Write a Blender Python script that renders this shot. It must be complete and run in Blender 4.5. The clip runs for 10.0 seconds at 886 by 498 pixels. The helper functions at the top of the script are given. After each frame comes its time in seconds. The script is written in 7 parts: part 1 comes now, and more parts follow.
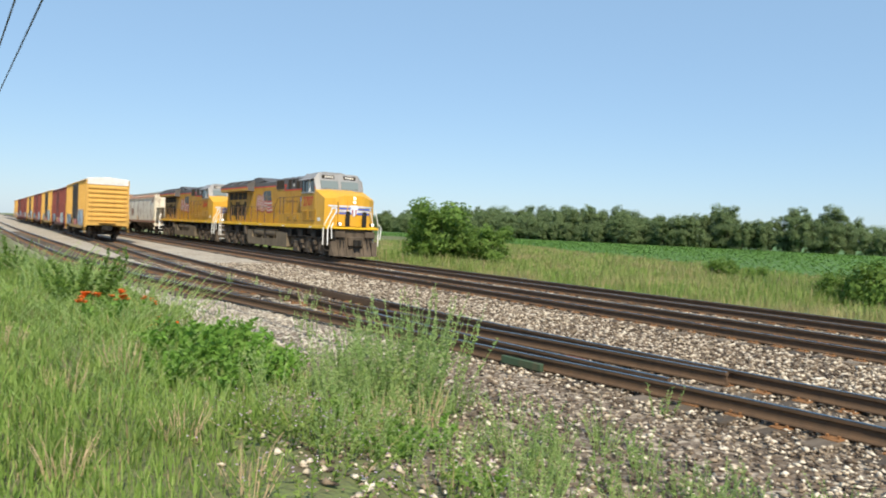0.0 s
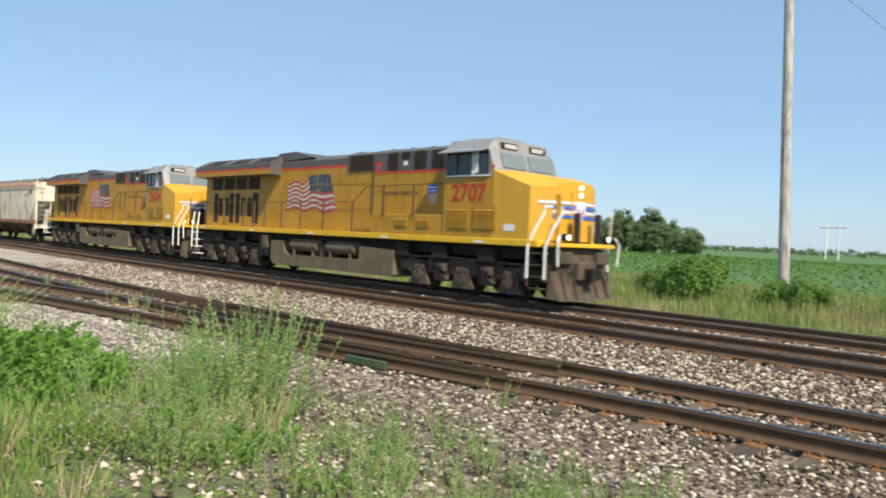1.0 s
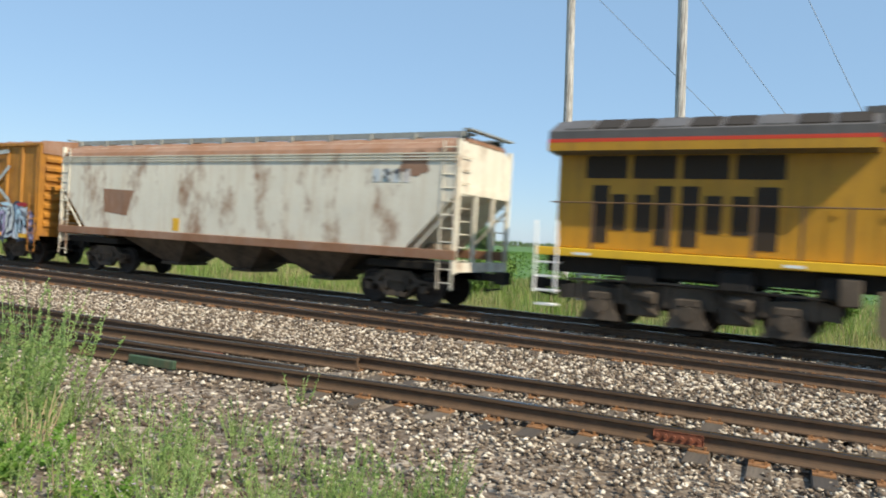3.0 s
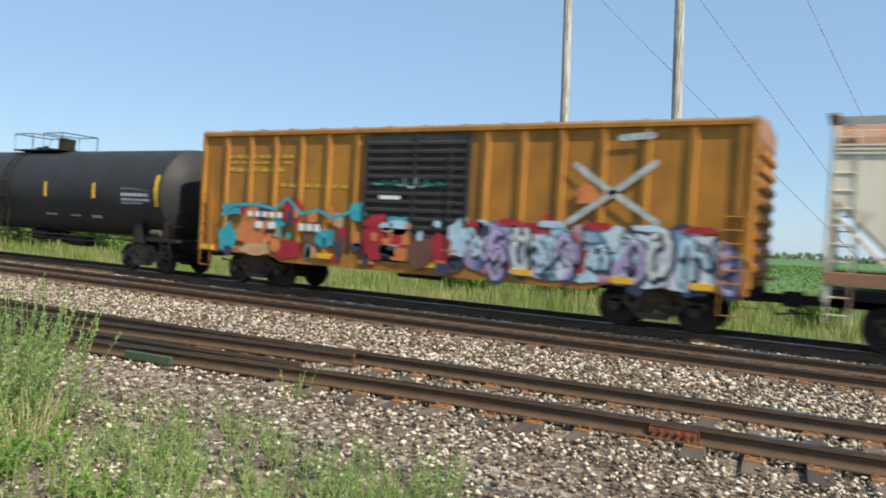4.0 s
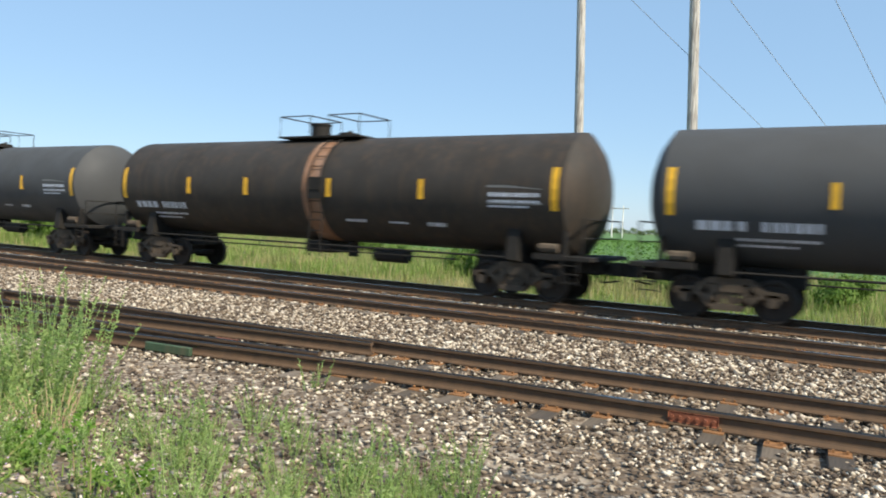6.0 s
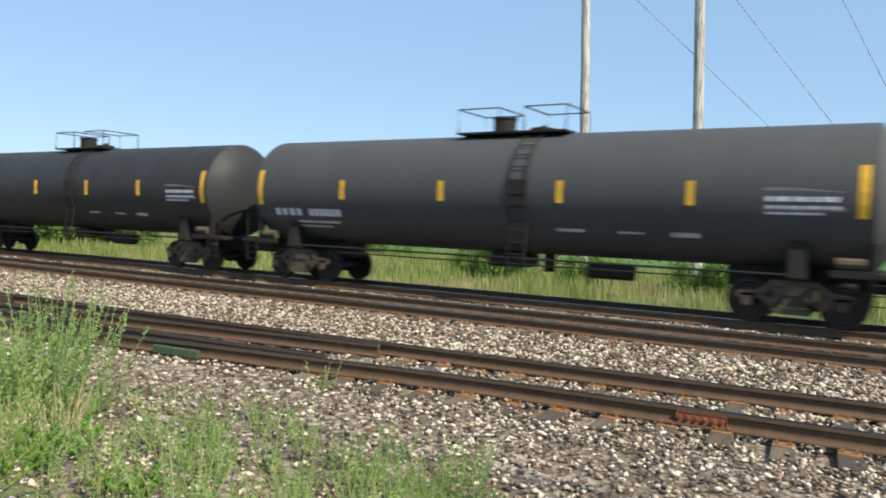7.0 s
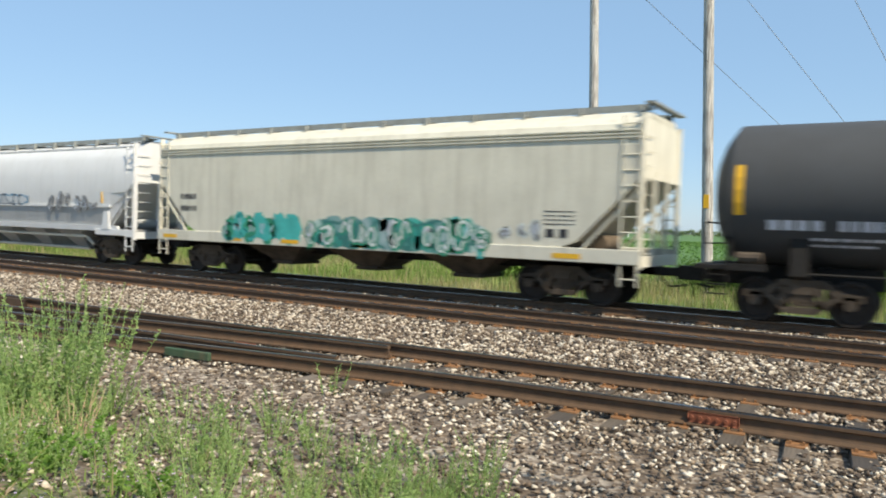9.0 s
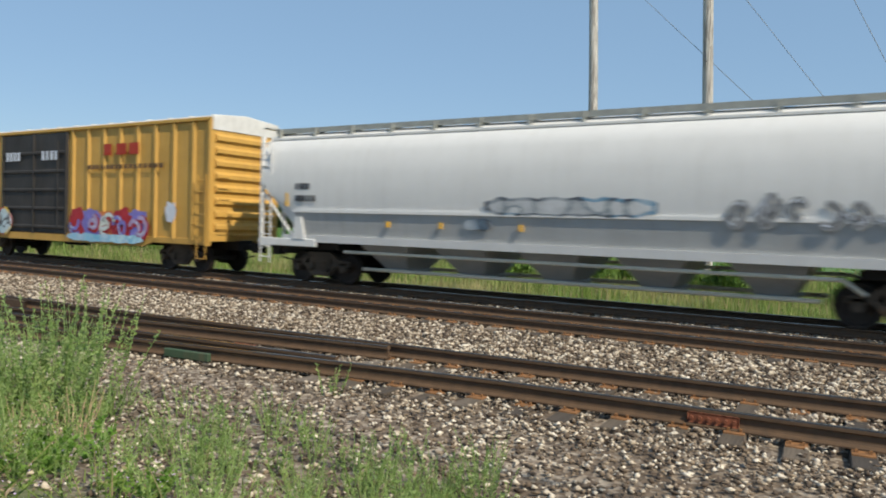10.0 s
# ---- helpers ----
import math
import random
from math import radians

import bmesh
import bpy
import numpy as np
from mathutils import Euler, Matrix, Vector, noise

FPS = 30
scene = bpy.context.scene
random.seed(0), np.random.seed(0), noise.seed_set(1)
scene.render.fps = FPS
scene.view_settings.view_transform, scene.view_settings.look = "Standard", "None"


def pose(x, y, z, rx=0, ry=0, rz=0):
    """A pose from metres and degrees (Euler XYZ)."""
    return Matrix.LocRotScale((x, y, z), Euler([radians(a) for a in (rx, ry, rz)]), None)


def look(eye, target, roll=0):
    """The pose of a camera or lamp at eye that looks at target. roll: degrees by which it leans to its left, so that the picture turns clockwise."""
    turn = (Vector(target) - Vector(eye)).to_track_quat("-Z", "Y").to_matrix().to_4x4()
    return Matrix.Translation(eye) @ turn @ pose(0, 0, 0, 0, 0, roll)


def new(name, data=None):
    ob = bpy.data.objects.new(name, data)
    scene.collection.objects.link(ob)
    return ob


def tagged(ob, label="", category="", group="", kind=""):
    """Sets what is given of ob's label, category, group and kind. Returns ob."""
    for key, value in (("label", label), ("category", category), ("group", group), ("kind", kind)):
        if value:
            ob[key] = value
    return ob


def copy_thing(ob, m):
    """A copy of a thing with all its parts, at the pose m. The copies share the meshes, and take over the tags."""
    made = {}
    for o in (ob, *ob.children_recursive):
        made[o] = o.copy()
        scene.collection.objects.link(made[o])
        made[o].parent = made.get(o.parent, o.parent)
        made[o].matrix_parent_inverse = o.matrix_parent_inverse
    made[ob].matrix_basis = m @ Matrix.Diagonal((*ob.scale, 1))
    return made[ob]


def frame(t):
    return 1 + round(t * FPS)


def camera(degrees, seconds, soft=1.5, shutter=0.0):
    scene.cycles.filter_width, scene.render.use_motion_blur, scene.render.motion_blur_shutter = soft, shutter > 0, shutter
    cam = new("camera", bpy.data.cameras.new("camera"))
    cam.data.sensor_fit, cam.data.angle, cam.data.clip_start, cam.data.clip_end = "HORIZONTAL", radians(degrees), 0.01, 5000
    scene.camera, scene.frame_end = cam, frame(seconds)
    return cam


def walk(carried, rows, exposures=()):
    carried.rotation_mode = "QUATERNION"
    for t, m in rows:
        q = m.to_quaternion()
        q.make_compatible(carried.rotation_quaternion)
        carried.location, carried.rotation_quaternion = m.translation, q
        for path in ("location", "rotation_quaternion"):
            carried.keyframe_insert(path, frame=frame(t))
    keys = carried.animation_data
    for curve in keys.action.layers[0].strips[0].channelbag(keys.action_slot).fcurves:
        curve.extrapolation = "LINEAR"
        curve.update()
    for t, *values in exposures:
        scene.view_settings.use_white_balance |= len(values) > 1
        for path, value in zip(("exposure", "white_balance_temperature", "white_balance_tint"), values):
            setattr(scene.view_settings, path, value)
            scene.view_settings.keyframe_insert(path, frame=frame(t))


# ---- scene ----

cam = camera(61.70, 10.0, soft=1.9, shutter=0.2)
# a person stands on the bank and turns with the train
walk(cam, [
    (0.0, pose(0, -17.680, 1.800, 88.53, -2.34, 57.81)),
    (0.5, pose(0, -17.680, 1.800, 88.70, -2.47, 52.45)),
    (1.0, pose(0, -17.680, 1.800, 88.96, -2.62, 45.80)),
    (1.5, pose(0, -17.680, 1.800, 89.23, -3.05, 38.45)),
    (2.0, pose(0, -17.680, 1.800, 89.58, -3.79, 34.05)),
    (2.5, pose(0, -17.680, 1.800, 89.67, -3.15, 30.95)),
    (4.0, pose(0, -17.680, 1.800, 89.00, -3.36, 30.10)),
    (4.5, pose(0, -17.680, 1.800, 88.80, -3.32, 29.94)),
    (5.0, pose(0, -17.680, 1.800, 88.41, -2.63, 30.50)),
    (5.5, pose(0, -17.680, 1.800, 88.11, -2.68, 31.15)),
    (7.0, pose(0, -17.680, 1.800, 88.13, -2.16, 31.77)),
    (7.5, pose(0, -17.680, 1.800, 88.17, -2.04, 32.14)),
    (8.0, pose(0, -17.680, 1.800, 88.15, -2.22, 32.32)),
    (8.5, pose(0, -17.680, 1.800, 88.13, -2.04, 32.50)),
    (9.0, pose(0, -17.680, 1.800, 88.19, -1.78, 32.50)),
    (9.5, pose(0, -17.680, 1.800, 88.25, -1.54, 32.42)),
    (10.0, pose(0, -17.680, 1.800, 88.23, -1.72, 32.47)),
], exposures=[(0.0, 0.30), (4.0, 0.30), (5.0, 0.38), (7.0, 0.42), (8.5, 0.42), (9.0, 0.32), (9.5, 0.11), (10.0, -0.02)])

# ---- daylight ----
SUN_DIR = Vector((0.92, -0.30, 1.0)).normalized()
world = bpy.data.worlds.new("daylight")
scene.world = world
world.use_nodes = True
wn = world.node_tree
wn.nodes.clear()
sky = wn.nodes.new("ShaderNodeTexSky")
sky.sky_type = 'NISHITA'
sky.sun_disc = False
sky.sun_elevation = math.asin(SUN_DIR.z)
sky.sun_rotation = math.atan2(SUN_DIR.x, SUN_DIR.y)
sky.air_density, sky.dust_density, sky.ozone_density = 1.0, 0.3, 3.0
bg = wn.nodes.new("ShaderNodeBackground")
bg.inputs[1].default_value = 0.105
wo = wn.nodes.new("ShaderNodeOutputWorld")
# summer haze evens the blue out over the whole sky
haze = wn.nodes.new("ShaderNodeMix")
haze.data_type = 'RGBA'
haze.inputs[0].default_value = 0.55
haze.inputs[7].default_value = (3.1, 5.0, 7.2, 1)
wn.links.new(sky.outputs[0], haze.inputs[6])
wn.links.new(haze.outputs[2], bg.inputs[0])
wn.links.new(bg.outputs[0], wo.inputs[0])
sun = new("sun", bpy.data.lights.new("sun", 'SUN'))
sun.data.energy, sun.data.angle, sun.data.color = 5.0, radians(0.53), (1.0, 0.89, 0.71)
sun.matrix_world = look(SUN_DIR * 60, (0, 0, 0))
scene.view_settings.exposure = 0.3

# ---- tools ----
class Build:
    """Collects vertices and faces of one mesh."""

    def __init__(self):
        self.v, self.f, self.m = [], [], []

    def add(self, verts, faces, mi=0):
        o = len(self.v)
        self.v += [tuple(p) for p in verts]
        self.f += [tuple(i + o for i in q) for q in faces]
        self.m += [mi] * len(faces)
        return self

    def box(self, x0, x1, y0, y1, z0, z1, mi=0, c=0.0):
        if c <= 0:
            vs = [(x, y, z) for x in (x0, x1) for y in (y0, y1) for z in (z0, z1)]
            fs = [(0, 1, 3, 2), (4, 6, 7, 5), (0, 4, 5, 1), (2, 3, 7, 6), (0, 2, 6, 4), (1, 5, 7, 3)]
            return self.add(vs, fs, mi)
        vs, ids = [], {}
        for sx in (0, 1):
            for sy in (0, 1):
                for sz in (0, 1):
                    X, Y, Z = (x0, x1)[sx], (y0, y1)[sy], (z0, z1)[sz]
                    ix, iy, iz = X + c * (1 - 2 * sx), Y + c * (1 - 2 * sy), Z + c * (1 - 2 * sz)
                    for k, p in enumerate(((X, iy, iz), (ix, Y, iz), (ix, iy, Z))):
                        ids[sx, sy, sz, k] = len(vs)
                        vs.append(p)
        fs = []
        for s in (0, 1):
            fs.append([ids[s, a, b, 0] for a, b in ((0, 0), (0, 1), (1, 1), (1, 0))][::1 - 2 * s])
            fs.append([ids[a, s, b, 1] for a, b in ((0, 0), (1, 0), (1, 1), (0, 1))][::1 - 2 * s])
            fs.append([ids[a, b, s, 2] for a, b in ((0, 0), (0, 1), (1, 1), (1, 0))][::1 - 2 * s])
            for t in (0, 1):
                fs.append([ids[0, s, t, 1], ids[1, s, t, 1], ids[1, s, t, 2], ids[0, s, t, 2]])
                fs.append([ids[s, 0, t, 0], ids[s, 1, t, 0], ids[s, 1, t, 2], ids[s, 0, t, 2]])
                fs.append([ids[s, t, 0, 0], ids[s, t, 1, 0], ids[s, t, 1, 1], ids[s, t, 0, 1]])
                for u in (0, 1):
                    fs.append([ids[s, t, u, k] for k in range(3)])
        return self.add(vs, fs, mi)

    def prism(self, prof, axis, a, b, mi=0):
        """Extrudes a closed outline along an axis: x takes (y, z), y takes (x, z), z takes (x, y)."""
        n = len(prof)
        put = {"x": lambda p, s: (s, p[0], p[1]), "y": lambda p, s: (p[0], s, p[1]), "z": lambda p, s: (p[0], p[1], s)}[axis]
        vs = [put(p, a) for p in prof] + [put(p, b) for p in prof]
        fs = [(i, (i + 1) % n, n + (i + 1) % n, n + i) for i in range(n)]
        fs += [tuple(range(n))[::-1], tuple(range(n, 2 * n))]
        return self.add(vs, fs, mi)

    def loft(self, rings, mi=0, caps=True):
        n = len(rings[0])
        vs = [p for r in rings for p in r]
        fs = [(k * n + i, k * n + (i + 1) % n, (k + 1) * n + (i + 1) % n, (k + 1) * n + i) for k in range(len(rings) - 1) for i in range(n)]
        if caps:
            fs += [tuple(range(n))[::-1], tuple(range((len(rings) - 1) * n, len(rings) * n))]
        return self.add(vs, fs, mi)

    def tube(self, pts, r, n=6, mi=0):
        pts = [Vector(p) for p in pts]
        rings = []
        for i, p in enumerate(pts):
            d = (pts[min(i + 1, len(pts) - 1)] - pts[max(i - 1, 0)]).normalized()
            u = d.orthogonal().normalized()
            if abs(d.z) < 0.95:
                u = d.cross(Vector((0, 0, 1))).normalized()
            w = d.cross(u)
            rr = r[i] if isinstance(r, (list, tuple)) else r
            rings.append([p + rr * (math.cos(a) * u + math.sin(a) * w) for a in (2 * math.pi * k / n for k in range(n))])
        return self.loft(rings, mi)

    def cyl(self, p0, p1, r, n=14, mi=0):
        return self.tube([p0, p1], r, n, mi)

    def mesh(self, name, mats, smooth=False):
        me = bpy.data.meshes.new(name)
        me.from_pydata(self.v, [], self.f)
        for mt in mats if isinstance(mats, (list, tuple)) else [mats]:
            me.materials.append(mt)
        if any(self.m):
            me.polygons.foreach_set("material_index", self.m)
        bm = bmesh.new()
        bm.from_mesh(me)
        bmesh.ops.recalc_face_normals(bm, faces=bm.faces)
        bm.to_mesh(me)
        bm.free()
        if smooth:
            me.polygons.foreach_set("use_smooth", [True] * len(me.polygons))
            me.set_sharp_from_angle(angle=radians(38))
        return me


def part(name, b, mats, parent, label="", smooth=False):
    """One mesh object under a thing or a part."""
    ob = new(name, b.mesh(name, mats, smooth) if isinstance(b, Build) else b)
    ob.parent = parent
    if label:
        ob["label"] = label
    return ob


def thing(name, label, category, group="", at=None, kind=""):
    ob = new(name)
    tagged(ob, label, category, group, kind)
    if at is not None:
        ob.matrix_world = at
    return ob


def solid(name, b, mats, label, category="", group="", kind="", smooth=False):
    ob = new(name, b.mesh(name, mats, smooth) if isinstance(b, Build) else b)
    return tagged(ob, label, category, group, kind)


def raw_mesh(name, verts, faces, mat, smooth=False):
    """A big mesh out of numpy arrays; all faces have the same number of corners."""
    verts, faces = np.asarray(verts, dtype=np.float32), np.asarray(faces, dtype=np.int32)
    me = bpy.data.meshes.new(name)
    k = faces.shape[1]
    me.vertices.add(len(verts))
    me.vertices.foreach_set("co", verts.ravel())
    me.loops.add(faces.size)
    me.loops.foreach_set("vertex_index", faces.ravel())
    me.polygons.add(len(faces))
    me.polygons.foreach_set("loop_start", np.arange(len(faces), dtype=np.int32) * k)
    me.update(calc_edges=True)
    me.validate()
    for mt in mat if isinstance(mat, (list, tuple)) else [mat]:
        me.materials.append(mt)
    if smooth:
        me.polygons.foreach_set("use_smooth", np.ones(len(me.polygons), dtype=bool))
    return me


# ---- materials ----
class Nodes:
    def __init__(self, name):
        self.mat = bpy.data.materials.new(name)
        self.mat.use_nodes = True
        self.t = self.mat.node_tree
        self.bsdf = self.t.nodes["Principled BSDF"]
        self.out = self.t.nodes["Material Output"]
        self.co = None

    def n(self, kind, **kw):
        nd = self.t.nodes.new(kind)
        for k, v in kw.items():
            nd.inputs[k].default_value = v
        return nd

    def link(self, a, b):
        self.t.links.new(a, b)

    def coords(self, scale=(1, 1, 1)):
        if self.co is None:
            self.co = self.n("ShaderNodeTexCoord").outputs["Object"]
        mp = self.n("ShaderNodeMapping")
        mp.inputs["Scale"].default_value = scale
        self.link(self.co, mp.inputs["Vector"])
        return mp.outputs[0]

    def noise(self, scale, detail=4.0, stretch=(1, 1, 1), rough=0.6):
        nz = self.n("ShaderNodeTexNoise", Scale=scale, Detail=detail, Roughness=rough)
        self.link(self.coords(stretch), nz.inputs["Vector"])
        return nz.outputs[0]

    def ramp(self, fac, stops):
        r = self.n("ShaderNodeValToRGB")
        while len(r.color_ramp.elements) < len(stops):
            r.color_ramp.elements.new(0.5)
        for e, (p, c) in zip(r.color_ramp.elements, stops):
            e.position, e.color = p, (*c, 1) if isinstance(c, tuple) else (c, c, c, 1)
        self.link(fac, r.inputs[0])
        return r.outputs[0]

    def mix(self, fac, a, b):
        m = self.n("ShaderNodeMix")
        m.data_type = 'RGBA'
        for sock, val in ((m.inputs[0], fac), (m.inputs[6], a), (m.inputs[7], b)):
            if isinstance(val, (int, float)):
                sock.default_value = val
            elif isinstance(val, tuple):
                sock.default_value = (*val, 1)
            else:
                self.link(val, sock)
        return m.outputs[2]

    def bump(self, height, strength=0.3, dist=0.02):
        b = self.n("ShaderNodeBump", Strength=strength, Distance=dist)
        self.link(height, b.inputs["Height"])
        self.link(b.outputs[0], self.bsdf.inputs["Normal"])

    def done(self, color=None, rough=None, metal=0.0):
        if color is not None:
            if isinstance(color, tuple):
                self.bsdf.inputs["Base Color"].default_value = (*color, 1)
            else:
                self.link(color, self.bsdf.inputs["Base Color"])
        if rough is not None:
            if isinstance(rough, (int, float)):
                self.bsdf.inputs["Roughness"].default_value = rough
            else:
                self.link(rough, self.bsdf.inputs["Roughness"])
        self.bsdf.inputs["Metallic"].default_value = metal
        return self.mat


def paint(name, color, rough=0.5, fade=0.25, dirt=(0.12, 0.09, 0.06), streak=0.25, rust=0.0, metal=0.0, rust_at=0.60, bump=0.08, gloss=0.5, coat=0.0):
    """Weathered paint: faded patches, dirt that ran down, and rust where it has broken through."""
    k = Nodes(name)
    big, fine = k.noise(0.9, 5), k.noise(14, 4)
    dark = tuple(c * (1 - fade) for c in color)
    c = k.mix(k.ramp(big, [(0.35, 0.0), (0.7, 1.0)]), color, dark)
    run = k.noise(5.0, 5, (1, 1, 0.09))
    c = k.mix(k.ramp(run, [(0.48, 0.0), (0.78, streak)]), c, dirt)
    c = k.mix(k.ramp(fine, [(0.55, 0.0), (0.8, streak * 0.7)]), c, dirt)
    if rust > 0:
        r1, r2 = k.noise(1.1, 8, (1, 1, 0.55), 0.7), k.noise(22, 4)
        rcol = k.mix(r2, (0.13, 0.05, 0.02), (0.36, 0.16, 0.06))
        c = k.mix(k.ramp(r1, [(rust_at - 0.1, 0.0), (rust_at + 0.06, rust)]), c, rcol)
    k.bump(fine, bump, 0.01)
    k.bsdf.inputs["Specular IOR Level"].default_value = gloss
    k.bsdf.inputs["Coat Weight"].default_value = coat
    k.bsdf.inputs["Coat Roughness"].default_value = 0.32
    return k.done(c, k.ramp(big, [(0.3, rough), (0.8, min(1, rough + 0.2))]), metal)


def plain(name, color, rough=0.6, metal=0.0, var=0.2, scale=6.0, bump=0.1):
    k = Nodes(name)
    nz, fine = k.noise(scale, 5), k.noise(scale * 9, 3)
    c = k.mix(k.ramp(nz, [(0.3, 0.0), (0.72, 1.0)]), tuple(min(1, v * (1 + var)) for v in color), tuple(v * (1 - var) for v in color))
    k.bump(fine, bump, 0.01)
    return k.done(c, rough, metal)


def foliage(name, a, b, dry=None, dry_part=0.1, through_light=0.35, straw=0.0):
    """Leaves and blades: each one its own green, with light shining through."""
    k = Nodes(name)
    g = k.n("ShaderNodeNewGeometry")
    stops = [(0.0, a), (1.0 - dry_part if dry else 1.0, b)]
    if dry:
        stops += [(min(0.999, 1.0 - dry_part + 0.02), dry)]
    c = k.ramp(g.outputs["Random Per Island"], stops)
    if straw > 0:
        c = k.mix(k.ramp(k.noise(0.16, 5, (1, 1.6, 1)), [(0.47, 0.0), (0.62, straw)]), c, (0.50, 0.39, 0.21))
    patch = k.ramp(k.noise(0.6, 3), [(0.3, 0.68), (0.7, 1.12)])
    m = k.n("ShaderNodeMix")
    m.data_type, m.blend_type = 'RGBA', 'MULTIPLY'
    m.inputs[0].default_value = 1.0
    k.link(c, m.inputs[6])
    k.link(patch, m.inputs[7])
    k.done(m.outputs[2], 0.6)
    k.bsdf.inputs["Specular IOR Level"].default_value = 0.25
    tr = k.n("ShaderNodeBsdfTranslucent")
    k.link(m.outputs[2], tr.inputs[0])
    ms = k.n("ShaderNodeMixShader", Fac=through_light)
    k.link(k.bsdf.outputs[0], ms.inputs[1])
    k.link(tr.outputs[0], ms.inputs[2])
    k.link(ms.outputs[0], k.out.inputs[0])
    return k.mat


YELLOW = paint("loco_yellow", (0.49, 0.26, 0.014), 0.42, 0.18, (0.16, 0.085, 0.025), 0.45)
# brighter, cleaner copy of the yellow: sun on the nose put into the colour
YELLOW_SUNLIT = paint("nose_yellow_sunlit", (0.68, 0.37, 0.03), 0.38, 0.1, (0.25, 0.14, 0.04), 0.2)
SILL = paint("sill_yellow", (0.78, 0.47, 0.02), 0.45, 0.1, (0.3, 0.16, 0.04), 0.2)
GREY = paint("loco_grey", (0.115, 0.108, 0.105), 0.5, 0.2, (0.05, 0.045, 0.04), 0.4)
LIGHT_GREY = paint("cab_roof_grey", (0.27, 0.27, 0.275), 0.45, 0.15, (0.1, 0.09, 0.08), 0.3)
RED = paint("stripe_red", (0.62, 0.055, 0.02), 0.5, 0.1, (0.2, 0.08, 0.03), 0.2)
NUMRED = paint("number_red", (0.42, 0.035, 0.012), 0.5, 0.1, (0.2, 0.08, 0.03), 0.15)
BLACK = plain("underframe_black", (0.012, 0.010, 0.008), 0.85, 0.0, 0.4)
SCREEN = plain("screen_dark", (0.026, 0.019, 0.013), 0.8, 0.0, 0.4, 30)
TRUCKGREY = paint("truck_dusty_grey", (0.125, 0.095, 0.068), 0.9, 0.5, (0.022, 0.017, 0.012), 0.85)
TANKGREY = paint("fuel_tank_dusty", (0.185, 0.145, 0.095), 0.8, 0.35, (0.04, 0.03, 0.02), 0.75)
WHEEL = plain("wheel_steel", (0.032, 0.024, 0.019), 0.7, 0.3, 0.4, 10)
WHITE = plain("white_paint", (0.78, 0.78, 0.76), 0.5, 0.0, 0.06, 8)
RAILPOST = paint("handrail_brown", (0.16, 0.09, 0.04), 0.6, 0.3, (0.05, 0.03, 0.02), 0.4)
BLUE = plain("emblem_blue", (0.03, 0.12, 0.55), 0.45, 0.0, 0.1)
PALE = plain("emblem_pale", (0.62, 0.66, 0.74), 0.5, 0.0, 0.1)
FLAGRED = plain("flag_red", (0.36, 0.045, 0.05), 0.5, 0.0, 0.15)
FLAGWHITE = plain("flag_white", (0.52, 0.49, 0.44), 0.5, 0.0, 0.12)
FLAGBLUE = plain("flag_blue", (0.035, 0.065, 0.085), 0.5, 0.0, 0.3)
SHIELDPINK = plain("faded_shield_red", (0.55, 0.36, 0.34), 0.5, 0.0, 0.2)
TANKBLACK = paint("tank_black", (0.031, 0.032, 0.034), 0.52, 0.12, (0.036, 0.036, 0.036), 0.15, bump=0.02, gloss=0.3)
TANKGREYISH = paint("tank_faded_charcoal", (0.066, 0.069, 0.073), 0.6, 0.12, (0.07, 0.066, 0.06), 0.2, bump=0.02, gloss=0.3)
TANKBROWN = paint("tank_black_stained", (0.042, 0.037, 0.032), 0.55, 0.25, (0.12, 0.075, 0.045), 0.4, bump=0.03, gloss=0.3)
MARKYELLOW = plain("marker_yellow", (0.75, 0.42, 0.02), 0.5, 0.0, 0.1)
HOPPERRUST = paint("hopper_white_rusty", (0.76, 0.72, 0.60), 0.6, 0.10, (0.46, 0.28, 0.12), 0.35, 0.85, rust_at=0.62)
HOPPERTOP = paint("hopper_top_rust", (0.36, 0.22, 0.15), 0.7, 0.25, (0.15, 0.08, 0.05), 0.5, 0.6, rust_at=0.5)
HOPPERCREAM = paint("hopper_cream", (0.71, 0.675, 0.555), 0.55, 0.12, (0.26, 0.21, 0.15), 0.35)
# end grime, browned darker to hold the shade under the slope sheets too
HOPPERDIRT_SHADE = paint("hopper_end_grime_shade", (0.20, 0.15, 0.10), 0.8, 0.3, (0.07, 0.05, 0.035), 0.5)
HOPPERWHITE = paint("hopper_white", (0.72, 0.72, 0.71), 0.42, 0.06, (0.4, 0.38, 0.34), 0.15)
# darker copy of the white: shade of the lower side and bays as colour
HOPPERLOW_SHADED = paint("hopper_lower_shade_grey", (0.40, 0.41, 0.41), 0.5, 0.12, (0.2, 0.18, 0.16), 0.3)
BOXOCHRE = paint("boxcar_ochre", (0.47, 0.205, 0.022), 0.6, 0.32, (0.14, 0.06, 0.02), 0.65, 0.6, rust_at=0.61)
FADED = plain("faded_yellow_paint", (0.56, 0.33, 0.03), 0.6, 0.0, 0.3, 9)
BOXYELLOW = paint("boxcar_yellow", (0.58, 0.34, 0.075), 0.55, 0.14, (0.25, 0.15, 0.06), 0.3)
BOXRED = paint("boxcar_red", (0.18, 0.042, 0.033), 0.6, 0.25, (0.08, 0.03, 0.02), 0.4)
DOORBLACK = paint("door_black", (0.03, 0.028, 0.027), 0.6, 0.25, (0.15, 0.12, 0.1), 0.25)
ROOFWHITE = plain("roof_galvanised", (0.62, 0.62, 0.60), 0.5, 0.0, 0.12, 3)
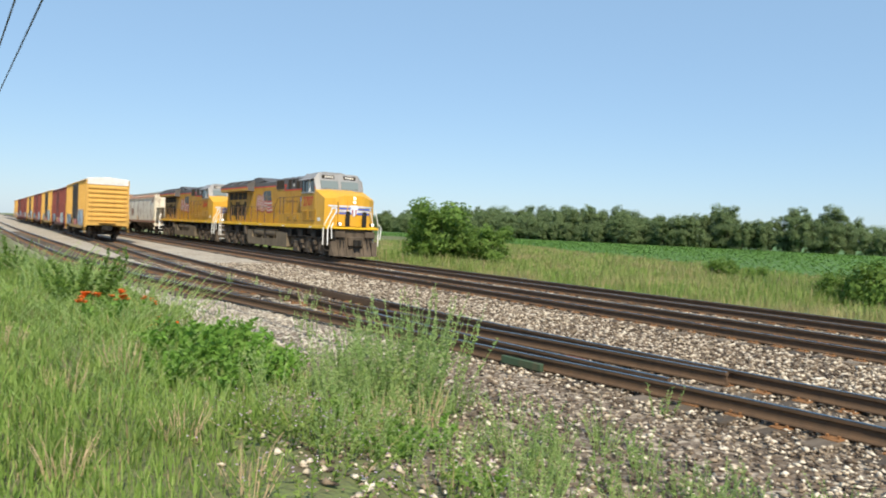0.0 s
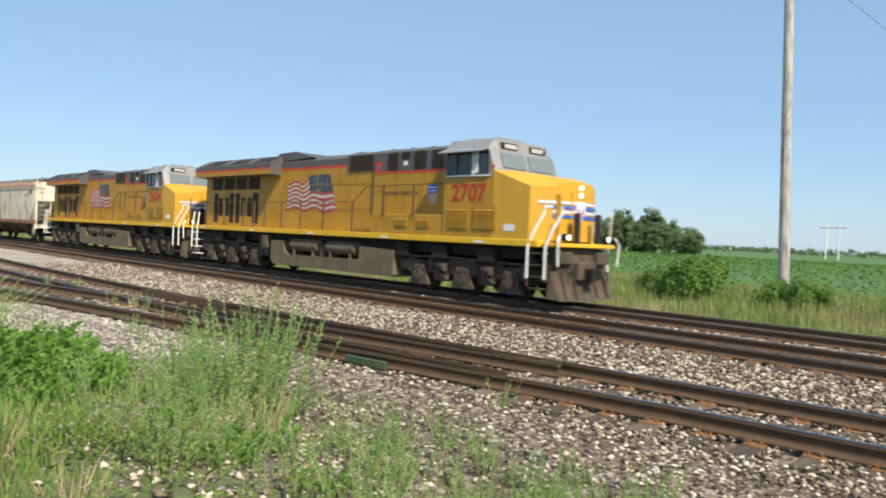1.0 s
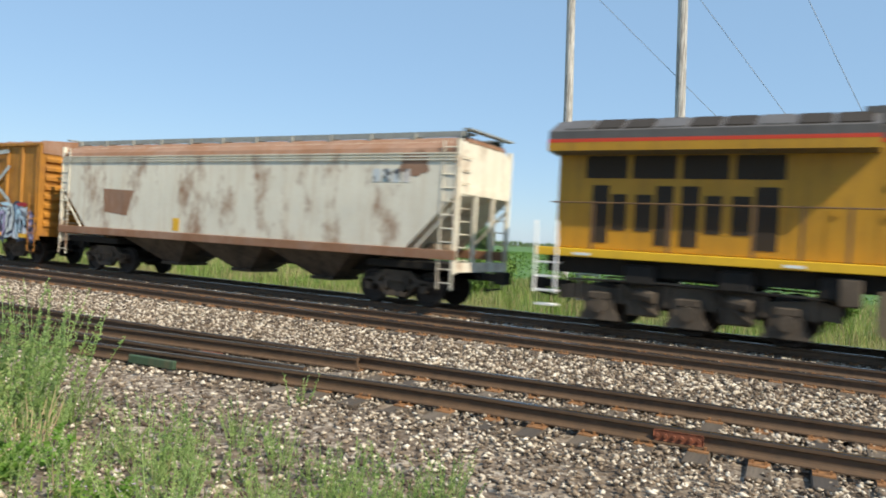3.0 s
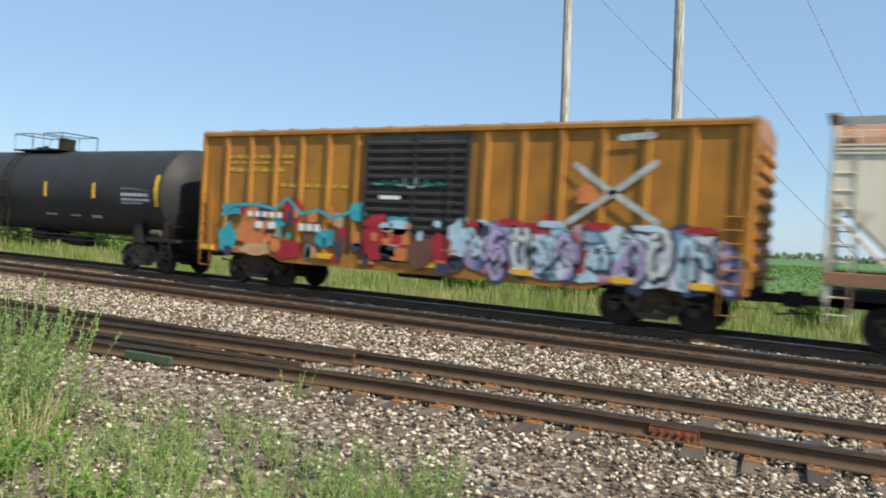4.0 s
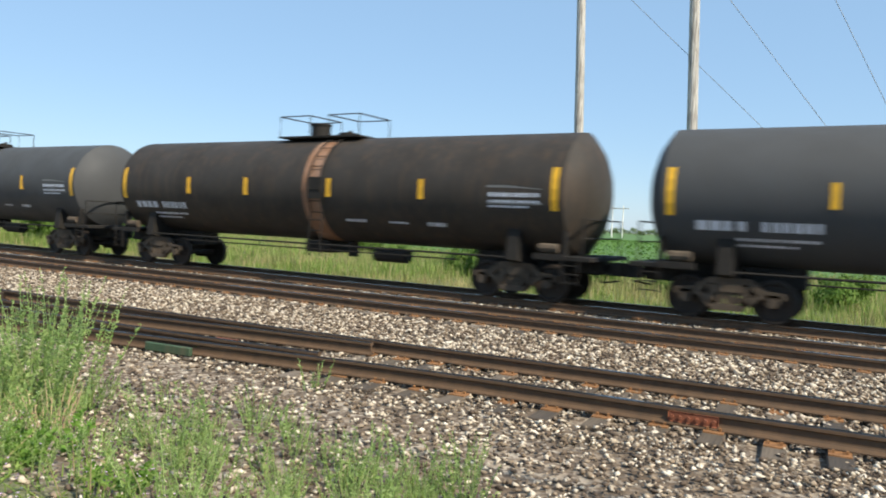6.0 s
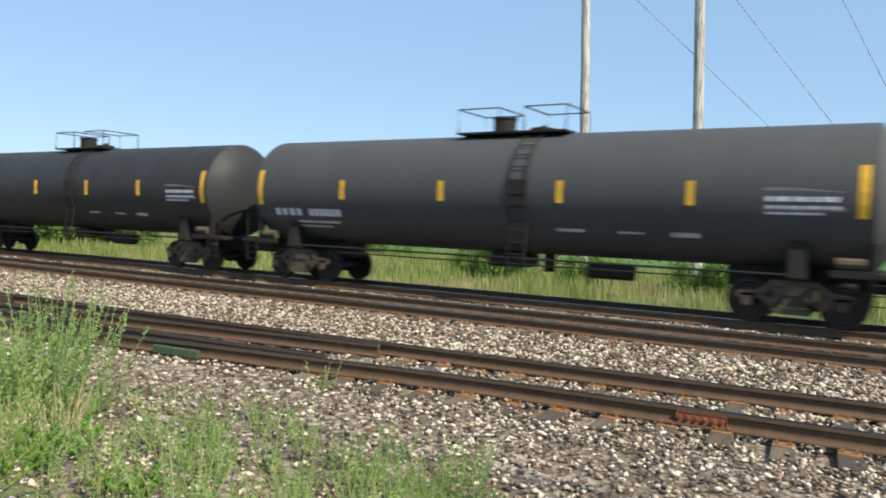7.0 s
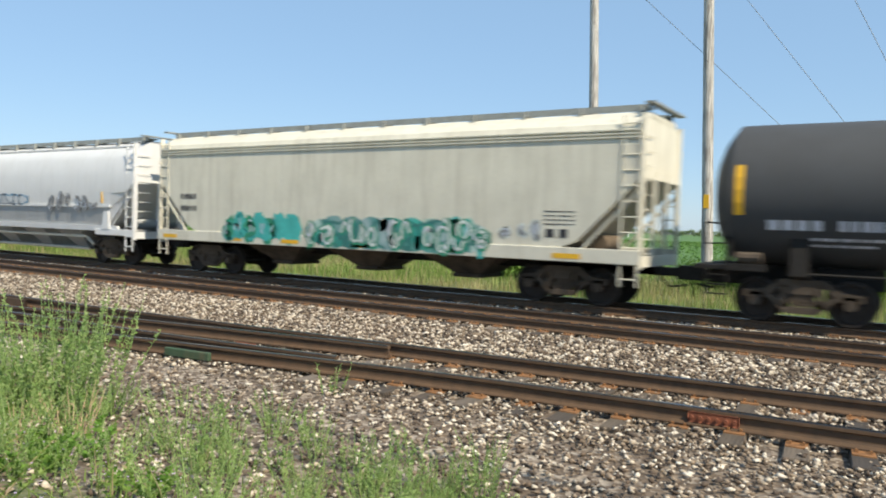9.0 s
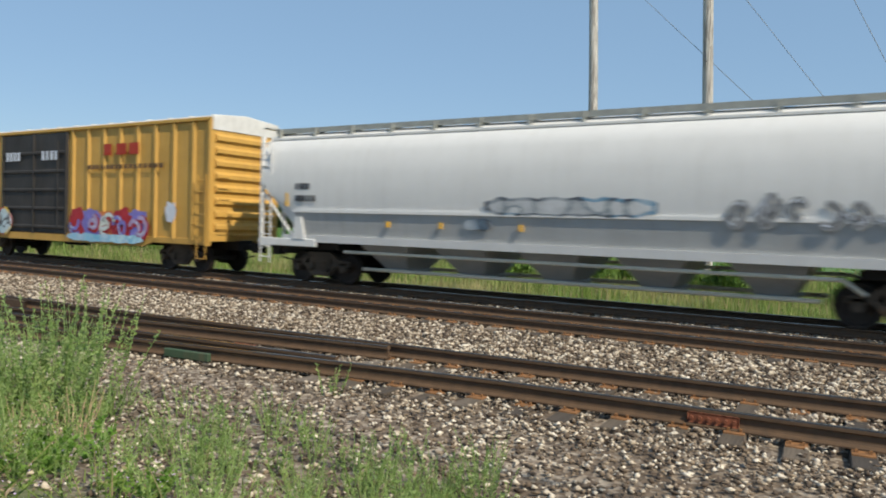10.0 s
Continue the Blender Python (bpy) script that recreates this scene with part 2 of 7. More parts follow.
ROOFRAIL = plain("running_board_steel", (0.30, 0.31, 0.29), 0.65, 0.2, 0.2)
GRAFDARK = plain("spray_black", (0.03, 0.03, 0.035), 0.6, 0.0, 0.3)
LAMP = Nodes("headlamp_lens")
LAMP.bsdf.inputs["Emission Color"].default_value = (1.0, 0.95, 0.82, 1)
LAMP.bsdf.inputs["Emission Strength"].default_value = 1.3
LAMP = LAMP.done((0.9, 0.9, 0.88), 0.1)
GLASS = Nodes("dark_cab_glass").done((0.03, 0.036, 0.04), 0.04)
WINGLASS = Nodes("windshield_glass").done((0.17, 0.21, 0.22), 0.06)


def spray(name, colors, scale=1.6, line=(0.03, 0.03, 0.04)):
    """Spray paint: cells of colour with dark drawn edges, and overspray."""
    k = Nodes(name)
    wob = k.n("ShaderNodeTexNoise", Scale=1.4, Detail=2.0)
    k.link(k.coords(), wob.inputs["Vector"])
    add = k.n("ShaderNodeVectorMath")
    add.operation = 'MULTIPLY_ADD'
    k.link(wob.outputs[1], add.inputs[0])
    add.inputs[1].default_value = (0.9, 0.9, 0.9)
    k.link(k.coords((1.0, 0.0, 0.62)), add.inputs[2])
    cell = k.n("ShaderNodeTexVoronoi", Scale=scale)
    cell.feature = 'F1'
    k.link(add.outputs[0], cell.inputs["Vector"])
    edge = k.n("ShaderNodeTexVoronoi", Scale=scale)
    edge.feature = 'DISTANCE_TO_EDGE'
    k.link(add.outputs[0], edge.inputs["Vector"])
    r = k.n("ShaderNodeValToRGB")
    r.color_ramp.interpolation = 'CONSTANT'
    while len(r.color_ramp.elements) < len(colors):
        r.color_ramp.elements.new(0.5)
    for i, (e, c) in enumerate(zip(r.color_ramp.elements, colors)):
        e.position, e.color = i / len(colors), (*c, 1)
    sep = k.n("ShaderNodeSeparateColor")
    k.link(cell.outputs["Color"], sep.inputs[0])
    k.link(sep.outputs[0], r.inputs[0])
    c = k.mix(k.ramp(cell.outputs["Distance"], [(0.15, 0.45), (0.6, 0.0)]), r.outputs[0], (0.72, 0.74, 0.76))
    c = k.mix(k.ramp(edge.outputs["Distance"], [(0.04, 0.9), (0.075, 0.0)]), c, line)
    c = k.mix(k.ramp(k.noise(9, 4), [(0.5, 0.0), (0.8, 0.4)]), c, (0.2, 0.17, 0.14))
    return k.done(c, 0.55)


def rail_steel():
    k = Nodes("rail_steel_rusty")
    g = k.n("ShaderNodeNewGeometry")
    sep = k.n("ShaderNodeSeparateXYZ")
    k.link(g.outputs["Normal"], sep.inputs[0])
    nz = k.noise(8, 6)
    rusty = k.mix(nz, (0.040, 0.026, 0.016), (0.145, 0.085, 0.045))
    return k.done(rusty, 0.75)


RAILRUST = rail_steel()
RAILTOP = plain("rail_running_top", (0.10, 0.095, 0.09), 0.2, 0.9, 0.3, 5)
RUSTRED = plain("joint_red_rust", (0.20, 0.065, 0.032), 0.85, 0.0, 0.4, 12)
PLATE = plain("tie_plate_rust", (0.23, 0.11, 0.042), 0.85, 0.0, 0.4, 12)
GREENSTEEL = paint("switch_plate_green", (0.045, 0.085, 0.045), 0.6, 0.3, (0.15, 0.1, 0.06), 0.5)


def tie_wood():
    k = Nodes("creosoted_tie")
    oi = k.n("ShaderNodeObjectInfo")
    grain = k.noise(30, 5, (1, 0.06, 1))
    c = k.ramp(oi.outputs["Random"], [(0.0, (0.05, 0.042, 0.036)), (0.6, (0.11, 0.085, 0.06)), (1.0, (0.20, 0.165, 0.13))])
    c = k.mix(k.ramp(grain, [(0.4, 0.0), (0.7, 0.6)]), c, (0.035, 0.028, 0.022))
    k.bump(grain, 0.5, 0.02)
    return k.done(c, 0.9)


TIE = tie_wood()


def stones_mat():
    k = Nodes("ballast_stone")
    g = k.n("ShaderNodeNewGeometry")
    c = k.ramp(g.outputs["Random Per Island"], [(0.0, (0.045, 0.035, 0.028)), (0.25, (0.10, 0.072, 0.05)), (0.42, (0.19, 0.145, 0.10)), (0.58, (0.30, 0.235, 0.165)), (0.75, (0.57, 0.49, 0.38)), (1.0, (0.78, 0.71, 0.59))])
    patch = k.ramp(k.noise(0.7, 4), [(0.35, 0.0), (0.75, 0.42)])
    c = k.mix(patch, c, k.mix(k.noise(3, 3), (0.08, 0.055, 0.038), (0.24, 0.17, 0.12)))
    # chalk-pale crushed stone beside the switch
    sep = k.n("ShaderNodeSeparateXYZ")
    k.link(k.co, sep.inputs[0])
    lo, hi = k.n("ShaderNodeMapRange"), k.n("ShaderNodeMapRange")
    lo.inputs["From Min"].default_value, lo.inputs["From Max"].default_value = -9.2, -12.0
    hi.inputs["From Min"].default_value, hi.inputs["From Max"].default_value = -10.2, -11.6
    k.link(sep.outputs["X"], lo.inputs["Value"])
    k.link(sep.outputs["Y"], hi.inputs["Value"])
    m = k.n("ShaderNodeMath")
    m.operation = 'MULTIPLY'
    k.link(lo.outputs[0], m.inputs[0])
    k.link(hi.outputs[0], m.inputs[1])
    m2 = k.n("ShaderNodeMath")
    m2.operation = 'MULTIPLY'
    k.link(m.outputs[0], m2.inputs[0])
    k.link(k.ramp(k.noise(1.1, 4), [(0.3, 0.3), (0.6, 0.85)]), m2.inputs[1])
    c = k.mix(m2.outputs[0], c, k.mix(k.noise(25, 2), (0.48, 0.43, 0.35), (0.82, 0.78, 0.69)))
    k.bump(k.noise(60, 3), 0.3, 0.01)
    return k.done(c, 0.9)


STONE = stones_mat()


def ground_mat():
    """Earth with fine gravel; greener away from the tracks."""
    k = Nodes("ground_earth")
    speck = k.n("ShaderNodeTexVoronoi", Scale=17.0)
    k.link(k.coords(), speck.inputs["Vector"])
    grav = k.ramp(speck.outputs["Color"], [(0.0, (0.06, 0.044, 0.032)), (0.45, (0.17, 0.13, 0.095)), (0.7, (0.38, 0.32, 0.25)), (1.0, (0.6, 0.54, 0.45))])
    earth = k.mix(k.noise(2.5, 6), (0.065, 0.046, 0.031), (0.135, 0.097, 0.065))
    grav = k.mix(k.ramp(k.noise(1.3, 4), [(0.35, 0.15), (0.7, 0.75)]), grav, earth)
    turf = k.mix(k.ramp(k.noise(2.6, 6), [(0.30, 0.2), (0.62, 1.0)]), earth, (0.13, 0.165, 0.055))
    sep = k.n("ShaderNodeSeparateXYZ")
    k.link(k.co, sep.inputs[0])
    wob = k.noise(0.5, 5)
    def edge(y0, y1, sign):
        m = k.n("ShaderNodeMath")
        m.operation = 'MULTIPLY_ADD'
        k.link(wob, m.inputs[0])
        m.inputs[1].default_value = 2.4
        k.link(sep.outputs["Y"], m.inputs[2])
        r = k.n("ShaderNodeMapRange")
        r.inputs["From Min"].default_value, r.inputs["From Max"].default_value = y0 + 1.2, y1 + 1.2
        k.link(m.outputs[0], r.inputs["Value"])
        return r.outputs[0]
    # pale crushed stone lies thick round the far part of the sidings
    far = k.n("ShaderNodeMapRange")
    far.inputs["From Min"].default_value, far.inputs["From Max"].default_value = -10.0, -26.0
    k.link(sep.outputs["X"], far.inputs["Value"])
    pale = k.mix(0.45, k.mix(k.noise(3.0, 5), (0.50, 0.45, 0.36), (0.70, 0.65, 0.55)), grav)
    m2 = k.n("ShaderNodeMath")
    m2.operation = 'MULTIPLY'
    k.link(far.outputs[0], m2.inputs[0])
    k.link(k.ramp(k.noise(0.35, 4), [(0.3, 0.35), (0.6, 0.9)]), m2.inputs[1])
    grav = k.mix(m2.outputs[0], grav, pale)
    c = k.mix(edge(3.0, 4.2, 1), grav, turf)
    c = k.mix(edge(-14.4, -15.6, -1), c, turf)
    k.bump(speck.outputs["Distance"], 0.6, 0.04)
    return k.done(c, 0.95)


GROUND = ground_mat()
CROP = foliage("soybean_leaf", (0.10, 0.21, 0.045), (0.15, 0.28, 0.065), None, 0.1, 0.35)
GRASS = foliage("grass_blade", (0.17, 0.29, 0.05), (0.36, 0.47, 0.13), (0.48, 0.40, 0.22), 0.08, 0.45)
FARGRASS = foliage("tall_grass", (0.17, 0.28, 0.05), (0.33, 0.43, 0.12), (0.48, 0.40, 0.21), 0.14, 0.45, 0.75)
WEED = foliage("weed_leaf", (0.27, 0.42, 0.11), (0.50, 0.64, 0.26), (0.55, 0.50, 0.30), 0.05, 0.5)
BROAD = foliage("broad_leaf", (0.13, 0.28, 0.04), (0.27, 0.46, 0.09), None, 0.1, 0.45)
BUSH = foliage("bush_leaf", (0.11, 0.21, 0.035), (0.22, 0.34, 0.075), None, 0.1, 0.45)
# greens paled so that the leaf colour itself holds the aerial haze
HAZED_LEAF = foliage("tree_leaf_hazed", (0.14, 0.21, 0.09), (0.24, 0.315, 0.14), None, 0.1, 0.45)
BARK = plain("bark", (0.10, 0.08, 0.06), 0.95, 0, 0.3, 8)
PETAL = plain("orange_petal", (0.75, 0.16, 0.015), 0.6, 0, 0.15)
MAUVE = plain("mauve_petal", (0.55, 0.42, 0.6), 0.6, 0, 0.15)
DRYSTEM = plain("dry_stem", (0.48, 0.36, 0.22), 0.8, 0, 0.25)
k_ = Nodes("pole_wood_weathered")
g_ = k_.noise(22, 6, (1, 1, 0.04))
h_ = k_.noise(2.2, 6, (1, 1, 0.7))
k_.bump(g_, 0.7, 0.03)
w_ = k_.mix(k_.ramp(g_, [(0.38, 0.0), (0.62, 1.0)]), (0.22, 0.20, 0.18), (0.64, 0.62, 0.58))
POLEWOOD = k_.done(k_.mix(k_.ramp(h_, [(0.52, 0.0), (0.68, 0.6)]), w_, (0.20, 0.18, 0.16)), 0.9)
STEELWIRE = plain("galvanised_wire", (0.15, 0.18, 0.21), 0.6, 0.0, 0.1)
WIRE = plain("cable_black", (0.04, 0.045, 0.05), 0.6, 0.2, 0.1)

# ---- ground ----
TRACK_B = -3.63                      # centre of the second main track; the first lies on y = 0
C_LINE = [(-320, -8.6), (-120, -8.7), (-62, -9.15), (-45, -9.7), (-30, -10.08), (-20, -10.02), (-10, -9.6), (0, -8.87), (10, -8.0), (22, -7.4), (40, -7.3), (120, -7.3)]
D_LINE = [(-320, -15.0), (-120, -14.5), (-80, -14.2), (-40, -13.55), (-33, -13.15), (-24, -12.42), (-20, -11.75), (-16, -11.1), (-10, -10.12), (-5.2, -9.34)]


def smooth_at(line, x):
    """A smooth curve through the line's points."""
    xs, ys = [p[0] for p in line], [p[1] for p in line]
    i = max(0, min(len(xs) - 2, int(np.searchsorted(xs, x)) - 1))
    def slope(j):
        a, b = max(0, j - 1), min(len(xs) - 1, j + 1)
        return (ys[b] - ys[a]) / (xs[b] - xs[a])
    h = xs[i + 1] - xs[i]
    u = (x - xs[i]) / h
    return ((2 * u**3 - 3 * u * u + 1) * ys[i] + (u**3 - 2 * u * u + u) * h * slope(i)
            + (3 * u * u - 2 * u**3) * ys[i + 1] + (u**3 - u * u) * h * slope(i + 1))


def ground_z(x, y):
    """Ballast bed, a ditch-like verge beyond it, and the bank on which the camera stands."""
    if y > 2.2:
        a = min(1.0, (y - 2.2) / 2.8)
        return -0.26 - 0.5 * a * a * (3 - 2 * a)
    edge = -13.2 if x > -20 else -13.2 - 0.09 * min(-20 - x, 30)
    if y < edge:
        a = min(1.0, (edge - y) / 3.5)
        return -0.26 + 0.46 * a * a * (3 - 2 * a)
    return -0.26


def ground():
    def steps(a, b, fine_a, fine_b, d, coarse):
        out, p = [], fine_a
        while p <= fine_b:
            out.append(p)
            p += d
        left, q, s = [], fine_a, d
        while q > a:
            s = min(s * 1.25, coarse)
            q -= s
            left.append(max(q, a))
        right, q, s = [], out[-1], d
        while q < b:
            s = min(s * 1.25, coarse)
            q += s
            right.append(min(q, b))
        return left[::-1] + out + right
    xs = steps(-2500, 2500, -40, 8, 0.4, 200)
    ys = steps(-2500, 2500, -22, 8, 0.3, 200)
    vs = []
    for y in ys:
        for x in xs:
            near = -60 < x < 12 and -26 < y < 14
            dz = 0.035 * noise.noise((x * 0.9, y * 0.9, 0)) + 0.02 * noise.noise((x * 3, y * 3, 4)) if near else 0.0
            vs.append((x, y, ground_z(x, y) + dz))
    n = len(xs)
    fs = [(j * n + i, j * n + i + 1, (j + 1) * n + i + 1, (j + 1) * n + i) for j in range(len(ys) - 1) for i in range(n - 1)]
    tagged(new("ground", raw_mesh("ground", vs, fs, GROUND, True)), "brown earth and pale gravel beside rail tracks, turning to grass", "ground", kind="structure")


ground()


# ---- rails ----
RAIL = [(-0.075, -0.186), (0.075, -0.186), (0.075, -0.172), (0.018, -0.150), (0.010, -0.130), (0.010, -0.060), (0.037, -0.042), (0.037, -0.008), (0.028, 0.0), (-0.028, 0.0), (-0.037, -0.008), (-0.037, -0.042), (-0.010, -0.060), (-0.010, -0.130), (-0.018, -0.150), (-0.075, -0.172)]


def rail_mesh(name, path):
    """A rail section drawn along a line of (x, y); the worn top is steel, the rest rust."""
    b, n = Build(), len(RAIL)
    rings = [[(x, y + u, w) for u, w in RAIL] for x, y in path]
    vs = [p for r in rings for p in r]
    for k in range(len(rings) - 1):
        for i in range(n):
            b.f.append((k * n + i, k * n + (i + 1) % n, (k + 1) * n + (i + 1) % n, (k + 1) * n + i))
            b.m.append(1 if i in (7, 8, 9) else 0)
    b.v = vs
    b.f += [tuple(range(n)), tuple(range(len(vs) - n, len(vs)))]
    b.m += [0, 0]
    return b.mesh(name, [RAILRUST, RAILTOP])


def span(a, b, d):
    n = max(1, int(round((b - a) / d)))
    return [a + (b - a) * i / n for i in range(n + 1)]


track_a = thing("railway_track_1", "main line track of rusty rails on wooden ties", "railway track", kind="structure")
track_b = thing("railway_track_2", "second main line track with rusty rails and pale ballast", "railway track", kind="structure")
track_c = thing("railway_track_3", "siding track of brown rusty rails joining a switch", "railway track", kind="structure")
track_d = thing("railway_track_4", "diverging siding track curving off from the switch", "railway track", kind="structure")
for tr, yc in ((track_a, 0.0), (track_b, TRACK_B)):
    for s in (-0.7525, 0.7525):
        part("rail", rail_mesh("rail", [(-600, yc + s), (-40, yc + s), (20, yc + s), (300, yc + s)]), None, tr)
part("rail", rail_mesh("rail", [(x, smooth_at(C_LINE, x) + 0.7525) for x in span(-320, 120, 2.0)]), None, track_c)
part("rail", rail_mesh("rail", [(x, smooth_at(C_LINE, x) - 0.7525) for x in span(-320, -17.8, 2.0)]), None, track_c)
part("closure_rail", rail_mesh("rail", [(x, smooth_at(C_LINE, x) - 0.7525 + 0.1 * max(0, (x + 12) / 5.5) ** 2) for x in span(-17.2, -6.5, 1.0)]), None, track_c)
part("rail", rail_mesh("rail", [(x, smooth_at(D_LINE, x) - 0.7525) for x in span(-320, -5.3, 1.5)] + [(x, smooth_at(C_LINE, x) - 0.7525) for x in span(-4.0, 120, 2.0)]), None, track_c)
part("rail", rail_mesh("rail", [(x, smooth_at(D_LINE, x) + 0.7525) for x in span(-320, -18.4, 2.0)]), None, track_d)
part("closure_rail", rail_mesh("rail", [(x, smooth_at(D_LINE, x) + 0.7525 - 0.06 * max(0, (x + 11) / 4.5) ** 2) for x in span(-17.2, -6.5, 1.0)]), None, track_d)


def frog():
    for dy, s in ((0.7525, -1), (-0.7525, 1)):
        g = Build()
        ln = C_LINE if s < 0 else D_LINE
        pts = [(x, smooth_at(ln, x) + dy + s * (0.11 + (0.06 if i in (0, 4) else 0))) for i, x in enumerate(span(-20, -15.6, 1.1))]
        for (xa, ya), (xb, yb) in zip(pts, pts[1:]):
            g.add([(xa, ya - .02, -.18), (xa, ya + .02, -.18), (xa, ya + .02, -.03), (xa, ya - .02, -.03), (xb, yb - .02, -.18), (xb, yb + .02, -.18), (xb, yb + .02, -.03), (xb, yb - .02, -.03)],
                  [(0, 1, 5, 4), (1, 2, 6, 5), (2, 3, 7, 6), (3, 0, 4, 7)])
        part("guard_rail", g, RAILRUST, track_c)


frog()


def joint_bar(x, line, s, mat, label, length=0.9):
    """A bolted bar over the joint of two rails, with its bolts."""
    y = smooth_at(line, x) + s * 0.7525
    sl = (smooth_at(line, x + .5) - smooth_at(line, x - .5))
    b = Build()
    for q in (-1, 1):
        b.box(-length / 2, length / 2, q * 0.012, q * 0.045, -0.155, -0.045, 0, 0.008)
        for i in range(6):
            cx = -length / 2 + length * (i + 0.5) / 6
            b.cyl((cx, q * 0.044, -0.10), (cx, q * 0.075, -0.10), 0.02, 6)
    ob = part("joint_bar", b, mat, track_c, label)
    ob.matrix_local = Matrix.Translation((x, y, 0)) @ Matrix.Rotation(math.atan(sl), 4, 'Z')


joint_bar(-1.67, C_LINE, -1, RUSTRED, "red-brown rusty joint bar with bolts", 0.5)
joint_bar(-7.35, C_LINE, 1, RAILRUST, "rusty joint bar")
joint_bar(-8.37, [(x, y + 0.30) for x, y in C_LINE], -1, RUSTRED, "red-brown rusty heel block", 0.4)


def plank(name, x, y, w, d, h, mat, turn=0.0, label=""):
    b = Build().box(-w / 2, w / 2, -d / 2, d / 2, 0, h, 0, 0.012)
    ob = part(name, b, mat, track_c, label)
    ob.matrix_local = Matrix.Translation((x, y, -0.19)) @ Matrix.Rotation(turn, 4, 'Z')


plank("switch_plate", -8.62, smooth_at(D_LINE, -8.62) - 0.7525 - 0.13, 0.85, 0.07, 0.12, GREENSTEEL, 0.1, "faded green painted steel bar by the rail")
plank("switch_plate", -8.35, smooth_at(C_LINE, -8.35) + 0.7525 - 0.30, 0.72, 0.08, 0.09, GREENSTEEL, 0.08, "faded green painted steel bar between the rails")


# ---- poles and wires ----
def utility_pole(foot, top, r0, r1, label, bands=True):
    p = thing("utility_pole", label, "utility pole", "utility poles")
    a, c = Vector(foot), Vector(top)
    b = Build()
    b.tube([a + (c - a) * i / 14 + Vector((0.012 * noise.noise((i * 1.7, foot[0], 0)), 0.012 * noise.noise((i * 1.3, 3, foot[0])), 0)) for i in range(15)], [r0 + (r1 - r0) * i / 14 for i in range(15)], 16)
    part("pole_shaft", b, POLEWOOD, p, smooth=True)
    if bands:
        w = Build()
        m = a + (c - a) * 0.16
        w.box(m.x - 0.12, m.x + 0.12, m.y - r0 - 0.03, m.y - r0 + 0.0, m.z - 0.3, m.z + 0.3, 0, 0.01)
        part("marker_sign", w, MARKYELLOW, p, "yellow marker sign")
        q = Build()
        for z in (0.40, 0.52, 0.64, 0.75):
            m = a + (c - a) * z
            q.cyl((m.x, m.y - r0 - 0.12, m.z), (m.x, m.y - r0 + 0.1, m.z), 0.015, 6)
        part("step_bolts", q, WIRE, p)["kind"] = "stuff"
    return p


POLE_Y = 16.0
utility_pole((-12.89, POLE_Y, -0.85), (-13.63, POLE_Y, 22.0), 0.24, 0.18, "tall weathered grey wooden pole standing in the verge", False)
utility_pole((-7.62, POLE_Y, -0.85), (-8.45, POLE_Y, 24.5), 0.25, 0.19, "tall weathered grey wooden pole with a small yellow sign")
for far_x, far_y in ((-215, -22.0), (-330, -24.6)):
    utility_pole((far_x, far_y, -0.3), (far_x, far_y, 13.5), 0.2, 0.15, "distant wooden pole beside the sidings", False)


def far_frame_pole():
    p = thing("transmission_pole", "distant pale two-legged power pole in the field", "utility pole", "utility poles")
    for x in (-100.5, -96.0):
        part("pole_shaft", Build().tube([(x, 283, -0.9), (x, 283, 12.5)], [0.32, 0.24], 8), WHITE, p)
    part("crossarm", Build().box(-103, -93.5, 282.8, 283.2, 11.2, 11.6), POLEWOOD, p)


far_frame_pole()


def cable(name, pts, r, label, mat=None):
    b = Build()
    b.tube(pts, r, 6)
    solid(name, b, mat or WIRE, label, "cable", "cables")


def sagging(a, c, sag, n=24):
    a, c = Vector(a), Vector(c)
    return [a + (c - a) * i / n - Vector((0, 0, 4 * sag * (i / n) * (1 - i / n))) for i in range(n + 1)]


for wa, wb in ((-21.55, -13.87), (-22.5, -14.55)):
    cable("overhead_cable", sagging((-215, wa, 9.0), (40, wb, 9.0), 0.0, 20), 0.032, "thin black overhead cable running along the tracks")
GUYS = [((-13.40, 15.0), (2.1, -0.75)), ((-8.05, 14.0), (2.6, -0.75)), ((-8.35, 23.9), (3.2, -0.75))]


# ---- trees and bushes ----
def leaf_cloud(rng, centres, radii, count, size, middle):
    """Many small leaves round the given clump centres, most of them turned outwards and up to the light."""
    idx = rng.integers(0, len(centres), count)
    d = rng.normal(size=(count, 3))
    d /= np.linalg.norm(d, axis=1)[:, None]
    rad = radii[idx] * (rng.random(count) ** 0.4)
    c = centres[idx] + d * rad[:, None] * np.array([1, 1, 0.85])
    out = c - middle
    out /= np.linalg.norm(out, axis=1)[:, None] + 1e-6
    nrm = out * 0.7 + d * 0.6 + np.array([0, 0, 0.45]) + 0.55 * rng.normal(size=(count, 3))
    nrm /= np.linalg.norm(nrm, axis=1)[:, None]
    ax = np.cross(nrm, rng.normal(size=(count, 3)))
    ax /= np.linalg.norm(ax, axis=1)[:, None]
    side = np.cross(nrm, ax)
    s = size * (0.6 + 0.8 * rng.random(count))[:, None]
    v = np.stack([c - ax * s * 0.5, c + side * s * 0.36 - nrm * s * 0.08, c + ax * s * 0.55, c - side * s * 0.36 - nrm * s * 0.08], 1).reshape(-1, 3)
    i = np.arange(count) * 4
    f = np.concatenate([np.stack([i, i + 1, i + 2], 1), np.stack([i, i + 2, i + 3], 1)])
    return v, f


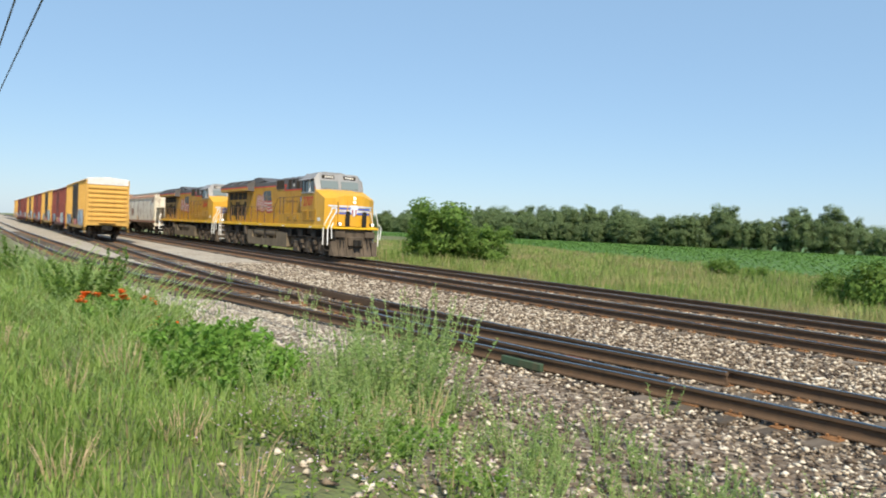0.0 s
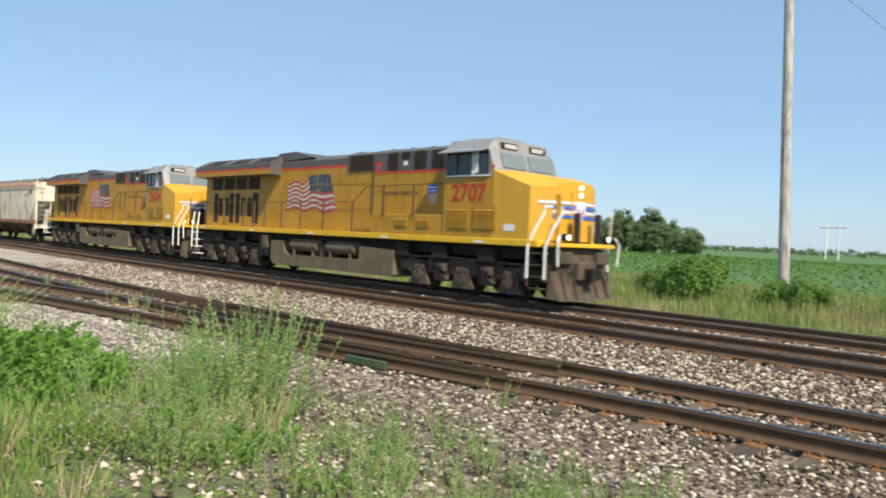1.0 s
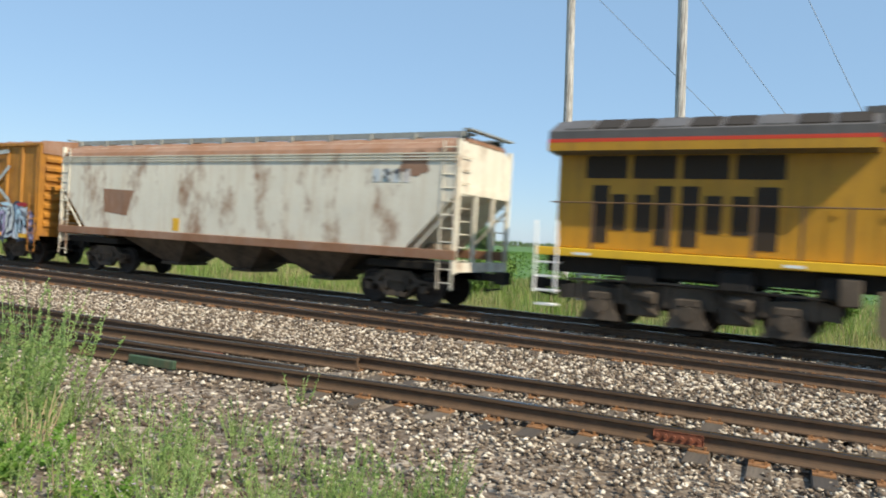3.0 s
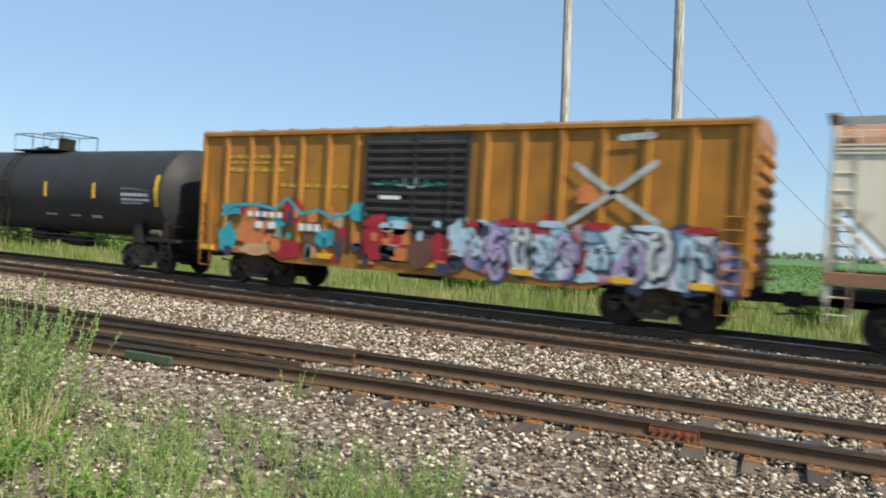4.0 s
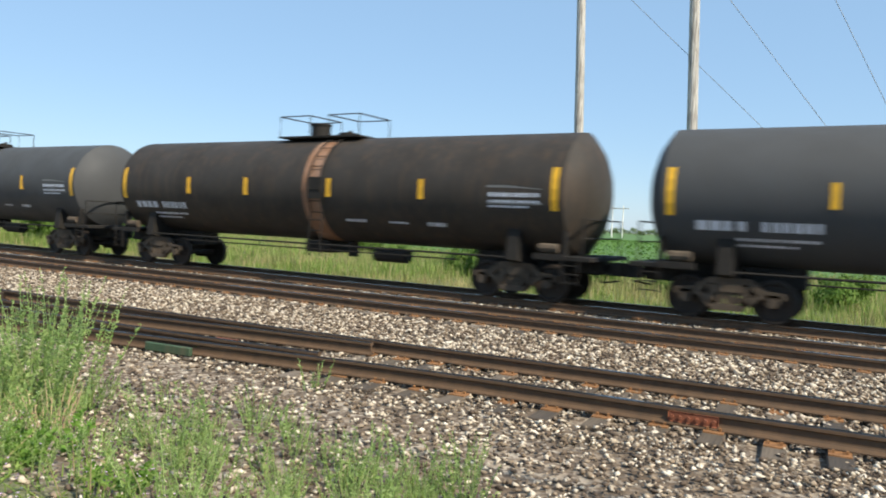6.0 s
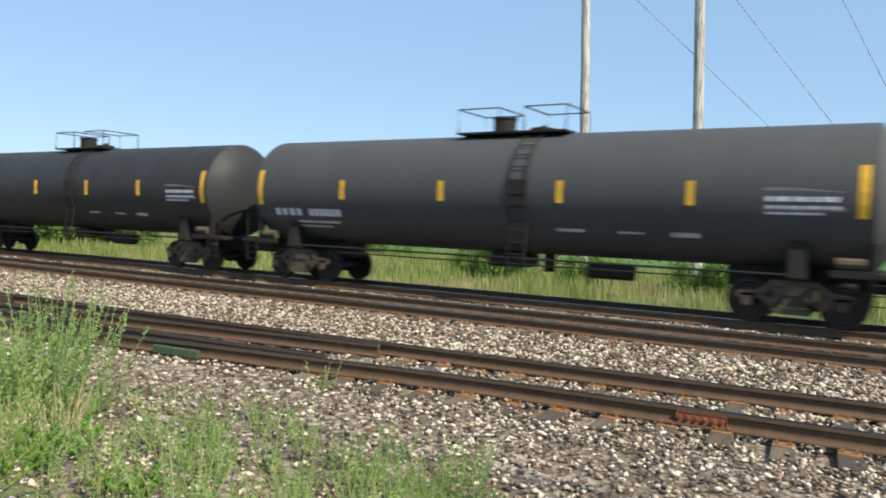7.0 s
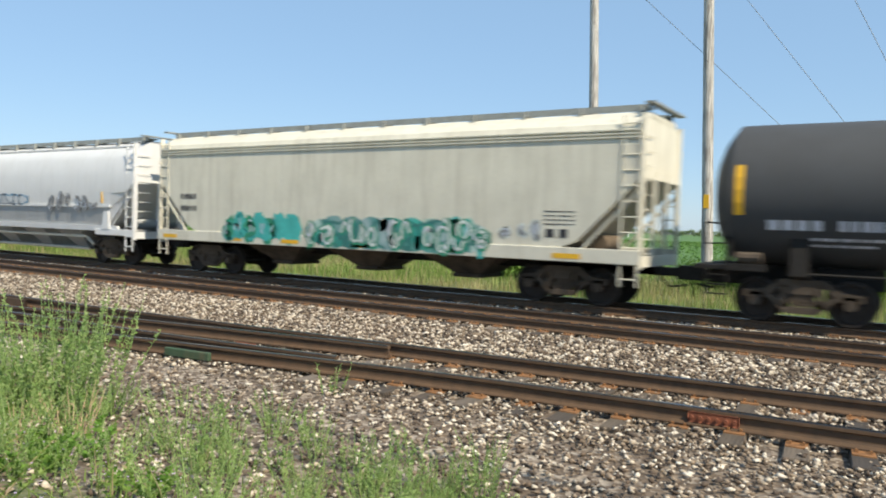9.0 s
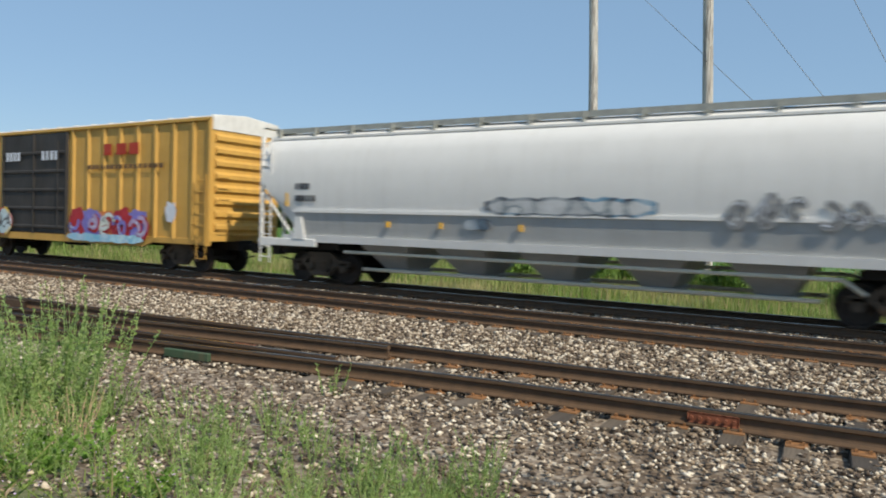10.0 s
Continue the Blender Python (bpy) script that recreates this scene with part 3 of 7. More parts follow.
def crown_mesh(seed, width, height, base, clumps, leaves, size, mat, lobes=0.35):
    rng = np.random.default_rng(seed)
    d = rng.normal(size=(clumps, 3))
    d /= np.linalg.norm(d, axis=1)[:, None]
    r = rng.random(clumps) ** 0.35
    c = d * r[:, None] * np.array([width / 2, width / 2, (height - base) / 2]) * (1 + lobes * (rng.random(clumps) - 0.5))[:, None]
    c[:, 2] += (height + base) / 2
    rad = (0.10 + 0.12 * rng.random(clumps)) * width
    v, f = leaf_cloud(rng, c, rad, leaves, size, np.array([0, 0, (height + base) * 0.42]))
    return raw_mesh("crown", v, f, mat), c


def limb_mesh(seed, height, base, spread, r0, targets):
    rng = random.Random(seed)
    b = Build()
    lean = rng.uniform(-0.05, 0.05) * height
    b.tube([(0, 0, -0.1), (lean * .3, 0, base * 0.6), (lean * .6, lean * .3, (base + height) / 2), (lean, lean * .5, height * 0.9)], [r0, r0 * .85, r0 * .5, r0 * .12], 8)
    for k in range(min(9, len(targets))):
        t = targets[k * len(targets) // 9]
        z0 = base * (0.5 + 0.5 * rng.random())
        m = (t[0] * .4, t[1] * .4, z0 + (t[2] - z0) * .6)
        b.tube([(lean * .4, 0, z0), m, tuple(t)], [r0 * .4, r0 * .25, r0 * .06], 5)
    return b.mesh("trunk", BARK)


def make_tree(name, seed, width, height, base, clumps, leaves, size, mat, label, category, group, r0):
    t = thing(name, label, category, group)
    crown, c = crown_mesh(seed, width, height, base, clumps, leaves, size, mat)
    part("trunk", limb_mesh(seed, height, base, width, r0, c), None, t)
    part("crown", crown, None, t)
    return t


def copy_scaled(ob, m, s):
    c = copy_thing(ob, m)
    c.scale = (s, s, s)
    return c


def woods_scaled():
    rng = random.Random(5)
    kinds = [make_tree("tree", 10 + i, w, h, b, 70, 9500, 0.52, HAZED_LEAF, "broad green deciduous tree in a distant hedgerow", "tree", "trees along the field", 0.28)
             for i, (w, h, b) in enumerate(((11, 14, 0.0), (9, 16, 0.0), (13, 15, 0.0), (8, 12, -0.3), (10, 17, 0.2)))]
    for i, t in enumerate(kinds):
        t.matrix_world = pose(-330 + i * 9, 205 + i * 3, -0.8)
    line = [(-420, 190), (-300, 178), (-226, 165), (-170, 172), (-115, 184), (-90, 190)]
    for row in range(3):
        x = -420 + row * 3
        while x < -101 - row * 6:
            y = smooth_at(line, x) + row * 9 + rng.uniform(-3, 3)
            s = rng.uniform(0.5, 0.9) * (0.85 if row == 0 else 1.05)
            copy_scaled(kinds[rng.randrange(5)], pose(x, y, -0.85, 0, 0, rng.uniform(0, 360)), s)
            x += rng.uniform(3.6, 7.0)


def far_woods():
    """Beyond the end of the wood the fields run on to a low tree line, too far off to tell its trees apart."""
    rng = np.random.default_rng(8)
    centres, radii = [], []
    for x in np.arange(-620, 260, 2.2):
        h = 6.5 + 3.2 * noise.noise((x * 0.021, 1, 0)) + 2.6 * noise.noise((x * 0.13, 5, 0))
        y = 575 + 22 * noise.noise((x * 0.012, 9, 2))
        for k in range(3):
            r = rng.uniform(1.4, 2.4)
            centres.append((x + rng.uniform(-1.5, 1.5), y + rng.uniform(-5, 5), -0.8 + rng.uniform(0.3, 1.0) * max(1.5, h - r)))
            radii.append(r)
    c, r = np.array(centres), np.array(radii)
    v, f = leaf_cloud(rng, c, r, 46000, 0.85, np.array([-100.0, 900.0, -60.0]))
    tagged(new("far_woodland", raw_mesh("far_woodland", v, f, HAZED_LEAF)), "low hazy green woodland on the horizon", "woodland", kind="stuff")


far_woods()
woods_scaled()
bush_a = make_tree("bush", 41, 5.6, 5.4, 0.0, 44, 7500, 0.27, BUSH, "leafy green bush beside the main track", "bush", "bushes", 0.07)
bush_a.matrix_world = pose(-50.5, 14.0, -0.8)
bush_b = make_tree("bush", 42, 3.2, 2.1, 0.0, 30, 3600, 0.15, BUSH, "low spreading green bush in the grass verge", "bush", "bushes", 0.05)
bush_b.matrix_world = pose(-16.4, 14.8, -0.8)
for bx, by, s, src in ((-45.8, 15.4, .62, bush_a), (-55.5, 16, .75, bush_a), (-62, 20, .6, bush_a), (-18.6, 15.4, .7, bush_b), (-11.2, 14.0, .62, bush_b), (-33, 26, .7, bush_b), (-30.4, 26, .5, bush_b), (-12.1, 14.2, .75, bush_b), (-7.1, 14.0, .7, bush_b), (-5.5, 13.5, .8, bush_b), (-1.5, 13, .7, bush_b), (4, 13, .9, bush_b), (-70, 24, .8, bush_b)):
    copy_scaled(src, pose(bx, by, -0.82, 0, 0, bx * 37 % 360), s)


def crop_field():
    """Low soybeans in rows up to the trees: a leafy sheet with furrows and many leaf tips."""
    rng = np.random.default_rng(3)
    n = 150000
    x = rng.uniform(-300, 40, n)
    near = 30 + np.clip((-20 - x) * 0.42, 0, 60)
    y = near + rng.random(n) ** 1.3 * (185 - near)
    y = np.round(y / 0.76) * 0.76 + rng.normal(0, 0.12, n)
    s = 0.09 + 0.0016 * (y + 17)
    z = -0.75 + rng.uniform(0.0, 0.32, n)
    a = rng.uniform(0, 6.28, n)
    p = np.stack([x, y, z], 1)
    u = np.stack([np.cos(a), np.sin(a), rng.uniform(-.2, .6, n)], 1) * s[:, None]
    w = np.stack([-np.sin(a), np.cos(a), rng.uniform(-.2, .6, n)], 1) * s[:, None] * 0.6
    v = np.stack([p - u, p + w, p + u, p - w], 1).reshape(-1, 3)
    i = np.arange(n) * 4
    f = np.concatenate([np.stack([i, i + 1, i + 2], 1), np.stack([i, i + 2, i + 3], 1)])
    tagged(new("crop_leaves", raw_mesh("crop_leaves", v, f, CROP)), "green soybean leaves in a wide flat field", "crop", kind="stuff")
    gx, gy = np.linspace(-1500, 600, 90), np.concatenate([np.linspace(0, 150, 76), [180, 300, 800]])
    vs, fs = [], []
    for j, q in enumerate(gy):
        for xx in gx:
            nr = 30 + min(60, max(0, (-20 - xx) * 0.42))
            vs.append((xx, nr + q, -0.80 + (0.22 if j else -0.06)))
    m = len(gx)
    for j in range(len(gy) - 1):
        for i2 in range(m - 1):
            fs.append((j * m + i2, j * m + i2 + 1, (j + 1) * m + i2 + 1, (j + 1) * m + i2))
    k = Nodes("soybean_canopy")
    rows = k.noise(1.3, 6, (0.25, 1, 1))
    c = k.mix(rows, (0.06, 0.13, 0.028), (0.095, 0.185, 0.043))
    k.bump(rows, 0.35, 0.1)
    tagged(new("soybean_field", raw_mesh("soybean_field", vs, fs, k.done(c, 0.8))), "flat green soybean field reaching to the trees", "field", kind="structure")


crop_field()


def guy_wires():
    for (xa, za), (xb, zb) in GUYS:
        cable("guy_wire", [(xa, POLE_Y, za), (xb, POLE_Y, zb)], 0.015, "thin steel guy wire slanting down from a pole", STEELWIRE)


guy_wires()

# ---- railway vehicles: x runs ahead, y to the left, z up from the rail tops ----
def wheelset_mesh(r):
    b = Build()
    for s in (-1, 1):
        y = s * 0.76
        prof = [(y - s * 0.075, r + 0.027), (y - s * 0.045, r + 0.02), (y - s * 0.035, r), (y + s * 0.06, r - 0.004), (y + s * 0.06, r * 0.86), (y + s * 0.01, r * 0.80), (y, r * 0.3), (y + s * 0.06, r * 0.22), (y + s * 0.06, 0.001)]
        n = 24
        rings = [[(q * math.cos(2 * math.pi * k / n), yy, q * math.sin(2 * math.pi * k / n) + r) for k in range(n)] for yy, q in prof]
        b.loft(rings, 0, False)
        back = [(y - s * 0.075, r + 0.027), (y - s * 0.075, 0.1)]
        b.loft([[(q * math.cos(2 * math.pi * k / n), yy, q * math.sin(2 * math.pi * k / n) + r) for k in range(n)] for yy, q in back], 0, False)
    b.cyl((0, -0.95, r), (0, 0.95, r), 0.085, 10)
    return b.mesh("wheelset", WHEEL, True)


WHEEL_CAR, WHEEL_LOCO = wheelset_mesh(0.457), wheelset_mesh(0.52)


def freight_truck_mesh():
    """Two cast side frames with spring windows, bolster, and bearing caps."""
    b = Build()
    for s in (-1, 1):
        y0, y1 = s * 0.96 - 0.075, s * 0.96 + 0.075
        top = [(-1.12, 0.52), (-1.12, 0.66), (-0.72, 0.70), (-0.42, 0.92), (0.42, 0.92), (0.72, 0.70), (1.12, 0.66), (1.12, 0.52), (0.66, 0.52), (0.42, 0.76), (-0.42, 0.76), (-0.66, 0.52)]
        b.prism(top, "y", y0, y1)
        b.prism([(-0.66, 0.54), (-0.30, 0.22), (0.30, 0.22), (0.66, 0.54), (0.52, 0.60), (0.24, 0.35), (-0.24, 0.35), (-0.52, 0.60)], "y", y0, y1)
        for q in (-0.34, 0.34):
            b.box(q - 0.06, q + 0.06, y0, y1, 0.34, 0.80)
        for q in (-0.15, 0.0, 0.15):
            b.cyl((q, s * 0.96, 0.34), (q, s * 0.96, 0.62), 0.062, 8)
        b.box(-0.25, 0.25, y0, y1 + s * 0.03 if s > 0 else y1, 0.62, 0.76)
        for q in (-0.885, 0.885):
            b.cyl((q, s * 0.93, 0.457), (q, s * 1.08, 0.457), 0.115, 10)
            b.box(q - 0.14, q + 0.14, y0, y1, 0.50, 0.62)
    b.box(-0.2, 0.2, -0.9, 0.9, 0.55, 0.85)
    return b.mesh("truck_frame", TRUCKGREY)


def loco_truck_mesh():
    """A heavy six-wheel truck: deep side frame, journal boxes, springs, brake cylinders and sand pipes."""
    b = Build()
    for s in (-1, 1):
        y0, y1 = s * 1.10 - 0.10, s * 1.10 + 0.10
        b.prism([(-2.95, 0.60), (-2.95, 0.92), (-2.5, 1.0), (-1.5, 0.92), (-1.2, 1.06), (1.2, 1.06), (1.5, 0.92), (2.5, 1.0), (2.95, 0.92), (2.95, 0.60), (2.5, 0.66), (1.3, 0.60), (0.6, 0.66), (-0.6, 0.66), (-1.3, 0.60), (-2.5, 0.66)], "y", y0, y1)
        for q in (-1.95, 0, 1.95):
            b.prism([(q - 0.30, 0.80), (q - 0.34, 0.46), (q - 0.48, 0.20), (q + 0.48, 0.20), (q + 0.34, 0.46), (q + 0.30, 0.80)], "y", s * 1.20 - 0.09, s * 1.20 + 0.09)
            b.cyl((q, s * 1.16, 0.52), (q, s * 1.36, 0.52), 0.17, 12)
            b.box(q - 0.24, q + 0.24, s * 1.24 - 0.08, s * 1.24 + 0.08, 0.66, 0.84, 0, 0.03)
            for d in (-0.46, 0.46):
                b.cyl((q + d, s * 1.16, 0.60), (q + d, s * 1.16, 1.04), 0.105, 8)
                b.tube([(q + d * 1.25, s * 1.22, 1.1), (q + d * 1.3, s * 1.2, 0.6), (q + d * 1.12, s * 0.95, 0.14)], 0.022, 5)
        for q in (-0.98, 0.98):
            b.box(q - 0.34, q + 0.34, s * 1.10 - 0.14, s * 1.10 + 0.14, 0.36, 0.72, 0, 0.04)
            b.cyl((q - 0.15, s * 1.2, 0.86), (q + 0.3, s * 1.34, 0.80), 0.13, 10)
            b.tube([(q - 0.4, s * 1.26, 1.0), (q, s * 1.3, 0.66), (q + 0.35, s * 1.26, 0.42)], 0.04, 6)
        b.tube([(-2.7, s * 1.32, 1.08), (-0.8, s * 1.34, 1.13), (1.0, s * 1.32, 1.10), (2.7, s * 1.32, 1.06)], 0.03, 6)
    b.box(-2.6, 2.6, -0.5, 0.5, 0.5, 0.95)
    return b.mesh("truck_frame", TRUCKGREY)


CAR_TRUCK, LOCO_TRUCK = freight_truck_mesh(), loco_truck_mesh()


def add_trucks(car, xs, frame_mesh, wheel_mesh, offsets):
    for x in xs:
        t = part("truck", frame_mesh, None, car, "dusty cast steel truck")
        t.location = (x, 0, 0)
        for o in offsets:
            w = part("wheelset", wheel_mesh, None, t, "dark steel wheels")
            w.location = (o, 0, 0)


def coupler_mesh():
    b = Build()
    b.box(-0.5, 0.25, -0.09, 0.09, 0.78, 0.98, 0, 0.02)
    b.prism([(0.2, -0.16), (0.52, -0.2), (0.58, -0.06), (0.42, 0.0), (0.58, 0.1), (0.52, 0.2), (0.2, 0.16)], "z", 0.72, 1.04)
    b.tube([(-0.3, -0.32, 0.95), (0.1, -0.36, 0.55), (0.5, -0.3, 0.62)], 0.028, 6)
    return b.mesh("coupler", BLACK)


COUPLER = coupler_mesh()


def add_couplers(car, half):
    for s in (-1, 1):
        c = part("coupler", COUPLER, None, car)
        c.matrix_local = pose(s * half, 0, 0, 0, 0, 0 if s > 0 else 180)


def grab(b, x0, x1, y, z, out, r=0.011, mi=0):
    b.tube([(x0, y, z), (x0, y + out, z), (x1, y + out, z), (x1, y, z)], r, 5, mi)


def ladder(b, x0, x1, y, z0, z1, n, r=0.016, mi=0):
    b.box(x0 - 0.02, x0 + 0.02, y - 0.015, y + 0.015, z0, z1, mi)
    b.box(x1 - 0.02, x1 + 0.02, y - 0.015, y + 0.015, z0, z1, mi)
    for i in range(n):
        z = z0 + (z1 - z0) * (i + 0.5) / n
        b.cyl((x0, y, z), (x1, y, z), r, 5, mi)


def text_mesh(body, size, mat):
    cu = bpy.data.curves.new("lettering", 'FONT')
    cu.body, cu.size, cu.align_x, cu.align_y = body, size, 'CENTER', 'CENTER'
    cu.extrude = 0.003
    cu.offset = size * 0.022
    tmp = bpy.data.objects.new("lettering", cu)
    scene.collection.objects.link(tmp)
    dg = bpy.context.evaluated_depsgraph_get()
    me = bpy.data.meshes.new_from_object(tmp.evaluated_get(dg))
    bpy.data.objects.remove(tmp)
    me.materials.clear()
    me.materials.append(mat)
    return me


def blob(b, x, z, w, h, y, seed, mi=0, n=18):
    """A rounded painted shape on a side that faces -y."""
    rng = random.Random(seed)
    pts = []
    for k in range(n):
        a = 2 * math.pi * k / n
        r = 1 + rng.uniform(-0.22, 0.16)
        pts.append((x + math.copysign(abs(math.cos(a)) ** 0.7, math.cos(a)) * w / 2 * r, y, z + math.copysign(abs(math.sin(a)) ** 0.7, math.sin(a)) * h / 2 * r))
    b.add(pts, [tuple(range(n))], mi)


def bars(b, x0, x1, z, h, y, n, seed, mi=0):
    """Writing too small to read: a row of short bars."""
    rng = random.Random(seed)
    w = (x1 - x0) / n
    for i in range(n):
        b.box(x0 + i * w, x0 + i * w + w * rng.uniform(0.55, 0.82), y - 0.004, y, z, z + h, mi)


# ---- locomotive ----
def locomotive(number, label):
    L = thing("locomotive", label, "locomotive", "locomotives")
    Y = -1.5
    # underframe, sill and walkway
    b = Build().box(-10.5, 10.2, -1.15, 1.15, 1.22, 1.60, 0, 0.03)
    for x in (-8.2, -6.2, -4.3, 4.5, 6.3, 8.3):
        part("equipment_box", Build().box(x - 0.35, x + 0.35, -1.42, 1.42, 1.05, 1.5, 0, 0.05), BLACK, L)
    part("underframe", b, BLACK, L)
    b = Build().box(-10.62, 10.35, -1.53, 1.53, 1.60, 1.79, 0, 0.015)
    part("side_sill", b, SILL, L, "bright yellow side sill")
    b = Build()
    for i in range(5):
        for x in (-9.5 + i * 4.4,):
            b.box(x - 0.2, x + 0.2, -1.536, -1.53, 1.64, 1.70)
    part("reflector_strips", b, WHITE, L)
    # engine hood
    hw = 1.02
    b = Build().box(-10.35, 2.5, -hw, hw, 1.79, 4.22, 0, 0.03)
    b.box(2.5, 6.52, -1.1, 1.1, 1.79, 3.90, 0, 0.03)
    b.box(2.82, 6.5, -1.46, 1.46, 1.79, 2.45, 0, 0.02)
    part("engine_hood", b, YELLOW, L, "yellow engine hood")
    b = Build()
    for i, x in enumerate([-4.6, -3.7, -2.3, -1.1, 0.1, 1.2, 2.2]):
        b.box(x - 0.012, x + 0.012, -hw - 0.01, -hw + 0.01, 1.85, 4.0)
        b.box(x + 0.1, x + 0.2, -hw - 0.03, -hw, 2.7, 2.78)
        b.box(x + 0.1, x + 0.2, -hw - 0.03, -hw, 3.3, 3.38)
    for z in (2.6, 3.55):
        b.box(-3.6, 2.7, -hw - 0.012, -hw, z, z + 0.02)
    for x in (3.3, 3.9, 4.5, 5.2, 5.9):
        b.box(x - 0.012, x + 0.012, -1.11, -1.09, 2.5, 3.84)
    part("hood_door_seams", b, YELLOW, L)
    for x0, w in ((4.2, 0.55), (5.3, 0.55), (6.75, 0.85), (7.85, 0.85)):
        b = Build()
        face = -1.46 if x0 < 6 else -1.5
        z1 = 2.32 if x0 < 6 else 2.66
        b.box(x0 - 0.05, x0 + w + 0.05, face - 0.012, face, 2.02, z1 + 0.04)
        n = int((z1 - 2.05) / 0.065)
        for i in range(n):
            z = 2.06 + i * 0.065
            b.prism([(face - 0.012, z), (face - 0.04, z + 0.008), (face - 0.012, z + 0.042)], "x", x0, x0 + w)
        part("louvre", b, YELLOW, L)
    # grey upper hood
    b = Build().prism([(-hw, 4.22), (hw, 4.22), (hw, 4.52), (0.72, 4.70), (-0.72, 4.70), (-hw, 4.52)], "x", -4.0, 2.5)
    b.prism([(-1.1, 3.90), (1.1, 3.90), (1.1, 4.60), (0.85, 4.72), (-0.85, 4.72), (-1.1, 4.60)], "x", 2.5, 6.52)
    b.prism([(-1.05, 4.0), (1.05, 4.0), (1.05, 4.60), (0.8, 4.71), (-0.8, 4.71), (-1.05, 4.60)], "x", 0.85, 2.5)
    b.prism([(-4.1, 4.55), (-4.05, 4.90), (-2.8, 4.94), (-1.5, 4.66)], "y", -0.98, 0.98)
    b.box(0.6, 1.1, -0.5, 0.5, 4.6, 4.8, 0, 0.04)
    for x in (3.2, 4.2, 5.2, 6.1):
        b.box(x - 0.05, x + 0.05, -0.85, 0.85, 4.7, 4.75)
    part("upper_hood", b, GREY, L, "grey upper hood and roof", True)
    for x0, x1, z0, z1 in ((1.04, 2.34, 4.03, 4.57), (3.27, 3.79, 3.97, 4.56), (4.66, 5.22, 3.97, 4.56), (5.52, 6.05, 3.97, 4.56)):
        b = Build()
        yy = -1.05 if x1 < 2.5 else -1.1
        b.box(x0, x1, yy - 0.012, yy + 0.05, z0, z1)
        n = int((x1 - x0) / 0.07)
        for i in range(n):
            b.box(x0 + i * 0.07, x0 + i * 0.07 + 0.02, yy - 0.025, yy - 0.01, z0, z1)
        part("hood_screen", b, SCREEN, L, "dark intake screen")
    part("hood_vent", Build().box(3.98, 4.38, -1.115, -1.0, 4.34, 4.56), BLACK, L)
    part("warning_plate", Build().box(4.08, 4.28, -1.11, -1.1, 4.12, 4.26), WHITE, L)
    # radiator wings
    b = Build().prism([(-1.53, 4.02), (-1.53, 4.47), (-0.9, 4.80), (0.9, 4.80), (1.53, 4.47), (1.53, 4.02), (hw, 3.98), (-hw, 3.98)], "x", -10.45, -3.75)
    part("radiator", b, GREY, L, "overhanging grey radiator section", True)
    for i in range(9):
        x = -10.1 + i * 0.7
        b = Build().add([(x, -1.46, 4.54), (x + 0.6, -1.46, 4.54), (x + 0.6, -0.95, 4.81), (x, -0.95, 4.81), (x, -1.46, 4.50), (x + 0.6, -1.46, 4.50), (x + 0.6, -0.95, 4.77), (x, -0.95, 4.77)], [(0, 1, 2, 3), (0, 1, 5, 4), (1, 2, 6, 5), (2, 3, 7, 6), (3, 0, 4, 7)])
        part("radiator_screen", b, SCREEN if i % 3 else GREY, L)
    b = Build()
    b.box(-10.46, -3.74, -1.538, -1.53, 4.02, 4.21)
    part("wing_stripe", b, YELLOW, L)
    b = Build()
    b.box(-10.46, -3.74, -1.540, -1.53, 4.21, 4.29)
    b.box(-3.74, 0.85, -hw - 0.006, -hw, 4.19, 4.27)
    b.prism([(2.5, 4.27), (2.92, 4.27), (2.90, 4.19), (2.76, 3.94), (6.52, 3.94), (6.52, 3.86), (2.56, 3.86), (2.56, 3.92), (2.70, 4.19), (2.5, 4.19)], "y", -1.107, -1.1)
    b.box(6.45, 6.62, -1.518, -1.5, 3.86, 3.94)
    b.box(8.5, 8.62, -1.518, -1.5, 3.86, 3.94)
    part("red_stripe", b, RED, L, "thin red stripe")
    # rear screens and doors
    for i in range(4):
        x = -9.68 + i * 1.1
        part("rear_screen", Build().box(x, x + 0.98, -hw - 0.012, -hw + 0.02, 3.44, 3.96), SCREEN, L, "dark radiator intake screen")
    for x0, x1, tall in ((-9.49, -9.10, 1), (-9.03, -8.69, 0), (-8.48, -8.10, 0), (-8.02, -7.64, 1), (-7.47, -7.09, 1), (-6.96, -6.62, 0), (-6.41, -6.03, 0), (-5.95, -5.49, 1)):
        part("rear_grille", Build().box(x0, x1, -hw - 0.012, -hw + 0.02, 1.95 if tall else 2.25, 3.28 if tall else 3.08), SCREEN, L, "dark brown grille door")
    # cab
    b = Build()
    b.box(6.52, 8.58, -1.5, 1.5, 1.79, 3.84, 0, 0.01)
    b.prism([(-1.48, 3.84), (1.48, 3.84), (1.48, 4.40), (1.18, 4.60), (-1.18, 4.60), (-1.48, 4.40)], "x", 6.54, 8.2)
    part("cab", b, YELLOW, L, "yellow cab")
    b = Build()
    side = [(6.56, 3.60), (6.56, 4.44), (8.35, 4.44), (8.56, 3.90), (8.50, 3.60)]
    b.prism(side, "y", -1.512, -1.46)
    b.prism(side, "y", 1.46, 1.512)
    # the sloping front of the cab and its roof
    b.prism([(8.50, 3.80), (8.66, 3.80), (8.42, 4.46), (8.30, 4.78), (6.48, 4.78), (6.48, 4.44), (8.3, 4.44)], "y", -1.2, 1.2)
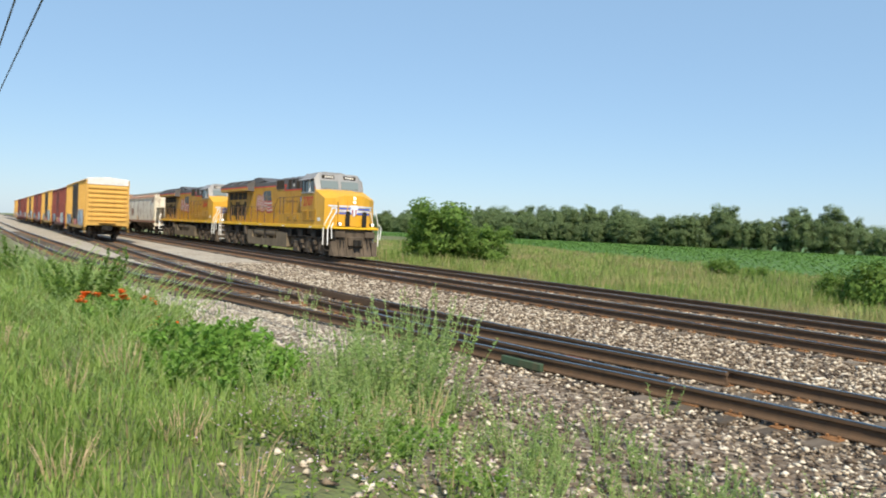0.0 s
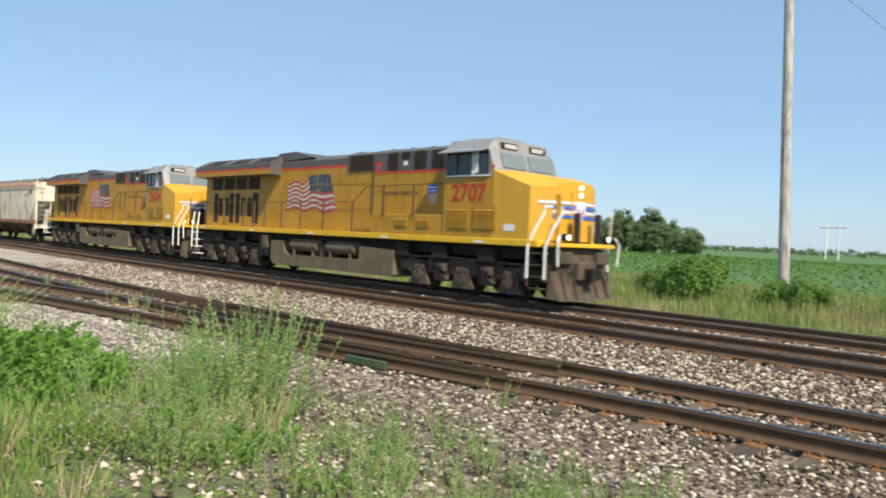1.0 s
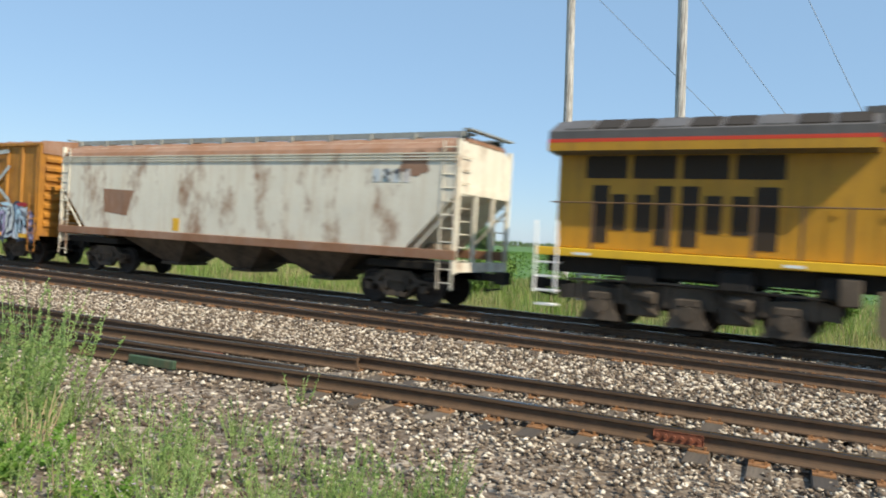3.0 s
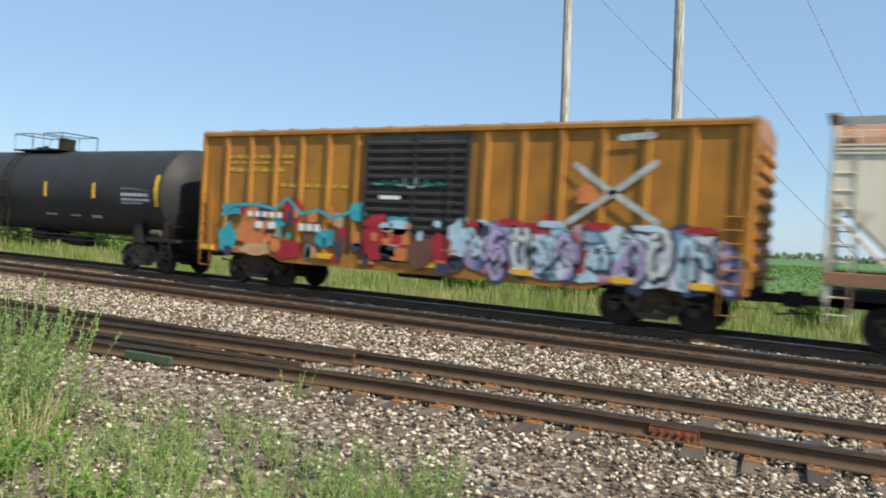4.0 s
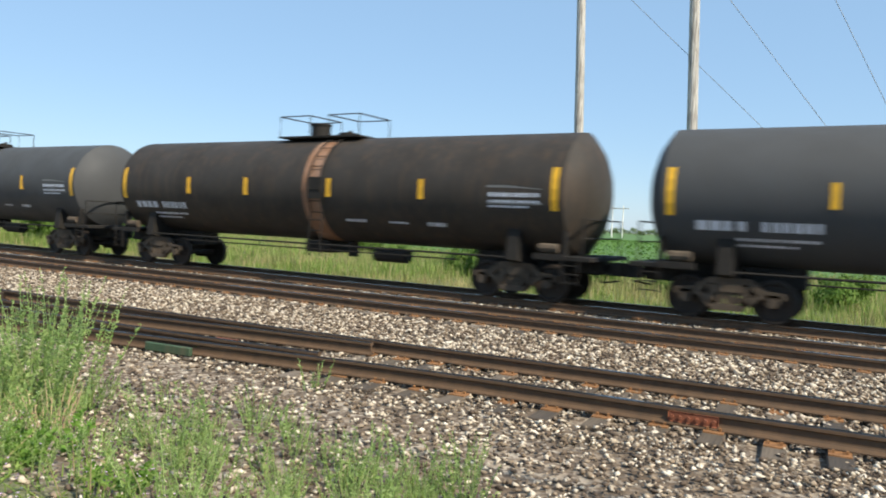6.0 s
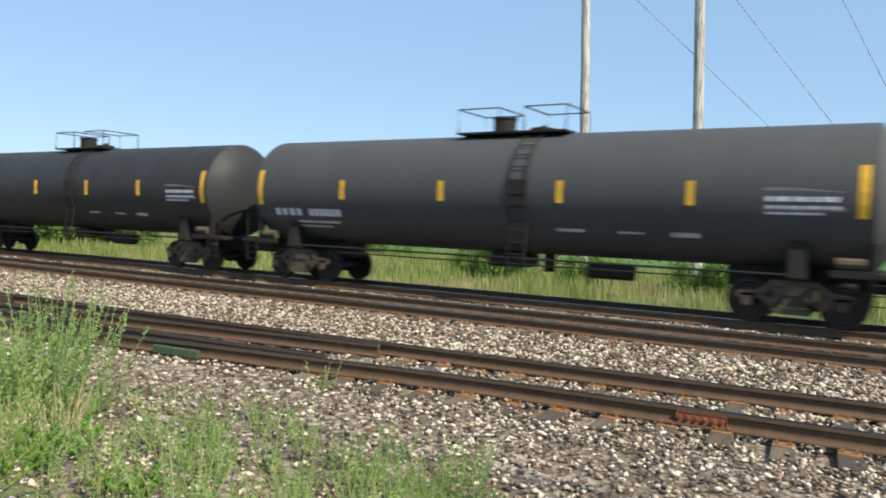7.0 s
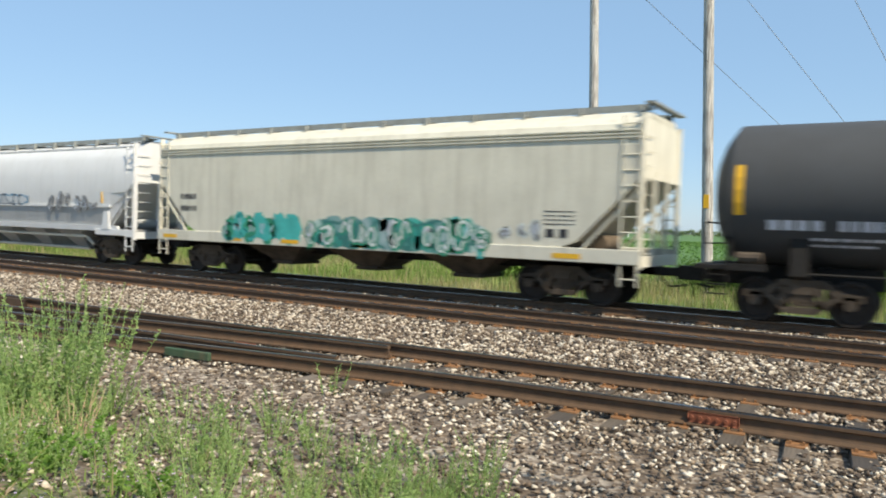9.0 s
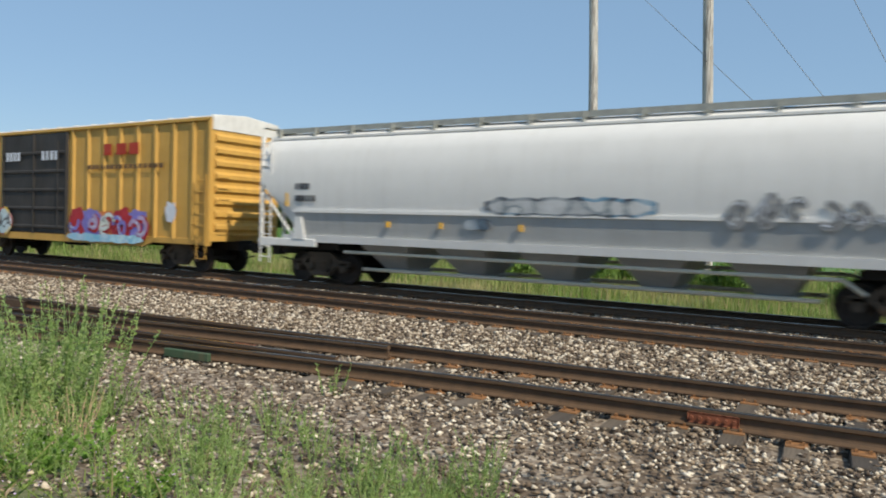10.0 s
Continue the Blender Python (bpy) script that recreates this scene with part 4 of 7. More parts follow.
    b.add([(8.66, -1.2, 3.80), (8.42, -1.2, 4.46), (8.28, -1.5, 4.42), (8.58, -1.5, 3.80)], [(0, 1, 2, 3)])
    b.add([(8.66, 1.2, 3.80), (8.42, 1.2, 4.46), (8.28, 1.5, 4.42), (8.58, 1.5, 3.80)], [(0, 1, 2, 3)])
    b.add([(6.48, -1.2, 4.78), (8.30, -1.2, 4.78), (8.28, -1.52, 4.42), (6.48, -1.52, 4.42)], [(0, 1, 2, 3)])
    b.add([(6.48, 1.2, 4.78), (8.30, 1.2, 4.78), (8.28, 1.52, 4.42), (6.48, 1.52, 4.42)], [(0, 1, 2, 3)])
    b.add([(8.30, -1.2, 4.78), (8.42, -1.2, 4.46), (8.28, -1.52, 4.42)], [(0, 1, 2)])
    b.add([(8.30, 1.2, 4.78), (8.42, 1.2, 4.46), (8.28, 1.52, 4.42)], [(0, 1, 2)])
    b.box(6.7, 7.5, -0.8, 0.8, 4.78, 4.88, 0, 0.03)
    b.box(7.9, 8.2, -0.9, 0.3, 4.78, 4.86, 0, 0.02)
    part("cab_roof", b, LIGHT_GREY, L, "light grey cab roof and window surround", True)
    b = Build().add([(6.45, -1.5, 4.45), (8.3, -1.5, 4.45), (8.3, -1.78, 4.33), (6.45, -1.78, 4.33), (6.45, -1.5, 4.48), (8.3, -1.5, 4.48), (8.3, -1.78, 4.36), (6.45, -1.78, 4.36)], [(0, 1, 2, 3), (4, 5, 6, 7), (0, 1, 5, 4), (1, 2, 6, 5), (2, 3, 7, 6), (3, 0, 4, 7)])
    part("sun_visor", b, LIGHT_GREY, L, "grey visor over the side windows")
    for x0, x1 in ((6.66, 7.05), (7.12, 7.72), (7.82, 8.35)):
        w = part("side_window", Build().box(x0, x1, -1.52, -1.50, 3.68, 4.36), GLASS, L, "dark cab side window")
        fr = Build()
        fr.box(x0 - 0.03, x1 + 0.03, -1.535, -1.505, 4.36, 4.39).box(x0 - 0.03, x1 + 0.03, -1.535, -1.505, 3.65, 3.68)
        fr.box(x0 - 0.03, x0, -1.535, -1.505, 3.68, 4.36).box(x1, x1 + 0.03, -1.535, -1.505, 3.68, 4.36)
        part("window_frame", fr, BLACK, w)
    b = Build()
    b.box(7.74, 7.80, -1.56, -1.49, 3.66, 4.38)
    b.box(6.62, 8.42, -1.55, -1.50, 3.62, 3.66)
    b.box(7.08, 7.11, -1.53, -1.49, 3.66, 4.38)
    part("window_post", b, WHITE, L)
    part("window_shade", Build().box(7.8, 7.95, -1.535, -1.521, 3.72, 4.36), WHITE, L)
    for s in (-1, 1):
        b = Build()
        f0, f1 = Vector((8.645, 0, 3.90)), Vector((8.505, 0, 4.34))
        y0, y1 = s * 0.1, s * 1.16
        o = Vector((0.012, 0, 0.004))
        q = [f0 + o + Vector((0, y0, 0)), f0 + o + Vector((0, y1, 0)), f1 + o + Vector((0, y1, 0)), f1 + o + Vector((0, y0, 0))]
        r = [p - Vector((0.03, 0, 0.01)) for p in q]
        b.add(q + r, [(0, 1, 2, 3), (4, 5, 6, 7), (0, 1, 5, 4), (1, 2, 6, 5), (2, 3, 7, 6), (3, 0, 4, 7)])
        part("windshield", b, WINGLASS, L, "sloping cab windshield")
        nb = Build().box(8.34, 8.44, min(s * .3, s * 1.05), max(s * .3, s * 1.05), 4.47, 4.67, 0, 0.01)
        part("number_board", nb, SCREEN, L, "dark number board")
        t = Build()
        for i in range(4):
            t.box(8.44, 8.447, s * .42 + s * i * .14 - .04, s * .42 + s * i * .14 + .04, 4.51, 4.63)
        part("number_board_digits", t, WHITE, L)
    # nose
    plan = [(8.55, -1.5), (9.98, -1.5), (10.42, -1.02), (10.58, -0.62), (10.62, 0.0), (10.58, 0.62), (10.42, 1.02), (9.98, 1.5), (8.55, 1.5)]
    drop = [3.80, 3.30, 3.32, 3.46, 3.50, 3.46, 3.32, 3.30, 3.80]
    b = Build()
    n = len(plan)
    vs = [(x, y, 1.79) for x, y in plan] + [(x, y, z) for (x, y), z in zip(plan, drop)]
    crown = [(8.55, -0.75, 3.86), (10.2, -0.55, 3.60), (10.3, 0.0, 3.62), (10.2, 0.55, 3.60), (8.55, 0.75, 3.86)]
    vs += crown
    fs = [(i, (i + 1) % n, n + (i + 1) % n, n + i) for i in range(n - 1)] + [tuple(range(n))[::-1]]
    c0 = 2 * n
    fs += [(n, n + 1, c0 + 1, c0), (n + 1, n + 2, c0 + 1), (n + 2, n + 3, c0 + 1), (n + 3, n + 4, c0 + 2, c0 + 1), (n + 4, n + 5, c0 + 3, c0 + 2), (n + 5, n + 6, c0 + 3), (n + 6, n + 7, c0 + 3), (n + 7, n + 8, c0 + 4, c0 + 3), (c0, c0 + 1, c0 + 2, c0 + 3, c0 + 4), (8, 0, n, c0, c0 + 4, n + 8)]
    b.add(vs, fs)
    part("nose", b, YELLOW_SUNLIT, L, "yellow sloping nose coloured brighter as if sunlit")
    b = Build()
    for z in (3.12, 3.34):
        b.cyl((10.60, 0.0, z), (10.65, 0.0, z), 0.075, 14)
    part("headlight", b, LAMP, L, "lit round headlight")
    b = Build().box(10.45, 10.625, -0.15, 0.15, 3.0, 3.46, 0, 0.02)
    part("headlight_housing", b, YELLOW_SUNLIT, L)
    b = Build()
    b.box(10.3, 10.64, -0.42, -0.38, 1.85, 3.2)
    b.box(10.3, 10.64, -0.95, -0.92, 1.85, 3.1)
    part("nose_door_seams", b, YELLOW_SUNLIT, L)
    # winged emblem across the nose
    for s in (-1, 1):
        w, bl = Build(), Build()
        for i in range(4):
            z0, z1 = 2.92 - i * 0.13, 2.92 - i * 0.13 - 0.085
            yo = 1.35 - i * 0.16
            pts = [(10.626, 0.16), (10.592, 0.62), (10.43, 1.03)] + ([(10.14, 1.34)] if i == 0 else [(10.26, 1.2)] if i == 1 else [])
            for (xa, ya), (xb, yb) in zip(pts, pts[1:]):
                q = [(xa + .012, s * ya, z0), (xb + .012, s * yb, z0), (xb + .012, s * yb, z1), (xa + .012, s * ya, z1)]
                (bl if i in (1, 3) and ya < 0.7 else w).add(q, [(0, 1, 2, 3)])
        part("wing_emblem", w, PALE, L, "pale wing emblem")
        part("wing_emblem_blue", bl, BLUE, L, "blue wing emblem")
    sh = Build().prism([(-0.22, 2.95), (0.22, 2.95), (0.24, 2.6), (0.0, 2.3), (-0.24, 2.6)], "x", 10.63, 10.645)
    part("nose_shield", sh, PALE, L, "pale shield emblem")
    part("nose_shield_bars", Build().box(10.646, 10.65, -0.14, -0.07, 2.42, 2.72).box(10.646, 10.65, 0.07, 0.14, 2.42, 2.72), FLAGRED, L)
    b = Build().box(10.3, 10.95, -1.4, 1.4, 1.62, 1.74, 0, 0.02)
    part("front_platform", b, SILL, L, "yellow front platform")
    # pilot, plow and coupler
    b = Build()
    b.box(10.2, 10.75, -1.12, 1.12, 0.6, 1.6, 0, 0.03)
    b.box(9.95, 10.0, -1.5, 1.5, 0.5, 1.6)
    b.add([(10.72, -1.42, 0.95), (10.72, 1.42, 0.95), (11.0, 1.3, 0.15), (11.18, 0, 0.12), (11.0, -1.3, 0.15), (10.64, -1.42, 0.2), (10.64, 1.42, 0.2)], [(0, 1, 2, 3, 4), (0, 4, 5), (1, 6, 2), (2, 6, 5, 4, 3), (0, 5, 6, 1)])
    for y in (-1.0, -0.5, 0.5, 1.0):
        b.prism([(10.72, 1.0), (10.80, 1.0), (11.08, 0.2), (11.0, 0.2)], "y", y - 0.02, y + 0.02)
    b.box(10.7, 11.0, -0.42, 0.42, 0.68, 1.22, 0, 0.05)
    b.box(10.72, 10.9, -1.2, -0.6, 1.15, 1.5, 0, 0.03)
    b.box(10.72, 10.9, 0.6, 1.2, 1.15, 1.5, 0, 0.03)
    part("pilot_plow", b, TRUCKGREY, L, "dusty grey pilot and plow")
    hb = Build()
    for y in (-0.9, -0.7, 0.7, 0.9):
        hb.tube([(10.8, y, 1.2), (11.0, y * 1.02, 0.9), (11.02, y * 1.05, 0.6)], 0.025, 6)
    part("air_hoses", hb, BLACK, L)
    for s in (-1, 1):
        d = Build().cyl((10.78, s * 0.98, 1.90), (10.98, s * 0.98, 1.90), 0.10, 12)
        part("ditch_light_housing", d, BLACK, L)
        part("ditch_light", Build().cyl((10.981, s * 0.98, 1.90), (10.99, s * 0.98, 1.90), 0.078, 12), LAMP, L, "lit ditch light")
        b = Build()
        for i in range(4):
            b.box(10.05, 10.55, min(s * 1.18, s * 1.52), max(s * 1.18, s * 1.52), 0.42 + 0.33 * i, 0.46 + 0.33 * i)
        part("front_steps", b, TRUCKGREY, L, "grey steel steps")
        b = Build()
        for xx in (10.0, 10.62):
            b.tube([(xx, s * 1.53, 0.72), (xx, s * 1.53, 1.62), (xx + 0.12, s * 1.42, 2.05), (xx + 0.28, s * 1.2, 2.55), (xx + 0.28, s * 1.2, 2.75)], 0.035, 8)
        b.tube([(11.0, s * 1.45, 1.1), (11.02, s * 1.5, 1.75), (10.95, s * 1.35, 1.95)], 0.03, 8)
        part("white_handrail", b, WHITE, L, "white painted handrail")
        b = Build()
        for xx in (-10.62, -10.1):
            b.tube([(xx, s * 1.53, 0.72), (xx, s * 1.53, 1.65), (xx - 0.08, s * 1.4, 2.4)], 0.032, 8)
        for i in range(4):
            b.box(-10.6, -10.1, min(s * 1.18, s * 1.52), max(s * 1.18, s * 1.52), 0.42 + 0.33 * i, 0.46 + 0.33 * i)
        part("rear_steps", b, WHITE, L, "white handrails and steps at the rear")
        b = Build()
        b.box(10.86, 10.95, s * 0.5 - 0.12, s * 0.5 + 0.12, 1.75, 2.6, 0, 0.02)
        part("anticlimber_post", b, BLACK, L)
    # handrails along the walkway
    for s in (-1, 1):
        y = s * 1.49
        b = Build()
        for x in (-9.3, -7.6, -5.9, -5.0, -4.16, -2.85, -1.47, 0.04, 1.84):
            b.box(x - 0.035, x + 0.035, y - 0.02, y + 0.02, 1.7, 2.88)
        b.tube([(-10.3, y, 2.84), (1.9, y, 2.87), (2.6, y, 3.40), (6.4, y, 3.44)], 0.02, 6)
        for x in (2.9, 3.55, 5.09):
            b.box(x - 0.04, x + 0.04, y - 0.02, y + 0.02, 2.4, 3.44)
        b.tube([(2.9, y, 3.2), (5.09, y, 3.2)], 0.014, 5)
        part("walkway_handrail", b, RAILPOST, L, "thin brown handrail on posts")
    # fuel tank and reservoirs
    b = Build().prism([(-3.62, 1.30), (-3.62, 0.50), (-3.40, 0.33), (4.05, 0.33), (4.17, 0.40), (4.12, 1.22), (2.28, 1.29), (2.28, 0.88), (2.1, 0.80), (-2.35, 0.76), (-2.62, 0.88), (-2.75, 1.30)], "y", -1.45, 1.45)
    part("fuel_tank", b, TANKGREY, L, "dusty tan fuel tank")
    for x0, x1 in ((-2.35, -0.35), (0.1, 2.0)):
        for s in (-1, 1):
            b = Build()
            b.tube([(x0, s * 1.2, 1.17), (x0 + 0.1, s * 1.2, 1.17), (x1 - 0.1, s * 1.2, 1.17), (x1, s * 1.2, 1.17)], [0.16, 0.24, 0.24, 0.16], 16)
            for q in (x0 + 0.35, x1 - 0.35):
                b.box(q - 0.05, q + 0.05, s * 1.2 - 0.2, s * 1.2 + 0.2, 0.78, 1.0)
            part("air_reservoir", b, TANKGREY, L, "tan cylindrical air reservoir", True)
    b = Build().box(-0.3, 0.05, -1.35, 1.35, 0.75, 1.25, 0, 0.03)
    part("filler_box", b, TRUCKGREY, L)
    part("battery_box", Build().box(-4.3, -3.9, -1.5, -1.2, 0.95, 1.5, 0, 0.03), TRUCKGREY, L)
    # number, flag and shield on the side
    for s in (-1, 1):
        t = part("road_number", text_mesh(number, 0.72, NUMRED), None, L, "dark red road number")
        t.matrix_local = pose(7.58, s * 1.508, 3.11, 90, 0, 0 if s < 0 else 180)
        fr, fw, fb = Build(), Build(), Build()
        cols, rows_ = 26, 13
        def fp(u, v):
            x = (-3.22 + 0.12 * v) * (1 - u) + (0.26 - 0.52 * v) * u
            rise = max(0.0, min(1.0, (u - 0.35) / 0.25))
            wave = 0.07 * math.sin(u * 16.0 - 1.2) * (1 - 0.6 * v * rise)
            z = (2.58 - 0.12 * u * u + wave) * (1 - v) + (3.68 + 0.27 * rise * rise * (3 - 2 * rise) + wave * (1 - rise)) * v
            return (x, -(hw + 0.007) * (1 if s < 0 else -1), z)
        for i in range(cols):
            for j in range(rows_):
                u0, u1, v0, v1 = i / cols, (i + 1) / cols, j / rows_, (j + 1) / rows_
                dst = fb if (u0 >= 0.5 and j >= 7) else (fr if j % 2 == 0 else fw)
                dst.add([fp(u0, v0), fp(u1, v0), fp(u1, v1), fp(u0, v1)], [(0, 1, 2, 3)])
        for k in range(22):
            p = fp(0.55 + 0.40 * ((k * 7) % 11) / 11, 0.52 + 0.44 * ((k * 5) % 9) / 9)
            q = 0.025
            fw.add([(p[0] - q, p[1] + s * .003, p[2]), (p[0], p[1] + s * .003, p[2] - q), (p[0] + q, p[1] + s * .003, p[2]), (p[0], p[1] + s * .003, p[2] + q)], [(0, 1, 2, 3)])
        part("flag_red_stripes", fr, FLAGRED, L, "waving flag decal, red stripes")
        part("flag_white_stripes", fw, FLAGWHITE, L, "waving flag decal, white stripes")
        part("flag_canton", fb, FLAGBLUE, L, "dark blue corner of the flag decal")
        b = Build().box(5.34, 5.80, min(s * 1.107, s * 1.1), max(s * 1.107, s * 1.1), 3.17, 3.44)
        part("side_shield_top", b, BLUE, L, "blue top of the shield emblem")
        b = Build()
        b.box(5.38, 5.76, min(s * 1.111, s * 1.107), max(s * 1.111, s * 1.107), 3.22, 3.26)
        b.box(5.38, 5.76, min(s * 1.111, s * 1.107), max(s * 1.111, s * 1.107), 3.33, 3.37)
        part("side_shield_bars", b, WHITE, L)
        b = Build().prism([(5.36, 3.17), (5.78, 3.17), (5.75, 2.90), (5.57, 2.79), (5.39, 2.90)], "y", s * 1.107, s * 1.1)
        part("side_shield", b, SHIELDPINK, L, "faded pinkish shield emblem")
    b = Build().box(9.05, 9.45, -1.508, -1.5, 2.02, 2.22)
    part("white_placard", b, WHITE, L)
    b = Build()
    bars(b, 3.1, 4.9, 3.12, 0.10, -1.104, 12, 3)
    part("side_lettering", b, RAILPOST, L)
    add_trucks(L, (7.25, -7.15), LOCO_TRUCK, WHEEL_LOCO, (-1.95, 0, 1.95))
    add_couplers(L, 10.75)
    return L


LABELGREY = plain("label_grey", (0.16, 0.165, 0.165), 0.6, 0.0, 0.35, 5)


# ---- tank car ----
def tank_car(body_mat, label, stained=False, seed=0, dome=-0.55, strips=(-4.8, -1.55, 1.72, 4.7)):
    T = thing("tank_car", label, "tank car", "tank cars")
    R, zc, half = 1.54, 2.68, 8.14
    lad = 0.64 if dome < 0 else -0.70
    b = Build()
    n = 40
    prof = [(-half - 0.50, 0.02), (-half - 0.48, 0.45), (-half - 0.41, 0.86), (-half - 0.27, 1.18), (-half - 0.11, 1.40), (-half - 0.03, 1.50), (-half, R)]
    prof += [(-4, R), (0, R), (4, R)]
    prof += [(-x, r) for x, r in prof[:7][::-1]]
    b.loft([[(x, r * math.sin(2 * math.pi * k / n), zc + r * math.cos(2 * math.pi * k / n)) for k in range(n)] for x, r in prof], 0)
    part("tank_shell", b, body_mat, T, "rounded cylindrical tank shell", True)
    # stub sills, bolsters, running gear
    for s in (-1, 1):
        part("stub_sill", Build().box(min(s * 5.3, s * 8.75), max(s * 5.3, s * 8.75), -0.33, 0.33, 0.72, 1.18, 0, 0.02), BLACK, T)
        part("body_bolster", Build().prism([(-1.25, 1.75), (-1.35, 1.0), (-0.45, 0.8), (0.45, 0.8), (1.35, 1.0), (1.25, 1.75), (0.8, 1.35), (0, 1.15), (-0.8, 1.35)], "x", s * 6.8 - 0.16, s * 6.8 + 0.16), BLACK, T)
        part("end_platform", Build().box(min(s * 8.1, s * 8.85), max(s * 8.1, s * 8.85), -1.38, 1.38, 1.06, 1.16, 0, 0.01), BLACK, T)
        part("platform_post", Build().box(min(s * 8.1, s * 8.2), max(s * 8.1, s * 8.2), -1.3, -1.15, 1.1, 1.75), BLACK, T)
        part("side_bracket", Build().box(min(s * 7.4, s * 8.2), max(s * 7.4, s * 8.2), -1.42, -1.3, 1.06, 1.2), BLACK, T)
    part("running_rail", Build().cyl((-6.6, -1.32, 1.05), (6.6, -1.32, 1.05), 0.03, 6), BLACK, T)
    part("brake_pipe", Build().cyl((-5.2, -1.2, 0.9), (5.2, -1.2, 0.9), 0.02, 6), BLACK, T)
    part("outlet_housing", Build().box(-0.6, 0.4, -0.5, 0.5, 0.78, 1.15, 0, 0.05), BLACK, T)
    part("bottom_valve", Build().cyl((0.9, 0, 0.7), (0.9, 0, 1.15), 0.16, 12), BLACK, T)
    part("air_reservoir", Build().cyl((2.2, -0.6, 0.85), (3.3, -0.6, 0.85), 0.2, 12), BLACK, T)
    for s in (-1, 1):
        b = Build()
        x = s * 8.62
        b.tube([(x, -1.36, 1.1), (x, -1.36, 2.05), (x, 1.36, 2.05), (x, 1.36, 1.1)], 0.022, 6)
        b.tube([(x, -1.36, 1.6), (x, 1.36, 1.6)], 0.018, 6)
        for i in range(3):
            b.cyl((s * 8.15, -1.40, 0.55 + 0.2 * i), (s * 8.55, -1.40, 0.55 + 0.2 * i), 0.014, 5)
        b.box(min(s * 8.13, s * 8.16), max(s * 8.13, s * 8.16), -1.42, -1.39, 0.5, 1.1)
        b.box(min(s * 8.54, s * 8.57), max(s * 8.54, s * 8.57), -1.42, -1.39, 0.5, 1.1)
        part("end_handrail", b, BLACK, T)
        part("brake_rigging", Build().cyl((s * 7.5, -1.25, 1.33), (s * 8.0, -1.25, 1.33), 0.12, 10), TRUCKGREY, T)
    # top platform
    b = Build()
    b.box(-1.6, 1.5, -0.75, 0.75, 4.20, 4.25)
    for x0, x1 in ((-1.55, -0.35), (0.35, 1.5)):
        for y in (-0.74, 0.74):
            b.tube([(x0, y, 4.2), (x0, y, 4.85), (x1, y, 4.85), (x1, y, 4.2)], 0.02, 6)
        b.tube([(x0, -0.74, 4.85), (x0, 0.74, 4.85)], 0.02, 6)
        b.tube([(x1, -0.74, 4.85), (x1, 0.74, 4.85)], 0.02, 6)
    part("top_platform", b, BLACK, T, "black railed platform on top")
    b = Build().cyl((dome, 0, 4.15), (dome, 0, 4.66), 0.30, 18)
    b.cyl((dome, 0, 4.64), (dome, 0, 4.70), 0.33, 18)
    part("valve_housing", b, BLACK, T, "round valve housing", True)
    b = Build().cyl((-dome, 0, 4.15), (-dome, 0, 4.38), 0.32, 18)
    b.cyl((-dome, -0.1, 4.36), (-dome, 0.1, 4.44), 0.06, 8)
    part("manway_cover", b, BLACK, T, "", True)
    for s in (-1, 1):
        b = Build()
        pts = [(s * (R + 0.06) * math.sin(a), zc + (R + 0.06) * math.cos(a)) for a in [0.35 + i * 0.21 for i in range(9)]]
        for x in (lad - 0.22, lad + 0.22):
            b.tube([(x, y, z) for y, z in pts] + [(x, s * 1.50, 1.2), (x, s * 1.45, 0.72)], 0.022, 5)
        for y, z in pts[1:]:
            b.cyl((lad - 0.22, y, z), (lad + 0.22, y, z), 0.014, 5)
        for z in (1.75, 1.45, 1.15, 0.85):
            b.cyl((lad - 0.22, s * 1.5, z), (lad + 0.22, s * 1.5, z), 0.014, 5)
        b.box(lad - 0.26, lad + 0.26, min(s * (R + .02), s * (R + .05)), max(s * (R + .02), s * (R + .05)), 2.35, 2.95)
        part("side_ladder", b, BLACK, T, "black ladder up the side")
        for x in strips:
            zz = 2.41
            mk = Build()
            mk.prism([(x - 0.07, zz), (x + 0.07, zz), (x + 0.07, zz + 0.52), (x - 0.07, zz + 0.52)], "y", s * (R + 0.004), s * (R - 0.06))
            part("reflector", mk, MARKYELLOW, T, "yellow reflective strip")
        for x in (-7.95, 7.93):
            mk = Build()
            mk.add([(x + dx, s * (R + 0.005) * math.sin(a), zc + (R + 0.005) * math.cos(a)) for a in (1.2, 1.37, 1.54, 1.71, 1.88) for dx in (-0.085, 0.085)], [(0, 1, 3, 2), (2, 3, 5, 4), (4, 5, 7, 6), (6, 7, 9, 8)])
            part("end_reflector", mk, MARKYELLOW, T, "tall yellow reflective strip")
        tx = Build()
        sg = s
        def mark(x0, x1, z, h, cnt, sd):
            rr = random.Random(sd + seed)
            w = (x1 - x0) / cnt
            for i in range(cnt):
                ya = sg * (math.sqrt(max(0.01, R * R - (z - zc) ** 2)) + 0.006)
                yb = sg * (math.sqrt(max(0.01, R * R - (z + h - zc) ** 2)) + 0.006)
                xa, xb = x0 + i * w, x0 + i * w + w * rr.uniform(.55, .85)
                tx.add([(xa, ya, z), (xb, ya, z), (xb, yb, z + h), (xa, yb, z + h)], [(0, 1, 2, 3)])
        mark(-7.4, -6.3, 1.92, 0.20, 4, 1)
        mark(-6.1, -4.9, 1.92, 0.20, 6, 2)
        mark(-6.6, -5.0, 1.72, 0.06, 9, 3)
        mark(-6.6, -5.4, 1.60, 0.05, 8, 4)
        mark(6.2, 7.58, 2.52, 0.10, 8, 5)
        mark(6.2, 7.58, 2.38, 0.06, 10, 6)
